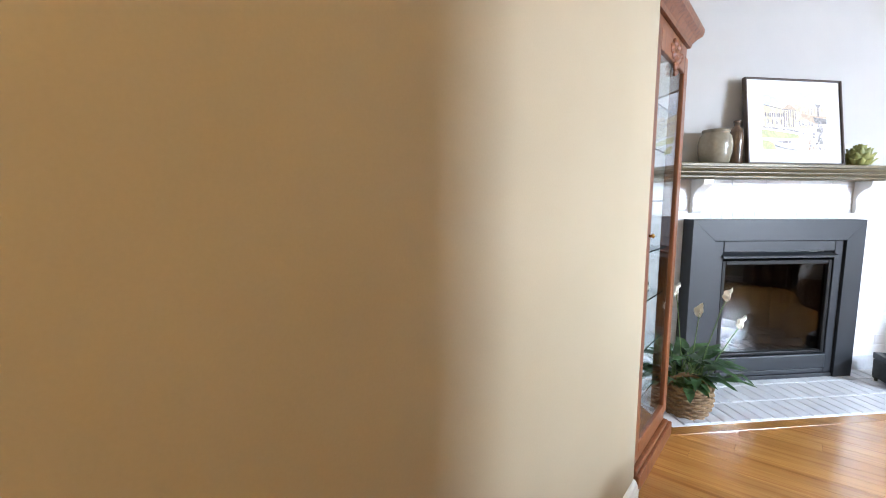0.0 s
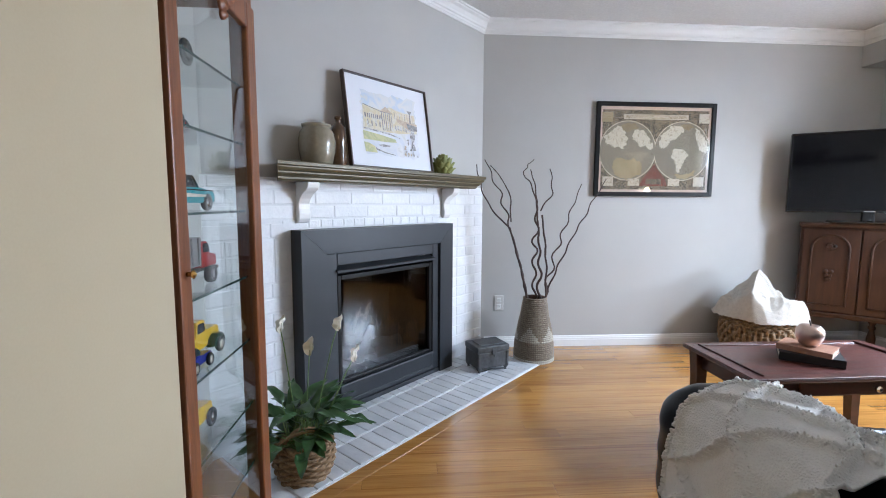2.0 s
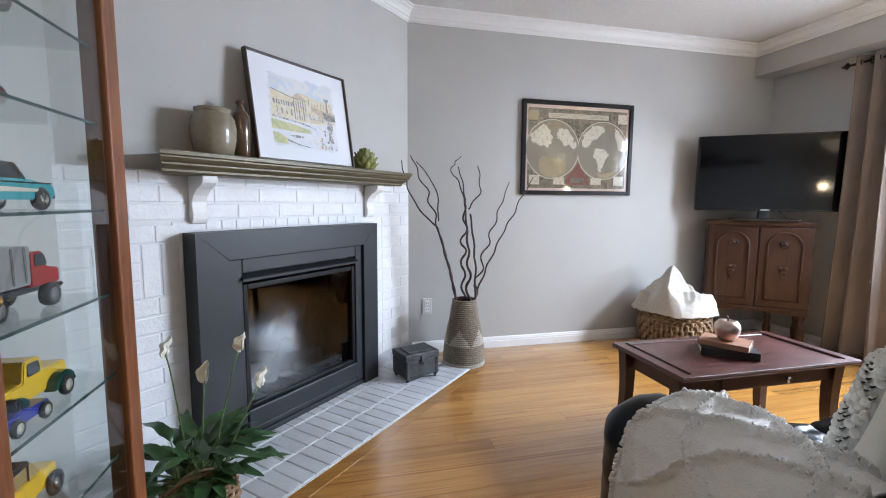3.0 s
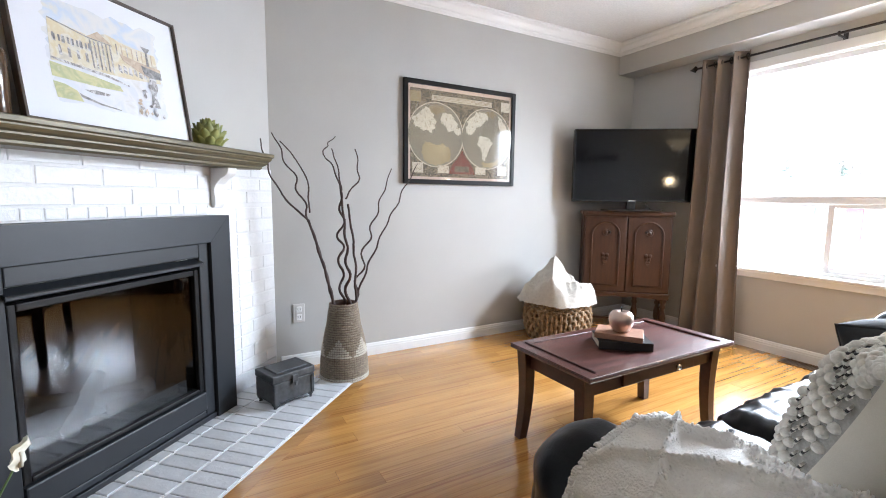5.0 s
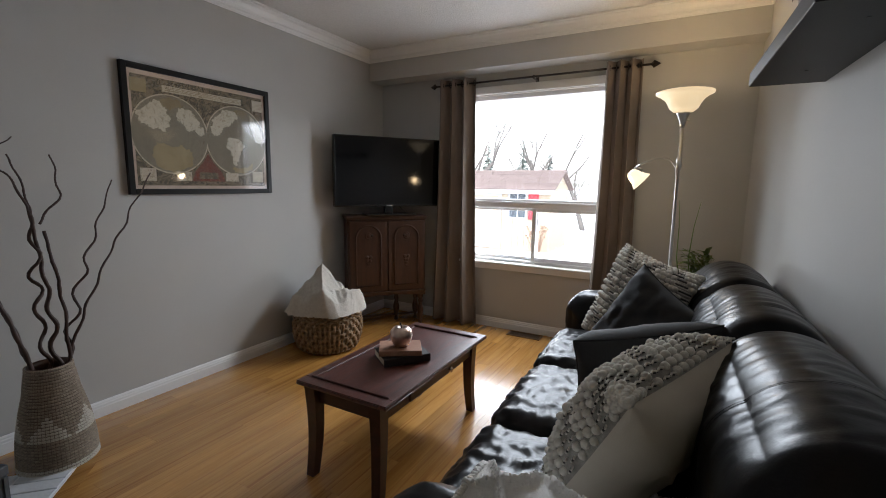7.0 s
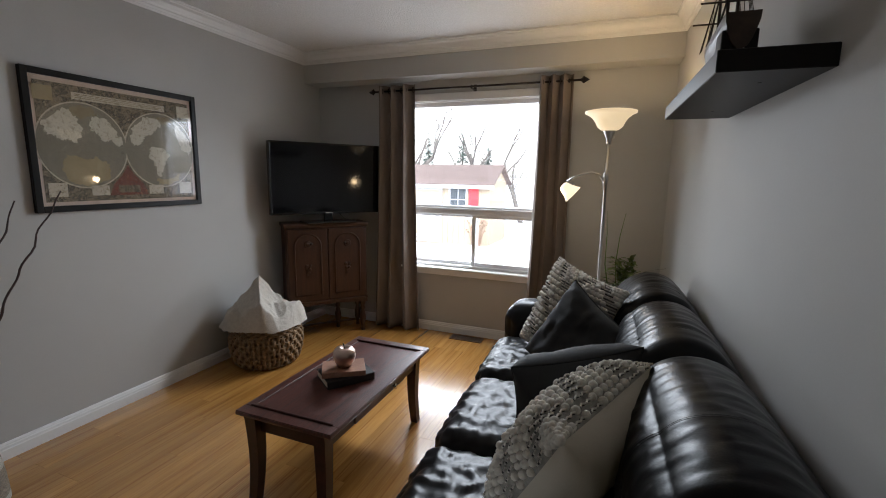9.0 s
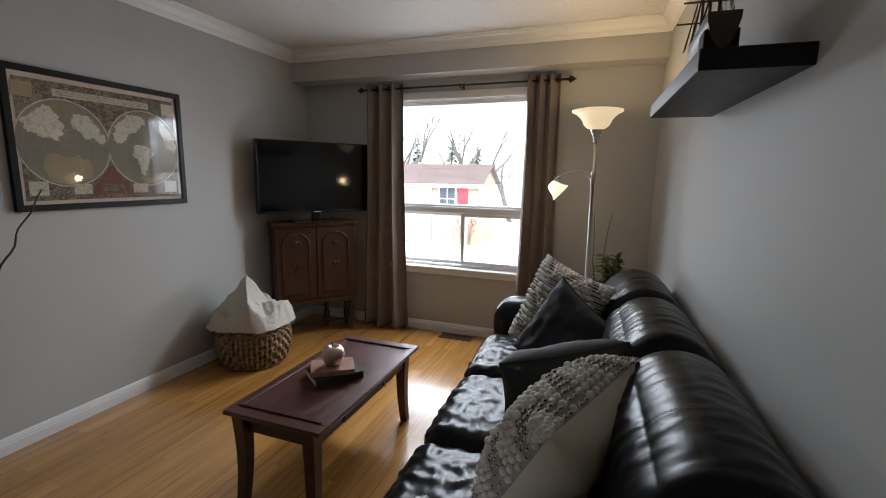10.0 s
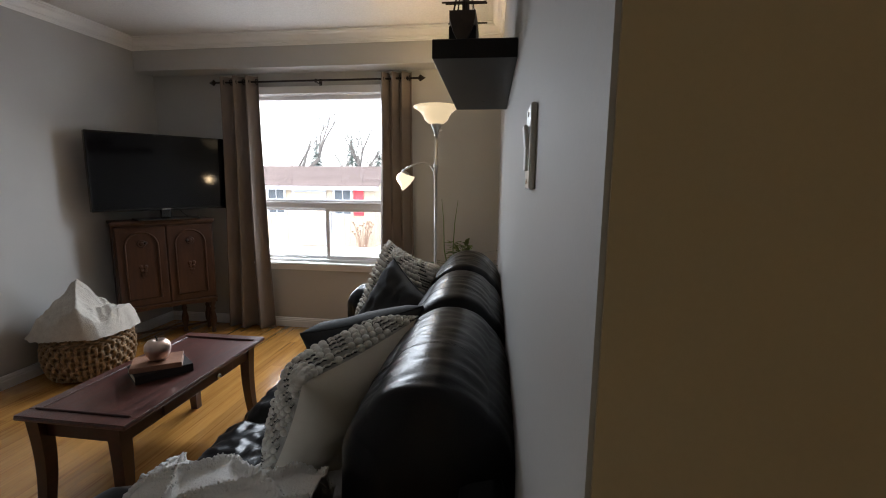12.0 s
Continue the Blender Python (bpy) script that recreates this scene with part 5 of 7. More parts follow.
SHIPWOOD = surf("dark_ship_timber", (0.025, 0.015, 0.01), (0.06, 0.035, 0.022), 20, 0.45, 0.3, 90)
ship = thing("model_ship", "dark wooden model sailing ship with rigging on the shelf", "model ship", SKEW @ pose(1.93, 1.655, 1.656))
part("stern_stand", bx(-0.16, -0.10, -0.04, 0.04, 0, 0.078, 0.004), BLACKPAINT, ship)
part("bow_stand", bx(0.06, 0.10, -0.03, 0.03, 0, 0.03, 0.003), BLACKPAINT, ship)


def hull_mesh():
    bm = bmesh.new()
    rows = []
    for k in range(17):
        s = k / 16
        x = -0.17 + 0.36 * s
        w = 0.042 * math.sin(math.pi * min(1, 0.28 + 0.72 * s)) ** 0.6 + 0.002
        sheer = 0.085 + 0.03 * (2 * s - 1) ** 2
        rows.append([bm.verts.new((x, w * math.sin(a) * (1 if abs(a) > 1.2 else 0.95), 0.028 + (sheer - 0.028) * (1 - math.cos(a)) ** 0.9)) for a in [math.pi / 2 * t / 6 for t in range(-6, 7)]])
    for p, q in zip(rows, rows[1:]):
        for i in range(12):
            bm.faces.new((p[i], p[i + 1], q[i + 1], q[i]))
    for p, q in zip(rows, rows[1:]):
        bm.faces.new((p[0], q[0], q[12], p[12]))
    bm.faces.new(rows[0]), bm.faces.new(rows[-1])
    bmesh.ops.recalc_face_normals(bm, faces=bm.faces)
    return bm


part("hull", hull_mesh(), SHIPWOOD, ship, smooth=False)
ROPE = surf("dark_rigging_thread", (0.02, 0.016, 0.012), (0.04, 0.03, 0.024), 30, 0.9, 0)
for x, h in ((-0.10, 0.36), (0.01, 0.44), (0.11, 0.38)):
    part("mast", tube([(x, 0, 0.07), (x, 0, h)], [0.005, 0.0025], 8), SHIPWOOD, ship, smooth=True)
    for f in (0.45, 0.68, 0.86):
        part("yard", tube([(x, -0.09 * (1.2 - f), h * f), (x, 0.09 * (1.2 - f), h * f)], 0.0025, 6), SHIPWOOD, ship)
    for s in (-1, 1):
        for k in range(4):
            part("shroud", tube([(x + 0.012 * k - 0.02, s * 0.04, 0.09), (x, 0, h * 0.8)], 0.0009, 4), ROPE, ship)
part("bowsprit", tube([(0.17, 0, 0.11), (0.27, 0, 0.15)], [0.005, 0.002], 8), SHIPWOOD, ship)
for a, b in (((0.26, 0, 0.145), (0.11, 0, 0.37)), ((0.11, 0, 0.37), (0.01, 0, 0.43)), ((0.01, 0, 0.43), (-0.10, 0, 0.35)), ((-0.10, 0, 0.35), (-0.17, 0, 0.115)), ((0.22, 0, 0.13), (0.01, 0, 0.40))):
    part("stay", tube([a, b], 0.0009, 4), ROPE, ship)

switch = thing("light_switch", "grey light switch plate with a white rocker", "light switch", SKEW @ pose(1.072, SOUTH, 1.333, 0, 0, 180))
part("plate", bx(-0.036, 0.036, -0.009, 0, -0.060, 0.060, 0.003), STEEL, switch)
part("rocker", join(bx(-0.017, 0.017, -0.0135, -0.008, -0.033, 0.0, 0.002), moved(bx(-0.017, 0.017, -0.0135, -0.008, 0.0005, 0.033, 0.002), pose(0, 0, 0, 6, 0, 0))), WHITE, switch, "white rocker")
for z in (-0.048, 0.048):
    part("screw", moved(lathe([(0, 0), (0.004, 0), (0.0035, 0.0015), (0, 0.0018)], 10), pose(0, -0.009, z, 90, 0, 0)), STEEL, switch)

# ---- sofa ----


def softbox(x0, x1, y0, y1, z0, z1, r, n=30, crown=(0, 0, 0), wrinkle=0.0, freq=(6, 14, 6), seed=0.0, rx=None):
    """Upholstered block: rounded, swelling by crown along each axis, with creases."""
    bm = bmesh.new()
    bmesh.ops.create_cube(bm, size=2)
    bmesh.ops.subdivide_edges(bm, edges=bm.edges[:], cuts=n, use_grid_fill=True)
    half = Vector(((x1 - x0) / 2, (y1 - y0) / 2, (z1 - z0) / 2))
    mid = Vector(((x1 + x0) / 2, (y1 + y0) / 2, (z1 + z0) / 2))
    squash = 1.0 if rx is None else r / rx
    half.x *= squash
    r = min(r, *half)
    for v in bm.verts:
        u = v.co.copy()
        p = Vector([u[k] * half[k] for k in range(3)])
        c = Vector([max(-(half[k] - r), min(half[k] - r, p[k])) for k in range(3)])
        d = p - c
        nrm = d.normalized() if d.length > 1e-6 else Vector((0, 0, 1))
        q = c + nrm * r if d.length > 1e-6 else c
        for k in range(3):
            a, b = u[(k + 1) % 3], u[(k + 2) % 3]
            q[k] += crown[k] * u[k] * (1 - a * a) * (1 - b * b)
        q.x /= squash
        if wrinkle:
            w = mid + q
            f = 1 - abs(noise.noise((w.x * freq[0] + seed, w.y * freq[1], w.z * freq[2]))) * 2
            g = noise.noise((w.x * freq[0] * 2.6, w.y * freq[1] * 2.2 + seed, w.z * freq[2] * 2.3))
            q += nrm * wrinkle * (0.7 * max(0, f) ** 3 + 0.8 * g)
        v.co = mid + q
    return bm


sofa = thing("sofa", "black leather three-seat sofa with rolled back and creased cushions", "sofa", SKEW)
part("base", softbox(1.08, 3.20, 1.60, 2.42, 0.06, 0.30, 0.04, 12), LEATHER, sofa, smooth=True)
BACKS = ((1.135, 1.829), (1.828, 2.418), (2.415, 3.005))
for i, x0 in enumerate((1.245, 1.832, 2.419)):
    part("seat_cushion", softbox(x0, x0 + 0.584, 1.78, 2.475, 0.25, 0.435, 0.075, 52, (0.004, 0.012, 0.018), 0.0095, (10, 15, 9), 3.1 * i), LEATHER, sofa, smooth=True)
    part("back_cushion", softbox(*BACKS[i], 1.506, 1.845, 0.36, 0.882, 0.165, 60, (0.003, 0.02, 0.022), 0.0036, (19, 5, 5), 7.7 * i + 1, 0.075), LEATHER, sofa, smooth=True)
for name, x0, x1 in (("arm", 1.04, 1.27), ("arm", 2.995, 3.245)):
    part(name, softbox(x0, x1, 1.60, 2.445, 0.22, 0.622, 0.113, 40, (0.004, 0.015, 0.012), 0.005, (9, 5, 8), x0), LEATHER, sofa, smooth=True)
    part("arm_panel", softbox(x0 + 0.04, x1 - 0.04, 1.62, 2.44, 0.06, 0.34, 0.035, 12), LEATHER, sofa, smooth=True)
for i, x0 in enumerate((1.245, 1.832, 2.419)):
    form = softbox(*BACKS[i], 1.506, 1.845, 0.36, 0.882, 0.165, 60, (0.003, 0.02, 0.022), 0.0036, (19, 5, 5), 7.7 * i + 1, 0.075)
    skin = BVHTree.FromBMesh(form)
    form.free()
    for k, dx in enumerate((0.0, 0.007)):
        ring = []
        for a in range(-10, 121, 4):
            d = Vector((0, math.cos(radians(a)), math.sin(radians(a))))
            hit = skin.ray_cast(Vector((x0 + 0.165 + dx + 0.01 * math.sin(a * 0.05), 1.680, 0.69)) + d * 0.5, -d)[0]
            if hit:
                ring.append(hit - d * 0.0008)
        part("stitched_seam", tube(ring, 0.0016, 5), LEATHER, sofa, smooth=True)
part("back_frame", softbox(1.08, 3.20, 1.512, 1.62, 0.07, 0.74, 0.04, 12), LEATHER, sofa, smooth=True)
for x in (1.14, 3.13):
    for y in (1.66, 2.36):
        part("foot", moved(lathe([(0, 0), (0.022, 0), (0.028, 0.066), (0, 0.066)], 14), pose(x, y, 0)), BLACKPAINT, sofa, smooth=True)

# ---- cushions ----
LINEN = surf("cream_linen", (0.54, 0.49, 0.405), (0.66, 0.61, 0.52), 5, 0.9, 0.5, 500, dist=0.001)
creased(LINEN, 3.2, (1, 1, 1), 0.006, 0.5)
VELVET = surf("black_velvet", (0.012, 0.013, 0.014), (0.022, 0.023, 0.025), 7, 0.75, 0.3, 300)
YARN = surf("ivory_wool_yarn", (0.58, 0.55, 0.49), (0.74, 0.71, 0.65), 60, 0.95, 0.8, 300, dist=0.002)
GROUNDKNIT = surf("grey_knit_ground", (0.26, 0.245, 0.22), (0.42, 0.40, 0.36), 60, 0.95, 0.6, 260)
DARKYARN = surf("charcoal_stitching", (0.05, 0.05, 0.05), (0.09, 0.09, 0.09), 60, 0.95, 0.5, 300)


def frame_of(centre, normal, up, roll=0.0):
    """Pose with the front (-y) along normal and z close to up."""
    y = -Vector(normal).normalized()
    x = y.cross(Vector(up)).normalized()
    z = x.cross(y)
    m = Matrix((x, y, z)).transposed().to_4x4()
    m.translation = centre
    return m @ pose(0, 0, 0, 0, roll, 0)


def pillow_point(u, v, size, thick, side, seed):
    pinch = 1 - 0.075 * (1 - v * v) * abs(u) ** 2
    pinch2 = 1 - 0.075 * (1 - u * u) * abs(v) ** 2
    t = thick / 2 * max(0.0, (1 - u ** 4) * (1 - v ** 4)) ** 0.5
    w = 0.014 * noise.noise((u * 2.2 + seed, v * 2.2, side * 2.0)) + 0.009 * noise.noise((u * 5 + seed, v * 3, side * 4.0)) + 0.010 * max(0, 1 - 3 * abs(noise.noise((u * 2.6 + seed, v * 2.6 - u, side * 3.0)))) ** 2
    return Vector((size / 2 * u * pinch, side * (t + w * (1 - u ** 4) * (1 - v ** 4)), size / 2 * v * pinch2))


def pillow_side(size, thick, side, seed, n=36):
    bm = bmesh.new()
    g = [[bm.verts.new(pillow_point(math.sin(math.pi / 2 * (2 * i / n - 1)), math.sin(math.pi / 2 * (2 * j / n - 1)), size, thick, side, seed)) for i in range(n + 1)] for j in range(n + 1)]
    for j in range(n):
        for i in range(n):
            q = (g[j][i], g[j][i + 1], g[j + 1][i + 1], g[j + 1][i])
            bm.faces.new(q if side < 0 else q[::-1])
    return bm


BALL = bmesh.new()
bmesh.ops.create_icosphere(BALL, subdivisions=2, radius=1)
BALL_V = [v.co.copy() for v in BALL.verts]
BALL_F = [[v.index for v in f.verts] for f in BALL.faces]
BALL.free()


def balls(spots):
    """Many small soft balls in one mesh: (centre, radius)."""
    verts, faces = [], []
    for c, r in spots:
        k = len(verts)
        verts += [c + Vector((p.x * r * 1.15, p.y * r, p.z * r)) for p in BALL_V]
        faces += [[k + i for i in f] for f in BALL_F]
    bm = bmesh.new()
    me = bpy.data.meshes.new("tmp")
    me.from_pydata([tuple(v) for v in verts], [], faces)
    bm.from_mesh(me)
    bpy.data.meshes.remove(me)
    return bm


def knit_pillow(m, size, thick, seed, label):
    p = thing("knit_pillow", label, "pillow", m, "pillows on the sofa")
    part("back_cover", pillow_side(size, thick, 1, seed), LINEN, p, "plain cream linen back", True)
    part("front_cover", pillow_side(size, thick, -1, seed), GROUNDKNIT, p, "pale grey knit ground", True)
    r = random.Random(seed)
    spots, stitches, cream = [], [], []
    rows, n = 23, 24
    for j in range(rows):
        v = math.sin(math.pi / 2 * (-0.97 + 1.94 * j / (rows - 1)))
        for i in range(n):
            u = math.sin(math.pi / 2 * (-0.97 + 1.94 * (i + 0.5 * (j % 2)) / (n - 0.5)))
            zig = abs(((u * 1.6 + 0.3) % 2) - 1)
            flat = ((v * 1.35 + zig * 0.9 + 0.25) % 1.0) > 0.66
            c = pillow_point(u, v, size, thick, -1, seed)
            if flat:
                for k in range(3):
                    o = Vector((0, -0.003, size / rows * (k - 1) * 0.34))
                    (stitches if k == 1 else cream).append(tube([c + o + Vector((-0.011, 0.001, 0)), c + o + Vector((0, -0.003, 0)), c + o + Vector((0.011, 0.001, 0))], 0.0028, 5))
            else:
                spots.append((c + Vector((0, -0.005, 0)), size * 0.0262 * r.uniform(0.85, 1.1)))
    tagged(part("bobble_knit", balls(spots), YARN, p, "rows of ivory wool bobbles", True), kind="stuff")
    tagged(part("cream_stitching", join(*cream), YARN, p), kind="stuff")
    tagged(part("dark_stitching", join(*stitches), DARKYARN, p, "charcoal zigzag stitching"), kind="stuff")
    return p


def plain_pillow(m, size, thick, seed, label):
    p = thing("velvet_pillow", label, "pillow", m, "pillows on the sofa")
    part("front_cover", pillow_side(size, thick, -1, seed), VELVET, p, "", True)
    part("back_cover", pillow_side(size, thick, 1, seed), VELVET, p, "", True)
    edge = [pillow_point(*uv, size, thick, 1, seed) for uv in [(-1 + 2 * k / 20, -1) for k in range(20)] + [(1, -1 + 2 * k / 20) for k in range(20)] + [(1 - 2 * k / 20, 1) for k in range(20)] + [(-1, 1 - 2 * k / 20) for k in range(21)]]
    part("piping", tube(edge, 0.0035, 6), VELVET, p)
    return p


knit_pillow(frame_of((1.590, 2.015, 0.640), (0.33, 0.80, 0.50), (-0.05, -0.26, 1.0), 9), 0.445, 0.24, 3, "ivory bobble-knit pillow with cream linen back leaning on the sofa")
plain_pillow(frame_of((1.905, 2.035, 0.628), (0.80, 0.42, 0.43), (-0.25, -0.15, 0.93), 11), 0.42, 0.21, 5, "black velvet pillow tucked behind the bobble-knit pillow")
plain_pillow(frame_of((2.36, 2.075, 0.650), (-0.70, 0.58, 0.36), (0.25, -0.35, 0.9), 16), 0.42, 0.13, 8, "black velvet pillow turned on its corner")
knit_pillow(frame_of((2.625, 2.125, 0.690), (-0.70, 0.60, 0.36), (0.25, -0.35, 0.9), 4), 0.47, 0.13, 11, "ivory bobble-knit pillow propped beside the far sofa arm")

# ---- throw over the arm ----
THROW = surf("white_chenille_throw", (0.80, 0.79, 0.77), (0.87, 0.86, 0.84), 30, 0.95, 0.9, 240, dist=0.004)
PATHX = [(0.998, 0.16), (1.000, 0.35), (1.003, 0.50), (1.014, 0.580), (1.048, 0.634), (1.105, 0.659), (1.165, 0.662), (1.222, 0.650), (1.268, 0.610), (1.296, 0.545), (1.315, 0.485), (1.38, 0.468), (1.47, 0.470), (1.58, 0.466)]


def along_path(s):
    d = [0.0]
    for (a, b), (c, e) in zip(PATHX, PATHX[1:]):
        d.append(d[-1] + math.hypot(c - a, e - b))
    t = s * d[-1]
    for k in range(len(PATHX) - 1):
        if t <= d[k + 1] or k == len(PATHX) - 2:
            f = (t - d[k]) / (d[k + 1] - d[k])
            (a, b), (c, e) = PATHX[k], PATHX[k + 1]
            n = Vector((-(e - b), 0, c - a)).normalized()
            return Vector((a + (c - a) * f, 0, b + (e - b) * f)), n, t


def throw_front(s):
    """The front hem: nearly even over the arm, slanting back over the seat."""
    return 2.305 + 0.03 * math.sin(9 * s) - 0.06 * max(0, 0.35 - s) - 0.42 * max(0, s - 0.62) ** 1.1


def throw_back(s):
    """The rear hem, well clear of the back cushions."""
    return 1.955 + 0.02 * math.sin(11 * s) - 0.05 * s


def throw_point(s, w):
    p, n, t = along_path(s)
    y0, y1 = throw_back(s), throw_front(s)
    y = y1 + (y0 - y1) * w
    a, b = t * 5.6, (y1 - y) * 5.6 + 0.25 * math.sin(t * 7)
    r1, r2 = abs(((a + b + 0.18 * math.sin(3 * b)) % 1) - 0.5), abs(((a - b + 0.18 * math.sin(4 * a)) % 1) - 0.5)
    ridge = min(1, 0.35 + 7 * w) * max(math.exp(-(r1 / 0.058) ** 2), math.exp(-(r2 / 0.058) ** 2))
    fuzz = noise.noise((t * 60, y * 60, 1.0)) * 0.004 + noise.noise((t * 140, y * 140, 5.0)) * 0.003
    h = 0.005 + 0.021 * ridge + fuzz * (0.15 + 1.1 * ridge) + 0.005 * noise.noise((t * 5, y * 5, 8.0))
    return Vector((p.x, y, p.z)) + n * h


throw = thing("throw_blanket", "white chenille throw with raised net pattern draped over the sofa arm", "blanket")
bm = bmesh.new()
NS, NW = 300, 170
g = [[bm.verts.new(throw_point(i / NS, j / NW)) for j in range(NW + 1)] for i in range(NS + 1)]
for i in range(NS):
    for j in range(NW):
        bm.faces.new((g[i][j], g[i + 1][j], g[i + 1][j + 1], g[i][j + 1]))
bmesh.ops.recalc_face_normals(bm, faces=bm.faces)
cloth = part("cloth", bm, THROW, throw, smooth=True)
mod = cloth.modifiers.new("thickness", "SOLIDIFY")
mod.thickness, mod.offset = 0.005, -1
rt = random.Random(5)
tufts = []
for k in range(500):
    s = rt.random()
    p, n, t = along_path(s)
    q = throw_point(s, 0.0)
    d = Vector((rt.uniform(-0.6, 0.6), 1, rt.uniform(-0.5, 0.3))).normalized()
    tufts.append(tube([q - d * 0.004, q + d * 0.007 + n * 0.002, q + d * 0.012 - n * 0.004], [0.0042, 0.0038, 0.0012], 4))
for k in range(6000):
    s, w = rt.random(), rt.random()
    p, n, t = along_path(s)
    y = throw_front(s) + (throw_back(s) - throw_front(s)) * w
    a, b = t * 5.6, (throw_front(s) - y) * 5.6 + 0.25 * math.sin(t * 7)
    if min(abs(((a + b + 0.18 * math.sin(3 * b)) % 1) - 0.5), abs(((a - b + 0.18 * math.sin(4 * a)) % 1) - 0.5)) < 0.075:
        q = throw_point(s, w)
        d = (n + Vector((rt.uniform(-0.7, 0.7), rt.uniform(-0.7, 0.7), 0))).normalized()
        tufts.append(tube([q - n * 0.003, q + d * rt.uniform(0.002, 0.005)], [0.0026, 0.0014], 4))
tagged(part("chenille_tuft", join(*tufts), THROW, throw, "soft chenille tufts", True), kind="stuff")

# ---- plants ----
LEAFMAT = surf("deep_green_leaf", (0.020, 0.055, 0.016), (0.055, 0.115, 0.035), 12, 0.32, 0.2, 60, rough2=0.45)
STEMMAT = surf("pale_green_stem", (0.10, 0.17, 0.05), (0.16, 0.24, 0.08), 15, 0.5, 0.1, 80)
PETAL = surf("creamy_white_petal", (0.72, 0.70, 0.58), (0.80, 0.79, 0.70), 12, 0.6, 0.1, 80)


def blade(length, width, droop, fold=0.25, n=9):
    """A lance-shaped leaf from the origin along +x, arching down."""
    bm = bmesh.new()
    rows = []
    for k in range(n + 1):
        s = k / n
        w = width / 2 * max(0.02, math.sin(math.pi * (0.06 + 0.94 * s) ** 0.8)) ** 0.9
        x, z = length * s * (1 - 0.18 * droop * s), -droop * length * 0.55 * s * s
        rows.append([bm.verts.new((x, t * w, z + fold * abs(t) * w * 1.2 + 0.004 * math.sin(14 * s + t))) for t in (-1, -0.5, 0, 0.5, 1)])
    for p, q in zip(rows, rows[1:]):
        for i in range(4):
            bm.faces.new((p[i], p[i + 1], q[i + 1], q[i]))
    return bm


lily = thing("peace_lily", "flowering white peace lily in a wicker basket on the hearth", "plant", pose(-0.085, 3.015, 0.004))
for strand in woven(0.085, 0.105, 0.15, 11, 20, 0.0075, 0.006, 2):
    part("basket_strand", strand, WICKER, lily, "honey wicker strand", True)
part("basket_liner", lathe([(0.0, 0.003), (0.08, 0.002), (0.108, 0.075), (0.10, 0.148), (0.095, 0.148), (0.0, 0.13)], 28), WICKER, lily, smooth=True)
part("basket_rim", join(*[tube([((0.107 + 0.005 * math.sin(12 * a + p)) * math.cos(a), (0.107 + 0.005 * math.sin(12 * a + p)) * math.sin(a), 0.152 + 0.005 * math.cos(12 * a + p)) for a in [2 * math.pi * i / 120 for i in range(121)]], 0.007, 6) for p in (0, math.pi)]), WICKER, lily, smooth=True)
for o in (-0.012, 0.012):
    part("basket_handle", tube([(0.095 * math.cos(a) * 0.98 + 0.02 + o * math.sin(3 * a), -0.06 + 0.03 * math.cos(a) + o, 0.145 + 0.075 * math.sin(a)) for a in [math.pi * k / 16 for k in range(17)]], 0.006, 6), WICKER, lily, smooth=True)
rl = random.Random(21)
for k in range(64):
    yaw = rl.uniform(0, 360)
    if 75 < yaw % 360 < 250 and rl.random() < 0.35:
        yaw += 150
    up = rl.uniform(18, 78)
    st = rl.uniform(0.06, 0.20)
    dirv = Vector((math.cos(radians(yaw)) * math.cos(radians(up)), math.sin(radians(yaw)) * math.cos(radians(up)), math.sin(radians(up))))
    base = Vector((rl.uniform(-0.05, 0.05), rl.uniform(-0.05, 0.05), 0.135))
    tip = base + dirv * st
    L, W = rl.uniform(0.10, 0.19), rl.uniform(0.032, 0.058)
    mid = base.lerp(tip, 0.5) + Vector((0, 0, 0.01))
    part("stalk", tube([base, mid, tip], [0.0035, 0.003, 0.002], 5), STEMMAT, lily)
    part("leaf", moved(blade(L, W, rl.uniform(0.5, 1.3)), Matrix.Translation(tip) @ pose(0, 0, 0, rl.uniform(-25, 25), -min(60, up) * 0.8, yaw)), LEAFMAT, lily, smooth=True)
for x, y, z, yaw in ((-0.075, -0.015, 0.612, 30), (0.035, -0.015, 0.522, 70), (0.147, -0.015, 0.618, -30), (0.205, -0.015, 0.492, 15)):
    top = Vector((x, y, z))
    part("flower_stalk", tube([(x * 0.25, 0, 0.13), (x * 0.5, y, z * 0.55), (x * 0.85, y, z - 0.06), top], [0.003, 0.0028, 0.0025, 0.002], 6), STEMMAT, lily, smooth=True)
    fl = part("spathe", moved(blade(0.068, 0.046, -0.4, 0.9), Matrix.Translation(top - Vector((0, 0, 0.022))) @ pose(0, 0, 0, 0, -62, yaw)), PETAL, lily, "creamy white flower hood", True)
    part("spadix", tube([top + Vector((0.004, -0.004, -0.012)), top + Vector((0.008, -0.006, 0.022))], 0.0045, 8), PETAL, fl, smooth=True)

POT = surf("grey_ceramic_pot", (0.30, 0.29, 0.27), (0.38, 0.37, 0.35), 8, 0.4, 0.1, 60)
spider = thing("house_plant", "leafy green house plant on a stand behind the sofa", "plant", pose(3.58, 1.86, 0))
part("stand", join(bx(-0.13, 0.13, -0.13, 0.13, 0.40, 0.42, 0.004), *[bx(a - 0.012, a + 0.012, b - 0.012, b + 0.012, 0, 0.40) for a in (-0.11, 0.11) for b in (-0.11, 0.11)]), DARKWOOD, spider)
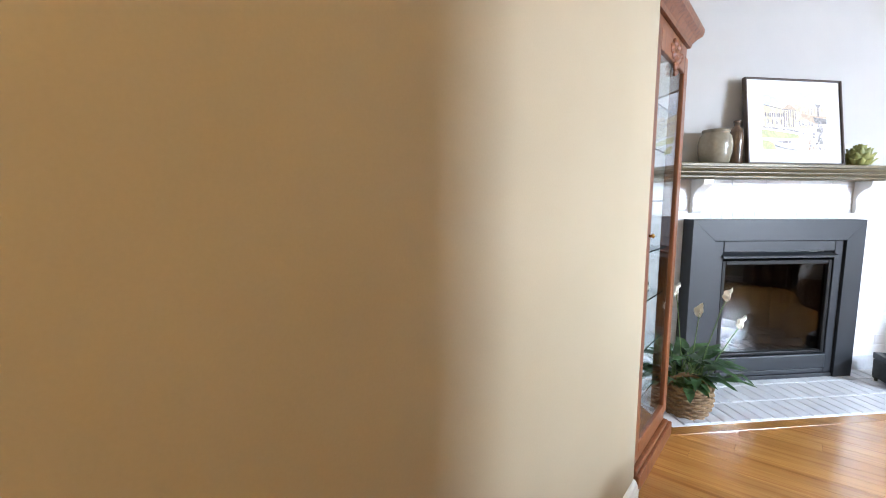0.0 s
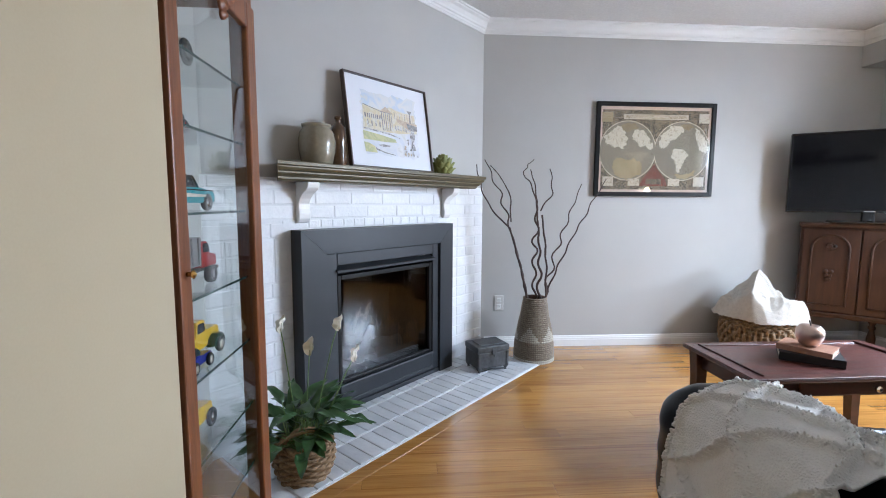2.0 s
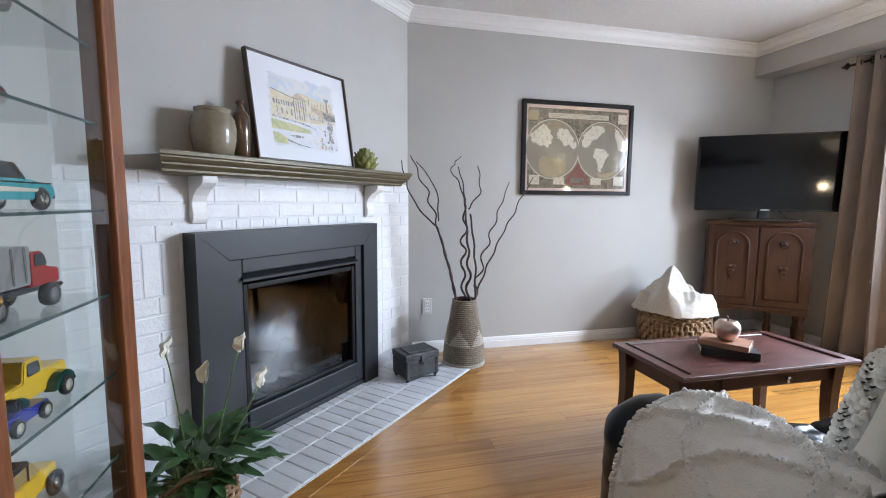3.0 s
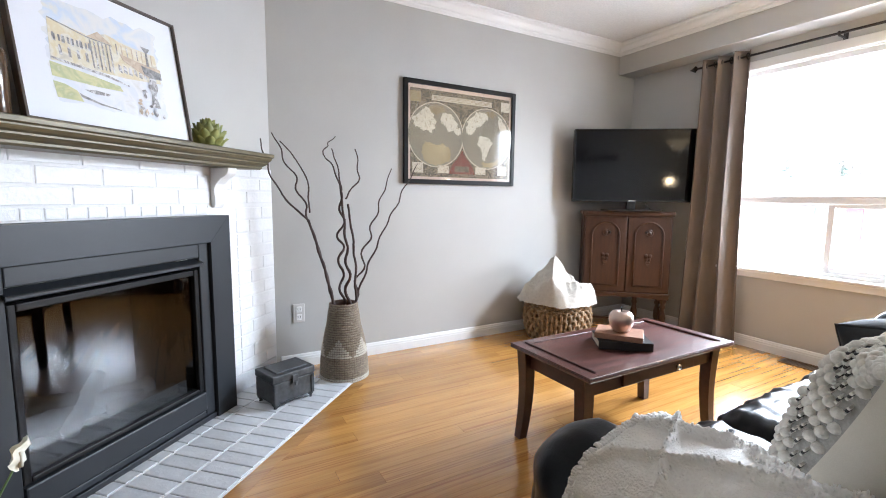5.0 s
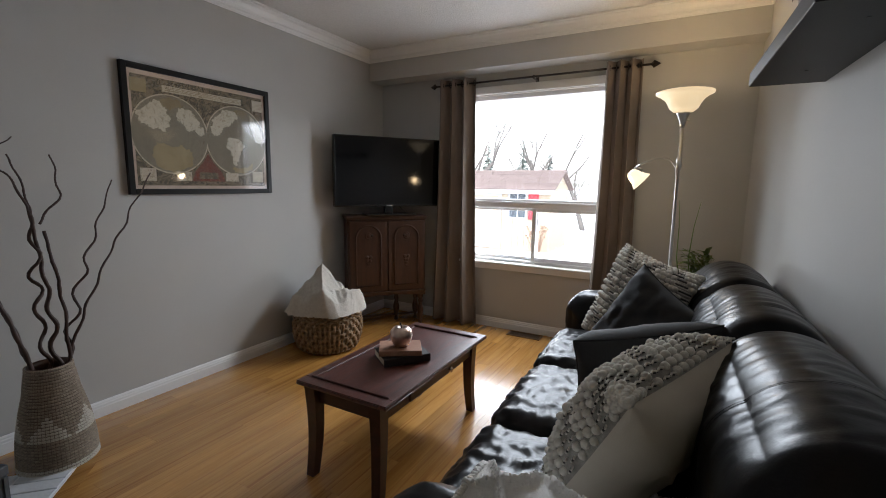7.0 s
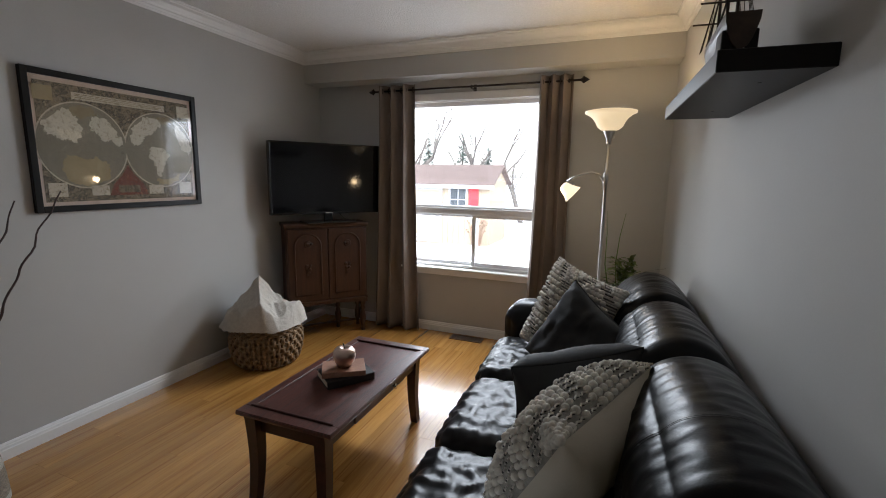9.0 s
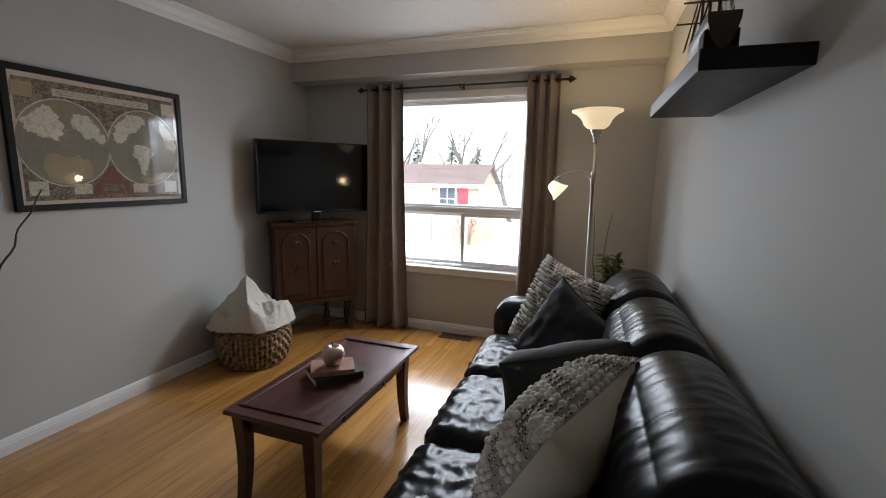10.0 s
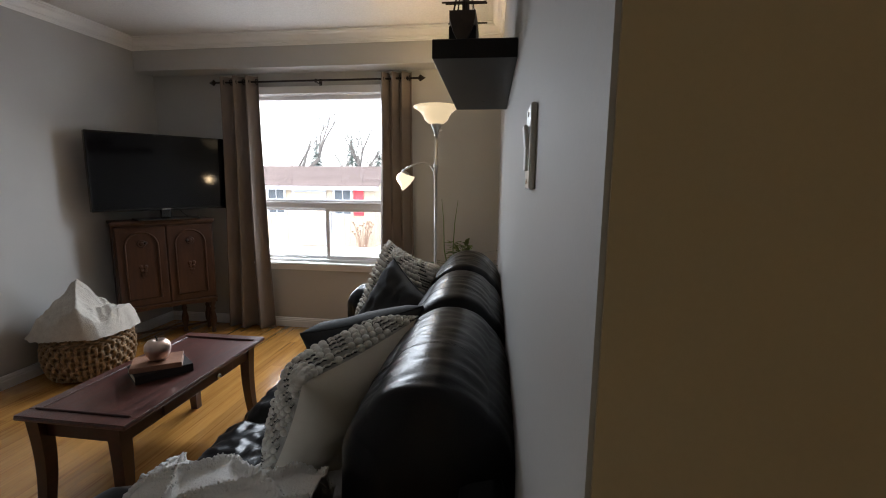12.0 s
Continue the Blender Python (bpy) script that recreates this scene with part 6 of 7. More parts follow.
part("pot", lathe([(0, 0.421), (0.085, 0.421), (0.115, 0.62), (0.120, 0.63), (0.108, 0.63), (0.10, 0.60), (0, 0.595)], 28), POT, spider, smooth=True)
SPRIG = surf("yellow_green_leaf", (0.09, 0.14, 0.03), (0.17, 0.22, 0.06), 14, 0.45, 0.1, 60)
for k in range(84):
    yaw, up = rl.uniform(0, 360), rl.uniform(25, 80)
    L = rl.uniform(0.22, 0.36)
    thin = k < 26
    part("leaf", moved(blade(L if thin else 0.4 * L, 0.012 if thin else 0.034, rl.uniform(0.8, 1.6)), Matrix.Translation((rl.uniform(-0.05, 0.05), rl.uniform(-0.05, 0.05), 0.62 + (0 if thin else rl.uniform(0, 0.20)))) @ pose(0, 0, 0, 0, -up, yaw)), LEAFMAT if thin else SPRIG, spider, smooth=True)
for pts in ([(0.0, 0.10, 0.6), (-0.02, 0.135, 0.8), (-0.05, 0.135, 1.0), (-0.09, 0.145, 1.16)], [(0.0, 0.05, 0.6), (-0.02, 0.07, 0.8), (-0.05, 0.055, 1.0), (-0.09, 0.03, 1.155)]):
    part("tall_shoot", tube(pts, [0.004, 0.004, 0.003, 0.0015], 6), STEMMAT, spider, "tall bare shoot", True)

# ---- display cabinet with toy vehicles ----
CX0, CX1, CY0, CY1 = -0.455, -0.132, 2.192, 2.690
display = thing("display_cabinet", "cherry wood glass display cabinet with carved crest, holding toys", "cabinet")
part("plinth", join(bx(CX0, CX1 + 0.04, CY0, CY1 + 0.045, 0, 0.065, 0.006), bx(CX0, CX1 + 0.03, CY0, CY1 + 0.015, 0.065, 0.085, 0.008)), CHERRY, display)
part("bottom_panel", bx(CX0, CX1 + 0.012, CY0, CY1, 0.086, 0.125, 0.003), CHERRY, display)
for x in (CX0, CX1 - 0.036):
    for y0, y1 in ((CY0, CY0 + 0.05), (CY1 - 0.05, CY1)):
        part("post", bx(x, x + 0.036, y0, y1, 0.126, 1.655, 0.003), CHERRY, display)
door = part("door", join(bx(CX1, CX1 + 0.02, CY0 + 0.002, CY0 + 0.05, 0.13, 1.655, 0.004), bx(CX1, CX1 + 0.02, CY1 - 0.062, CY1 - 0.002, 0.13, 1.655, 0.004),
     bx(CX1, CX1 + 0.02, CY0 + 0.05, CY1 - 0.062, 0.13, 0.175, 0.004), bx(CX1, CX1 + 0.02, CY0 + 0.05, CY1 - 0.062, 1.585, 1.655, 0.004)), CHERRY, display)
part("door_glass", bx(CX1 + 0.008, CX1 + 0.011, CY0 + 0.05, CY1 - 0.062, 0.175, 1.585), glass("cabinet_glass", 0.0, (0.97, 0.985, 0.98)), door)
SIDEGLASS = bpy.data.materials["cabinet_glass"]
part("side_glass", bx(CX0 + 0.036, CX1 - 0.036, CY1 - 0.030, CY1 - 0.027, 0.126, 1.655), SIDEGLASS, display)
part("side_glass", bx(CX0 + 0.036, CX1 - 0.036, CY0 + 0.027, CY0 + 0.030, 0.126, 1.655), SIDEGLASS, display)
part("back_panel", bx(CX0 + 0.004, CX0 + 0.012, CY0 + 0.05, CY1 - 0.05, 0.126, 1.655), surf("pale_grey_backing", (0.60, 0.62, 0.62), (0.66, 0.68, 0.68), 5, 0.3, 0.02, 100), display, "pale grey back panel")
part("head", bx(CX0, CX1 + 0.012, CY0, CY1, 1.657, 1.700, 0.003), CHERRY, display)
CRP = [(0, 1.701), (0.012, 1.701), (0.016, 1.717), (0.030, 1.735), (0.048, 1.751), (0.052, 1.767), (0.052, 1.779), (0, 1.779)]
part("crown", join(moulding([(CX0, CY0), (CX1 + 0.012, CY0), (CX1 + 0.012, CY1), (CX0, CY1)], [(-o, z) for o, z in CRP]), bx(CX0, CX1 + 0.012, CY0, CY1, 1.701, 1.775)), CHERRY, display)
for y, z, r in ((2.46, 1.555, 0.030), (2.44, 1.590, 0.022), (2.49, 1.588, 0.022), (2.50, 1.545, 0.020), (2.42, 1.548, 0.020), (2.46, 1.515, 0.020), (2.53, 1.565, 0.018), (2.39, 1.565, 0.018), (2.46, 1.492, 0.013)):
    part("carving", moved(lathe([(r, -0.004), (r * 0.92, 0.004), (r * 0.7, 0.002), (r * 0.55, 0.011), (r * 0.3, 0.008), (0, 0.014)], 9), pose(CX1 + 0.020, y, z + 0.06, 0, 90, 0)), CHERRY, display, "carved scroll", True)
part("door_knob", moved(lathe([(0, 0), (0.005, 0), (0.005, 0.008), (0.010, 0.014), (0, 0.02)], 12), pose(CX1 + 0.02, CY0 + 0.03, 0.95, 0, 90, 0)), surf("brass", (0.6, 0.42, 0.16), (0.7, 0.5, 0.2), 6, 0.25, 0, metal=1.0), door, smooth=True)
SHELVES = (1.430, 1.266, 1.074, 0.880, 0.688, 0.490, 0.300)
SHELFGLASS = surf("shelf_glass_edge", (0.03, 0.06, 0.055), (0.04, 0.08, 0.07), 5, 0.1, 0)
for z in SHELVES:
    s = part("glass_shelf", bx(CX0 + 0.02, CX1 - 0.012, CY0 + 0.034, CY1 - 0.034, z - 0.006, z), SIDEGLASS, display)
    part("shelf_edge", bx(CX1 - 0.012, CX1 - 0.0105, CY0 + 0.034, CY1 - 0.034, z - 0.006, z), SHELFGLASS, s, "dark green ground glass edge")
for y in (CY0 + 0.07, CY1 - 0.07):
    part("shelf_track", bx(CX0 + 0.012, CX0 + 0.018, y - 0.006, y + 0.006, 0.13, 1.59), NICKEL, display)

CHROME = surf("toy_chrome", (0.6, 0.6, 0.6), (0.72, 0.72, 0.72), 6, 0.15, 0, metal=1.0)
RUBBER = surf("toy_tyre", (0.015, 0.015, 0.015), (0.025, 0.025, 0.025), 10, 0.7, 0.1, 100)
TOYGLASS = surf("toy_window", (0.03, 0.04, 0.05), (0.04, 0.05, 0.06), 5, 0.08, 0)


def paint(name, c):
    return surf(name, c, tuple(min(1, k * 1.15) for k in c), 6, 0.18, 0, coat=0.6)


def wheel(parent, x, z, y, r, w=0.012, rim=CHROME):
    t = part("tyre", moved(lathe([(r * 0.6, -w / 2), (r * 0.9, -w / 2), (r, -w / 4), (r, w / 4), (r * 0.9, w / 2), (r * 0.6, w / 2)], 20, True), pose(y, x, z, 0, 90, 0)), RUBBER, parent, smooth=True)
    part("rim", moved(lathe([(0, -w / 2), (r * 0.62, -w / 2), (r * 0.5, -w / 4), (r * 0.5, w / 4), (r * 0.62, w / 2), (0, w / 2)], 16), pose(y, x, z, 0, 90, 0)), rim, t, smooth=True)


def side(outline, y0, y1, mat, name, toy, label=""):
    """Body piece from a side outline of (along, up), spanning the width y0..y1."""
    bm = prism(outline, y1 - y0)
    bmesh.ops.bevel(bm, geom=bm.edges[:], offset=0.0022, segments=2, affect="EDGES")
    moved(bm, Matrix(((0, 1, 0, y0), (1, 0, 0, 0), (0, 0, 1, 0), (0, 0, 0, 1))))
    bmesh.ops.recalc_face_normals(bm, faces=bm.faces)
    return part(name, bm, mat, toy, label)


def toy(name, label, y, z, x=-0.235, rz=0):
    return thing(name, label, "toy", pose(x, y + 0.045, z + 0.0005, 0, 0, rz) @ Matrix.Scale(1.14, 4), "toy vehicles in the display cabinet")


TEAL, YELLOW, GREEN, RED, BLUE, CREAM, GREYP = paint("teal_paint", (0.05, 0.32, 0.36)), paint("yellow_paint", (0.75, 0.48, 0.02)), paint("dark_green_paint", (0.01, 0.07, 0.05)), paint("red_paint", (0.35, 0.02, 0.02)), paint("blue_paint", (0.03, 0.04, 0.30)), paint("cream_paint", (0.65, 0.60, 0.50)), paint("grey_paint", (0.22, 0.21, 0.21))
c = toy("toy_convertible", "teal toy convertible with white side flash and chrome wheels", 2.40, 1.074)
side([(-0.10, 0.018), (0.095, 0.018), (0.105, 0.03), (0.10, 0.044), (0.04, 0.052), (-0.09, 0.052), (-0.105, 0.04)], -0.036, 0.036, TEAL, "body", c)
side([(-0.06, 0.052), (0.03, 0.052), (0.005, 0.078), (-0.045, 0.080)], -0.030, 0.030, RUBBER, "soft_top", c, "black soft top")
side([(-0.08, 0.030), (0.06, 0.032), (0.08, 0.036), (-0.08, 0.040)], 0.0355, 0.0375, CREAM, "side_flash", c, "cream side flash")
for a in (-0.065, 0.065):
    for s in (-1, 1):
        wheel(c, a, 0.020, s * 0.033, 0.020)
part("bumper", bx(-0.034, 0.034, 0.102, 0.108, 0.020, 0.028, 0.002), CHROME, c)
for a in (-0.024, 0.024):
    part("headlamp", moved(lathe([(0, 0), (0.006, 0), (0.007, 0.003), (0, 0.005)], 10), pose(a, 0.102, 0.038, -90, 0, 0)), CHROME, c, "round chrome headlamp", True)
side([(0.034, 0.052), (0.040, 0.052), (0.012, 0.079), (0.007, 0.078)], -0.031, 0.031, CHROME, "windscreen_frame", c, "chrome windscreen frame")
side([(-0.090, 0.0455), (0.090, 0.0455), (0.090, 0.0475), (-0.090, 0.0475)], 0.0358, 0.0375, CHROME, "trim_strip", c)
side([(-0.05, 0.056), (0.012, 0.056), (0.0, 0.072), (-0.042, 0.073)], 0.0295, 0.0312, TOYGLASS, "side_window", c)
c = toy("toy_dump_truck", "red and grey toy dump truck", 2.39, 0.880)
side([(-0.115, 0.03), (0.11, 0.03), (0.11, 0.04), (-0.115, 0.04)], -0.025, 0.025, RUBBER, "chassis", c)
side([(0.03, 0.04), (0.108, 0.04), (0.108, 0.065), (0.075, 0.072), (0.065, 0.1), (0.03, 0.1)], -0.034, 0.034, RED, "cab", c, "red cab")
side([(0.072, 0.075), (0.064, 0.096), (0.040, 0.096), (0.040, 0.075)], 0.0335, 0.0355, TOYGLASS, "cab_window", c)
side([(0.106, 0.042), (0.111, 0.042), (0.111, 0.064), (0.106, 0.064)], -0.022, 0.022, CHROME, "grille", c, "chrome grille")
side([(0.104, 0.030), (0.116, 0.030), (0.116, 0.038), (0.104, 0.038)], -0.036, 0.036, CHROME, "bumper", c)
for k in range(5):
    side([(-0.115 + k * 0.03, 0.052), (-0.110 + k * 0.03, 0.052), (-0.112 + k * 0.03, 0.112), (-0.117 + k * 0.03, 0.112)], 0.0395, 0.0425, GREYP, "bed_rib", c)
side([(-0.12, 0.048), (0.02, 0.048), (0.022, 0.112), (-0.128, 0.118)], -0.04, 0.04, GREYP, "dump_bed", c, "grey tipping bed")
for a in (-0.095, -0.06, 0.075):
    for s in (-1, 1):
        wheel(c, a, 0.021, s * 0.034, 0.021, 0.016, GREYP)
c = toy("toy_pickup", "yellow toy pickup truck with dark green fenders", 2.41, 0.688)
side([(-0.10, 0.022), (0.09, 0.022), (0.098, 0.035), (0.092, 0.058), (0.03, 0.060), (0.022, 0.088), (-0.018, 0.090), (-0.024, 0.056), (-0.10, 0.056)], -0.030, 0.030, YELLOW, "body", c)
side([(0.020, 0.062), (0.015, 0.083), (-0.012, 0.084), (-0.014, 0.062)], 0.0295, 0.0312, TOYGLASS, "cab_window", c)
for a in (-0.065, 0.062):
    for s in (-1, 1):
        side([(a - 0.034, 0.018), (a - 0.026, 0.036), (a - 0.01, 0.045), (a + 0.01, 0.045), (a + 0.026, 0.036), (a + 0.034, 0.018)], s * 0.036 - 0.010, s * 0.036 + 0.010, GREEN, "fender", c, "dark green fender")
        wheel(c, a, 0.018, s * 0.045, 0.018, 0.010, CREAM)
side([(0.093, 0.026), (0.104, 0.026), (0.104, 0.032), (0.093, 0.032)], -0.034, 0.034, CHROME, "bumper", c)
c = toy("toy_roadster", "small blue toy roadster with pale wheels", 2.33, 0.688, -0.185)
side([(-0.05, 0.012), (0.05, 0.012), (0.052, 0.028), (0.01, 0.030), (-0.01, 0.036), (-0.05, 0.030)], -0.018, 0.018, BLUE, "body", c)
side([(-0.02, 0.034), (0.0, 0.034), (-0.008, 0.052), (-0.02, 0.052)], -0.016, 0.016, TOYGLASS, "windscreen", c)
for a in (-0.032, 0.034):
    for s in (-1, 1):
        wheel(c, a, 0.014, s * 0.021, 0.014, 0.007, CREAM)
c = toy("toy_touring_car", "yellow vintage toy touring car with dark hood and spoked wheels", 2.37, 0.490)
side([(-0.09, 0.022), (0.085, 0.022), (0.085, 0.055), (0.02, 0.062), (-0.09, 0.058)], -0.026, 0.026, YELLOW, "body", c)
side([(-0.08, 0.088), (0.015, 0.088), (0.01, 0.098), (-0.08, 0.1)], -0.028, 0.028, RUBBER, "folding_hood", c, "dark folding hood")
for a in (-0.075, 0.012):
    for s in (-1, 1):
        part("hood_post", tube([(s * 0.024, a, 0.055), (s * 0.024, a, 0.09)], 0.0018, 5), CHROME, c)
for a in (-0.065, 0.066):
    for s in (-1, 1):
        wheel(c, a, 0.022, s * 0.032, 0.022, 0.008)
c = toy("toy_tractor", "small black and red toy tractor with pale wheels", 2.37, 1.266)
side([(-0.05, 0.02), (0.05, 0.02), (0.05, 0.042), (-0.015, 0.045), (-0.05, 0.035)], -0.014, 0.014, RUBBER, "body", c)
part("smokestack", tube([(0, 0.03, 0.04), (0, 0.03, 0.066)], 0.004, 8), RUBBER, c)
for s in (-1, 1):
    wheel(c, -0.028, 0.026, s * 0.022, 0.026, 0.012, RED)
    wheel(c, 0.038, 0.015, s * 0.018, 0.015, 0.008, RED)
c = toy("toy_carriage", "pale vintage toy carriage with large spoked wheels", 2.36, 1.430)
side([(-0.07, 0.035), (0.07, 0.035), (0.06, 0.06), (-0.02, 0.062), (-0.07, 0.09)], -0.02, 0.02, CREAM, "body", c)
for a in (-0.045, 0.05):
    for s in (-1, 1):
        wheel(c, a, 0.028, s * 0.028, 0.028, 0.006, GREYP)

# ---- outside: snow, shed, fence, trees ----
GZ = -1.0


def snowfield():
    bm = bmesh.new()
    xs = [EAST + 0.14 + 0.6 * k for k in range(45)] + [40, 60, 100, 200, 500, 1200]
    ys = [-1200, -400, -150, -60, -30] + [-15 + 1.0 * k for k in range(50)] + [50, 80, 160, 400, 1200]
    g = [[bm.verts.new((x, y, GZ + (0.16 * noise.noise((x * 0.25, y * 0.25, 0)) + 0.05 * noise.noise((x, y, 3.0)) if x < 60 else 0) + (0.18 * math.exp(-((x - 13.7) / 0.7) ** 2) if 5.6 < y < 12 else 0))) for y in ys] for x in xs]
    for i in range(len(xs) - 1):
        for j in range(len(ys) - 1):
            bm.faces.new((g[i][j], g[i + 1][j], g[i + 1][j + 1], g[i][j + 1]))
    return bm


tagged(part("ground", snowfield(), SNOW, None, "", True), "snow covered back garden lawn", "ground", kind="structure")
# ground under and behind the house, so that the sheet goes on all round
tagged(part("ground_west", bx(-1200, EAST + 0.14, -1200, 1200, GZ - 0.5, GZ), SNOW), "snow covered ground around the house", "ground", kind="structure")
structure("house_wall", bx(EAST + 0.01, EAST + 0.139, SOUTH - 0.12, NORTH + 0.12, GZ, -0.1), BRICK, "house foundation wall below the floor", "wall")

SIDING = surf("tan_shed_boards", (0.27, 0.225, 0.165), (0.34, 0.285, 0.215), 3, 0.8, 0.3, 40, stretch=(6, 6, 0.5))
SHINGLE = surf("brown_asphalt_shingle", (0.10, 0.075, 0.070), (0.17, 0.13, 0.12), 14, 0.9, 0.5, 60, rand=0.08)
SHEDTRIM = surf("grey_shed_trim", (0.30, 0.31, 0.33), (0.38, 0.39, 0.41), 8, 0.7, 0.2, 60)
SHUTTER = surf("red_shutter_paint", (0.42, 0.02, 0.03), (0.50, 0.03, 0.04), 8, 0.6, 0.1, 60)
DARKPANE = surf("dark_shed_pane", (0.03, 0.04, 0.05), (0.05, 0.06, 0.07), 4, 0.1, 0)
shed = thing("garden_shed", "tan wooden garden shed with brown shingles and red shutters", "shed", pose(15.0, 5.82, GZ))
SL = 5.6
EH, RH, SDp = 2.16, 2.72, 2.3
part("wall", join(bx(0, SDp, 0.15, SL, -0.2, EH), moved(prism([(0, EH), (SDp, EH), (SDp / 2, RH)], 0.08), pose(0, 0.15, 0)), moved(prism([(0, EH), (SDp, EH), (SDp / 2, RH)], 0.08), pose(0, SL - 0.08, 0))), SIDING, shed)
for k in range(26):
    part("batten", bx(-0.012, 0.0, 0.20 + k * 0.207, 0.225 + k * 0.207, 0, EH - 0.05), SIDING, shed)
pitch = math.atan2(RH - EH, SDp / 2)
rl_ = math.hypot(SDp / 2 + 0.18, (RH - EH) * (SDp / 2 + 0.18) / (SDp / 2))
for side_k, mm in ((0, Matrix.Translation((-0.18, 0, EH - 0.18 * math.tan(pitch))) @ Matrix.Rotation(-pitch, 4, "Y")), (1, Matrix.Translation((SDp + 0.18, 0, EH - 0.18 * math.tan(pitch))) @ Matrix.Rotation(math.pi + pitch, 4, "Y"))):
    zz = 1 if side_k == 0 else -1
    roof = part("roof", moved(bx(0, rl_, -0.03, SL + 0.22, min(0, zz * 0.05), max(0, zz * 0.05)), mm), SHINGLE, shed)
    if side_k == 0:
        rs = random.Random(3)
        for r in range(8):
            y = -0.03
            while y < SL + 0.2:
                w = rs.uniform(0.45, 0.8)
                part("shingle", moved(bx(r * rl_ / 8, (r + 1) * rl_ / 8 + 0.03, y, min(SL + 0.22, y + w) - 0.012, 0.05, 0.064 - 0.0), mm), SHINGLE, roof)
                y += w
part("fascia", bx(-0.20, -0.17, -0.03, SL + 0.22, EH - 0.20, EH - 0.07), SHEDTRIM, shed)
for y in (0.15, SL - 0.09):
    part("corner_board", bx(-0.03, 0.0, y, y + 0.09, 0, EH - 0.06), SIDING, shed)
for y0 in (0.99, 3.40):
    wnd = part("shed_window", join(bx(-0.05, -0.001, y0 - 0.07, y0, 1.10, 2.06), bx(-0.05, -0.001, y0 + 0.56, y0 + 0.63, 1.10, 2.06), bx(-0.05, -0.001, y0, y0 + 0.56, 2.0, 2.06), bx(-0.05, -0.001, y0, y0 + 0.56, 1.10, 1.16), bx(-0.045, -0.01, y0 + 0.265, y0 + 0.295, 1.16, 2.0), bx(-0.045, -0.01, y0, y0 + 0.56, 1.565, 1.595)), SHEDTRIM, shed)
    for a in (0, 1):
        for b in (0, 1):
            part("pane", bx(-0.02, -0.004, y0 + a * 0.295, y0 + 0.265 + a * 0.295, 1.16 + b * 0.435, 1.565 + b * 0.435), DARKPANE, wnd)
for y0 in (0.54, 4.1):
    sh = part("shutter", bx(-0.04, -0.001, y0, y0 + 0.34, 1.10, 2.02), SHUTTER, shed, "bright red shutter")
    for k in range(3):
        part("shutter_batten", bx(-0.055, -0.04, y0, y0 + 0.34, 1.18 + k * 0.36, 1.25 + k * 0.36), SHUTTER, sh)
dr = part("shed_door", bx(-0.03, -0.001, 1.85, 3.1, 0.05, 2.0), SIDING, shed)
part("door_brace", join(bx(-0.05, -0.03, 1.85, 1.95, 0.05, 2.0), bx(-0.05, -0.03, 3.0, 3.1, 0.05, 2.0), bx(-0.05, -0.03, 1.95, 3.0, 1.88, 2.0), bx(-0.05, -0.03, 1.95, 3.0, 0.98, 1.08), bx(-0.05, -0.03, 1.95, 3.0, 0.05, 0.15)), SHEDTRIM, dr)
part("diagonal_brace", moved(bx(-0.05, -0.031, -0.05, 0.05, -0.66, 0.66), pose(0, 2.475, 0.56, 48, 0, 0)), SHEDTRIM, dr)

BARK = surf("grey_winter_bark", (0.06, 0.054, 0.05), (0.12, 0.11, 0.10), 10, 0.9, 0.5, 30)
FIR = surf("dusted_fir_needles", (0.05, 0.075, 0.065), (0.11, 0.14, 0.13), 8, 0.9, 0.3, 30)


def bare_tree(x, y, h, seed, lean_y=0.0, label="bare winter tree beyond the shed"):
    r = random.Random(seed)
    t = thing("bare_tree", label, "tree", pose(x, y, GZ), "bare trees in the garden")
    twigs = []

    def grow(p, d, length, rad, depth):
        pts, rr = [p], [rad]
        n = 6
        for k in range(n):
            d = (d + Vector((r.uniform(-0.16, 0.16), r.uniform(-0.16, 0.16), r.uniform(-0.05, 0.10)))).normalized()
            p = p + d * length / n
            pts.append(p), rr.append(rad * (1 - 0.5 * (k + 1) / n))
        bm = tube(pts, rr, 6 if depth < 2 else 4)
        if depth == 0:
            part("trunk", bm, BARK, t, smooth=True)
        elif depth == 1:
            part("limb", bm, BARK, t, smooth=True)
        else:
            twigs.append(bm)
        if depth < 4:
            for _ in range(r.randint(3, 4) if depth else 5):
                k = r.randint(2, n)
                a = Vector((r.uniform(-1, 1), r.uniform(-1, 1), r.uniform(0.0, 0.8))).normalized()
                grow(pts[k], (d * 0.7 + a * 0.75).normalized(), length * r.uniform(0.45, 0.7), rr[k] * 0.62, depth + 1)

    grow(Vector((0, 0, -0.1)), Vector((0, lean_y, 1)).normalized(), h * 0.45, h * 0.019, 0)
    tagged(part("fine_twiggery", join(*twigs), BARK, t, "fine bare twigs"), kind="stuff")
    return t


bare_tree(24, 9.0, 8.5, 2)
bare_tree(24, 6.7, 7.5, 5, 0.25)
bare_tree(22, 13.5, 9.5, 9, -0.3)


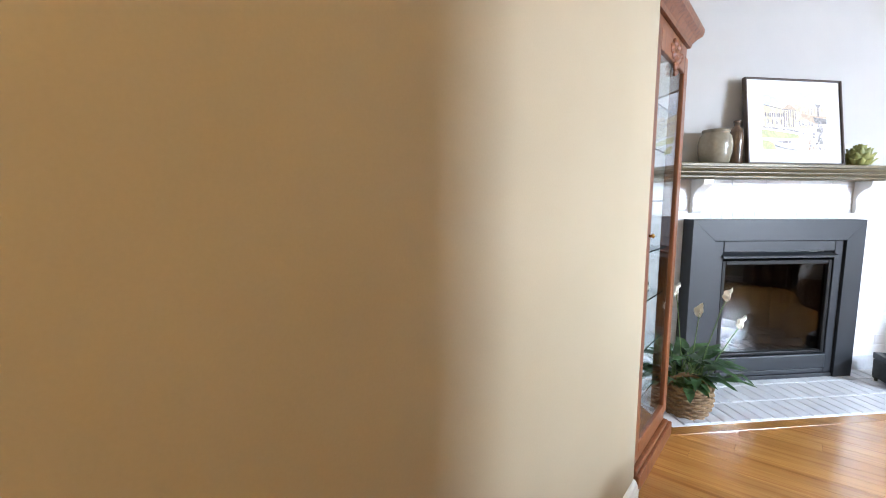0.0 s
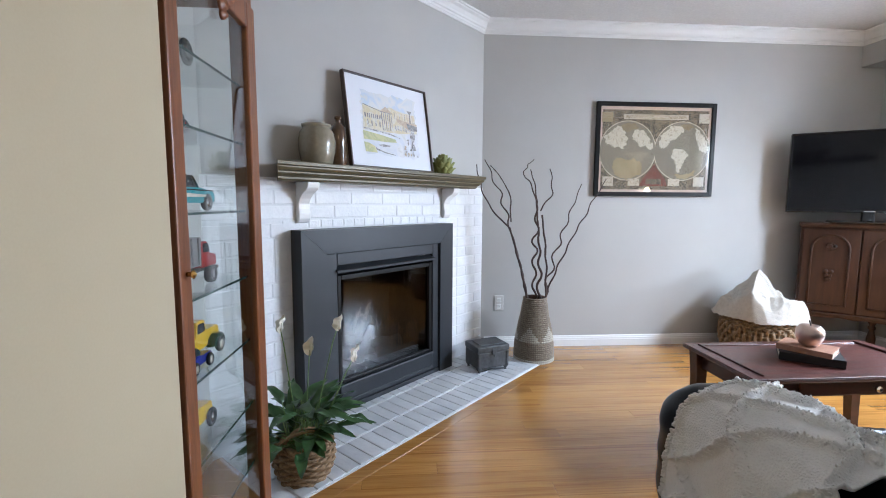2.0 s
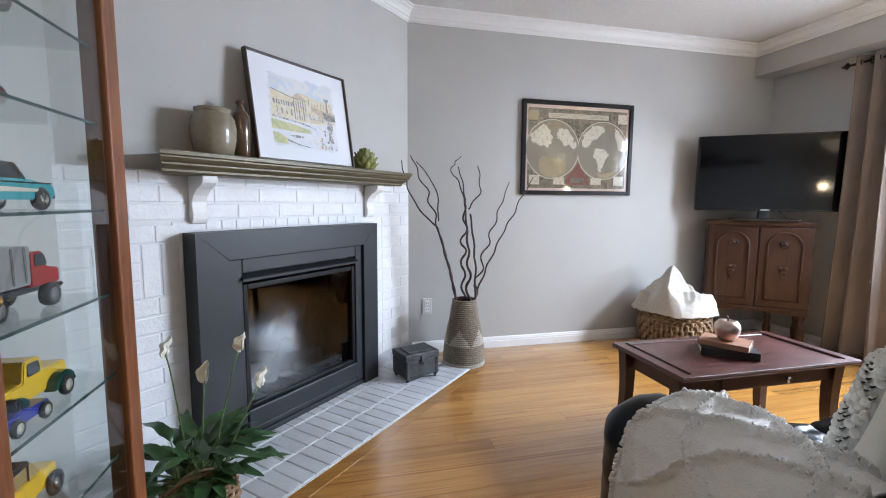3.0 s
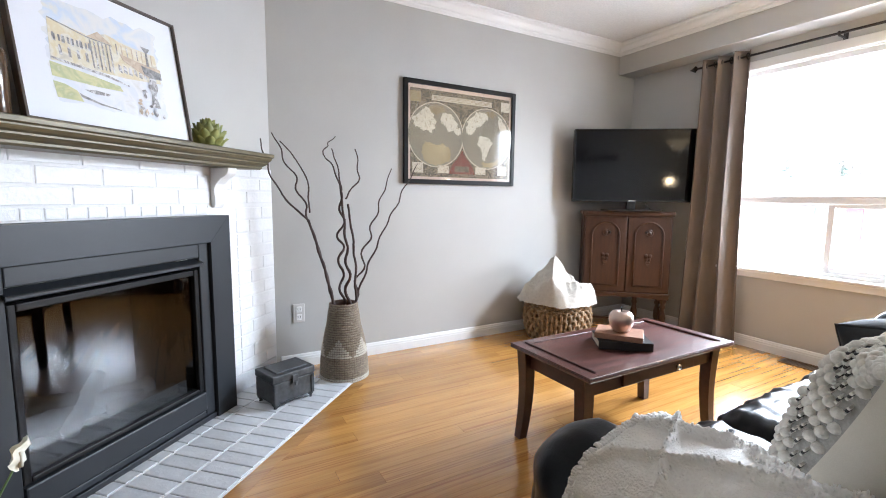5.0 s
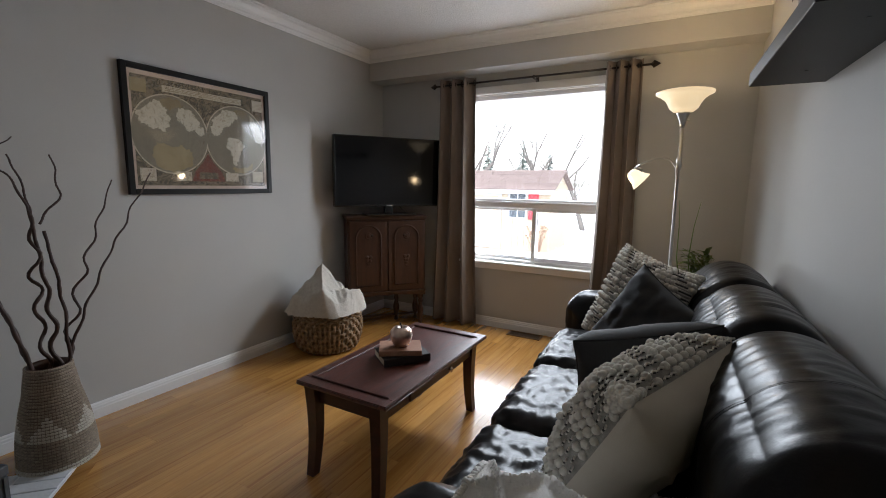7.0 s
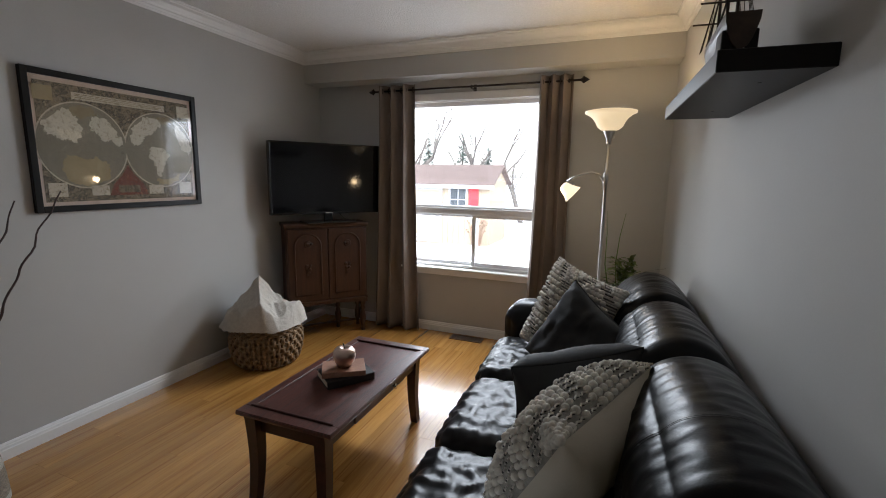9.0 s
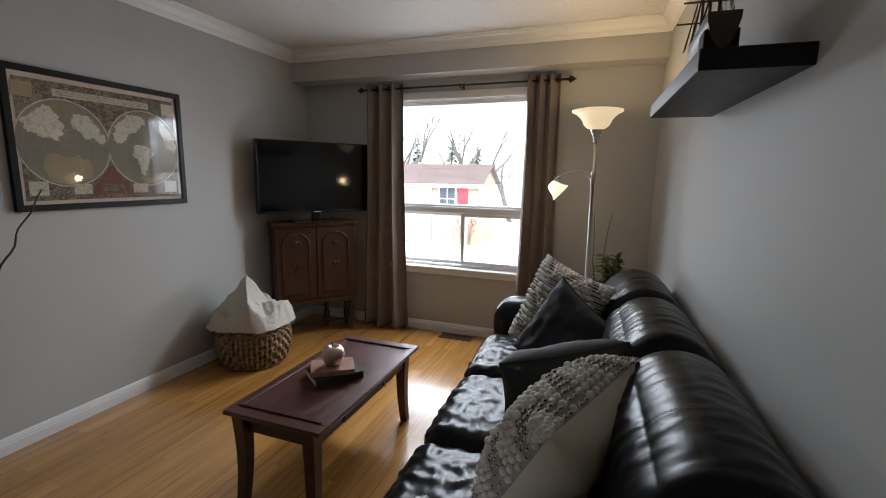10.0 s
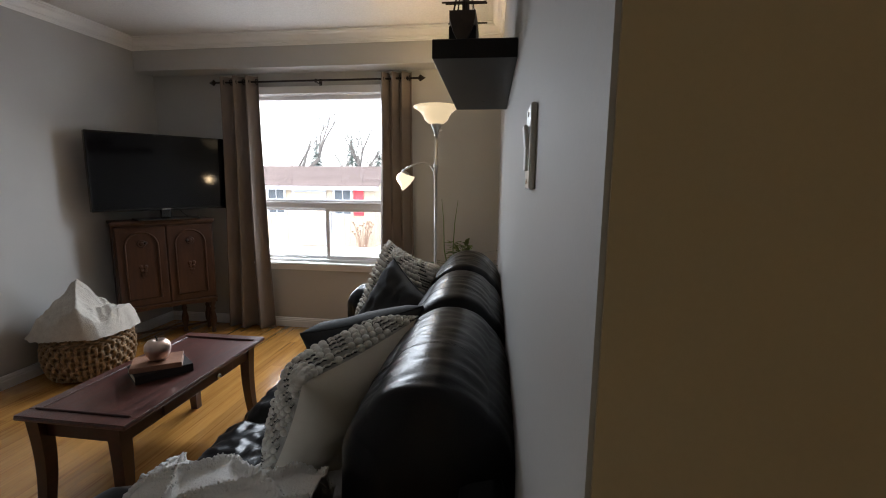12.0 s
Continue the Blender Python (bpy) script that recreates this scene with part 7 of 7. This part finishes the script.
def fir(x, y, h, seed):
    r = random.Random(seed)
    t = thing("fir_tree", "snow dusted fir tree beyond the shed", "tree", pose(x, y, GZ), "fir trees in the distance")
    part("trunk", tube([(0, 0, -0.1), (0, 0, h)], [0.12, 0.02], 7), BARK, t)
    verts, faces = [], []
    for k in range(420):
        s = r.random() ** 0.8
        z = h * (0.12 + 0.88 * s)
        a = r.uniform(0, 2 * math.pi)
        reach = (1 - s) * h * 0.27 * r.uniform(0.6, 1.1) + 0.08
        d = Vector((math.cos(a), math.sin(a), -0.25))
        q = Vector((0, 0, z))
        side_v = Vector((-math.sin(a), math.cos(a), 0)) * reach * 0.20
        m = len(verts)
        verts += [tuple(q), tuple(q + d * reach * 0.6 + side_v), tuple(q + d * reach + Vector((0, 0, r.uniform(-0.1, 0.05)))), tuple(q + d * reach * 0.6 - side_v)]
        faces.append((m, m + 1, m + 2, m + 3))
    me = bpy.data.meshes.new("boughs")
    me.from_pydata(verts, [], faces)
    me.materials.append(FIR)
    ob = new("boughs", me)
    ob.parent = t


fir(34, 13.5, 5.8, 1)
fir(36, 12.0, 5.0, 4)
fir(38, 7.2, 5.5, 6)
fir(34, 5.2, 4.8, 8)
fir(40, 19.0, 6.5, 14)
fence = thing("wire_fence", "far wire garden fence with thin posts in snow", "fence", pose(26, 0, GZ))
for k in range(14):
    part("post", bx(-0.03, 0.03, 8.2 - k * 1.5 - 0.03, 8.2 - k * 1.5 + 0.03, 0, 1.5), SHEDTRIM, fence)
for z in (0.2, 0.6, 1.0, 1.4):
    part("wire", bx(-0.01, 0.01, -12, 8.2, z - 0.012, z + 0.012), SHEDTRIM, fence)
SHRUB = surf("dry_brown_stems", (0.16, 0.10, 0.07), (0.26, 0.18, 0.13), 12, 0.9, 0.2, 40)
shrub = thing("dry_shrub", "dry brown flower stems standing in snow by the shed", "shrub", pose(14.5, 6.25, GZ))
rsb = random.Random(6)
for k in range(26):
    top = Vector((rsb.uniform(-0.25, 0.25), rsb.uniform(-0.35, 0.35), rsb.uniform(0.5, 0.95)))
    part("stem", tube([(top.x * 0.2, top.y * 0.3, 0), top * 0.6, top], [0.012, 0.009, 0.006], 4), SHRUB, shrub)
    part("seed_head", moved(balls([(Vector((0, 0, 0)), 0.035)]), pose(*top)), SHRUB, shrub)

# ---- floor boards, wall bricks, hearth bricks ----
PLANK_W = 0.083


def plank_mesh(length):
    bm = bmesh.new()
    L, W = length / 2 - 0.0004, PLANK_W / 2 - 0.0004
    low = [bm.verts.new((x, y, -0.018)) for x, y in ((-L, -W), (L, -W), (L, W), (-L, W))]
    top = [bm.verts.new((x, y, 0)) for x, y in ((-L, -W), (L, -W), (L, W), (-L, W))]
    for i in range(4):
        bm.faces.new((low[i], low[(i + 1) % 4], top[(i + 1) % 4], top[i]))
    bm.faces.new(top)
    return mesh_of("plank", bm, OAK)


PLANKS = {n: plank_mesh(0.15 * n) for n in range(1, 12)}
rf = random.Random(77)


def lay(x0, x1, y):
    x = x0 - 0.15 * rf.randint(0, 4)
    while x < x1:
        n = rf.randint(5, 11)
        ob = new("plank", PLANKS[n])
        ob.parent = floor
        ob.location = (x + 0.075 * n, y, 0)
        x += 0.15 * n


row = 0
y = -1.28
while y < NORTH:
    lay(-0.11 if y < 1.35 else -0.45, 0.65 if y < 1.35 else EAST, y)
    y += PLANK_W


def face_mesh(name, w, h, d, mat):
    return mesh_of(name, chipped(w, h, d, 0.003), mat)


BRICKS = {}


def set_brick(x0, x1, z0, z1):
    w, h = round(x1 - x0, 4), round(z1 - z0, 4)
    if w < 0.025 or h < 0.02:
        return
    key = (w, h)
    if key not in BRICKS:
        BRICKS[key] = face_mesh("brick", w, h, 0.0034, BRICK)
    ob = new("brick", BRICKS[key])
    ob.parent = wall_fire
    ob.matrix_world = FIRE @ pose((x0 + x1) / 2, -0.0115, (z0 + z1) / 2, rf.uniform(-0.5, 0.5), 0, rf.uniform(-0.4, 0.4))


J = 0.007
P = 0.0695
# courses beside the insert
for k in range(13):
    z0 = 0.102 + k * P
    z1 = z0 + P - J
    for lo, hi, off in ((0.012, SX0 + 0.05, 0.0), (SX1 - 0.05, 2.015, 0.0)):
        if lo > 1 and k in (9, 10, 11):
            continue
        x = lo
        cuts = [0.10, 0.205, 0.205] if k % 2 == 0 else [0.205, 0.10, 0.205]
        if lo > 1:
            cuts = [0.155, 0.105, 0.22] if k % 2 == 0 else [0.05, 0.21, 0.22]
        for w in cuts:
            set_brick(x, min(hi, x + w - J), z0, z1)
            x += w
# upright bricks left of the insert
for k in range(3):
    set_brick(SX1 - 0.05 + 0.07 * k, SX1 - 0.05 + 0.07 * k + 0.061, 0.102 + 9 * P, 0.102 + 12 * P - J)
for k in range(3):
    for x in (1.745, 1.90):
        set_brick(x, x + (0.146 if x < 1.8 else 0.11), 0.102 + (9 + k) * P, 0.102 + (10 + k) * P - J)
# header course and the courses under the mantel
x = 0.44
while x < 1.60:
    set_brick(x, x + 0.062, 0.972, 1.012)
    x += 0.070
for z0, z1, off in ((1.021, 1.081, 0.0), (1.090, 1.150, 0.11), (1.159, 1.204, 0.04)):
    x = 0.012 - off
    while x < 2.0:
        set_brick(max(0.012, x), min(2.015, x + 0.212), z0, z1)
        x += 0.221
HB = face_mesh("hearth_brick", 0.0660, 0.179, 0.005, HEARTH)
for r in range(3):
    for k in range(26):
        x = 0.085 + k * 0.0705
        if x > 1.94:
            break
        ob = new("hearth_brick", HB)
        ob.parent = hearth
        ob.matrix_world = FIRE @ pose(x + (0.0 if r % 2 == 0 else 0.01), -0.438 + 0.1895 * r, 0.004, -90 + rf.uniform(-0.4, 0.4), 0, 0)
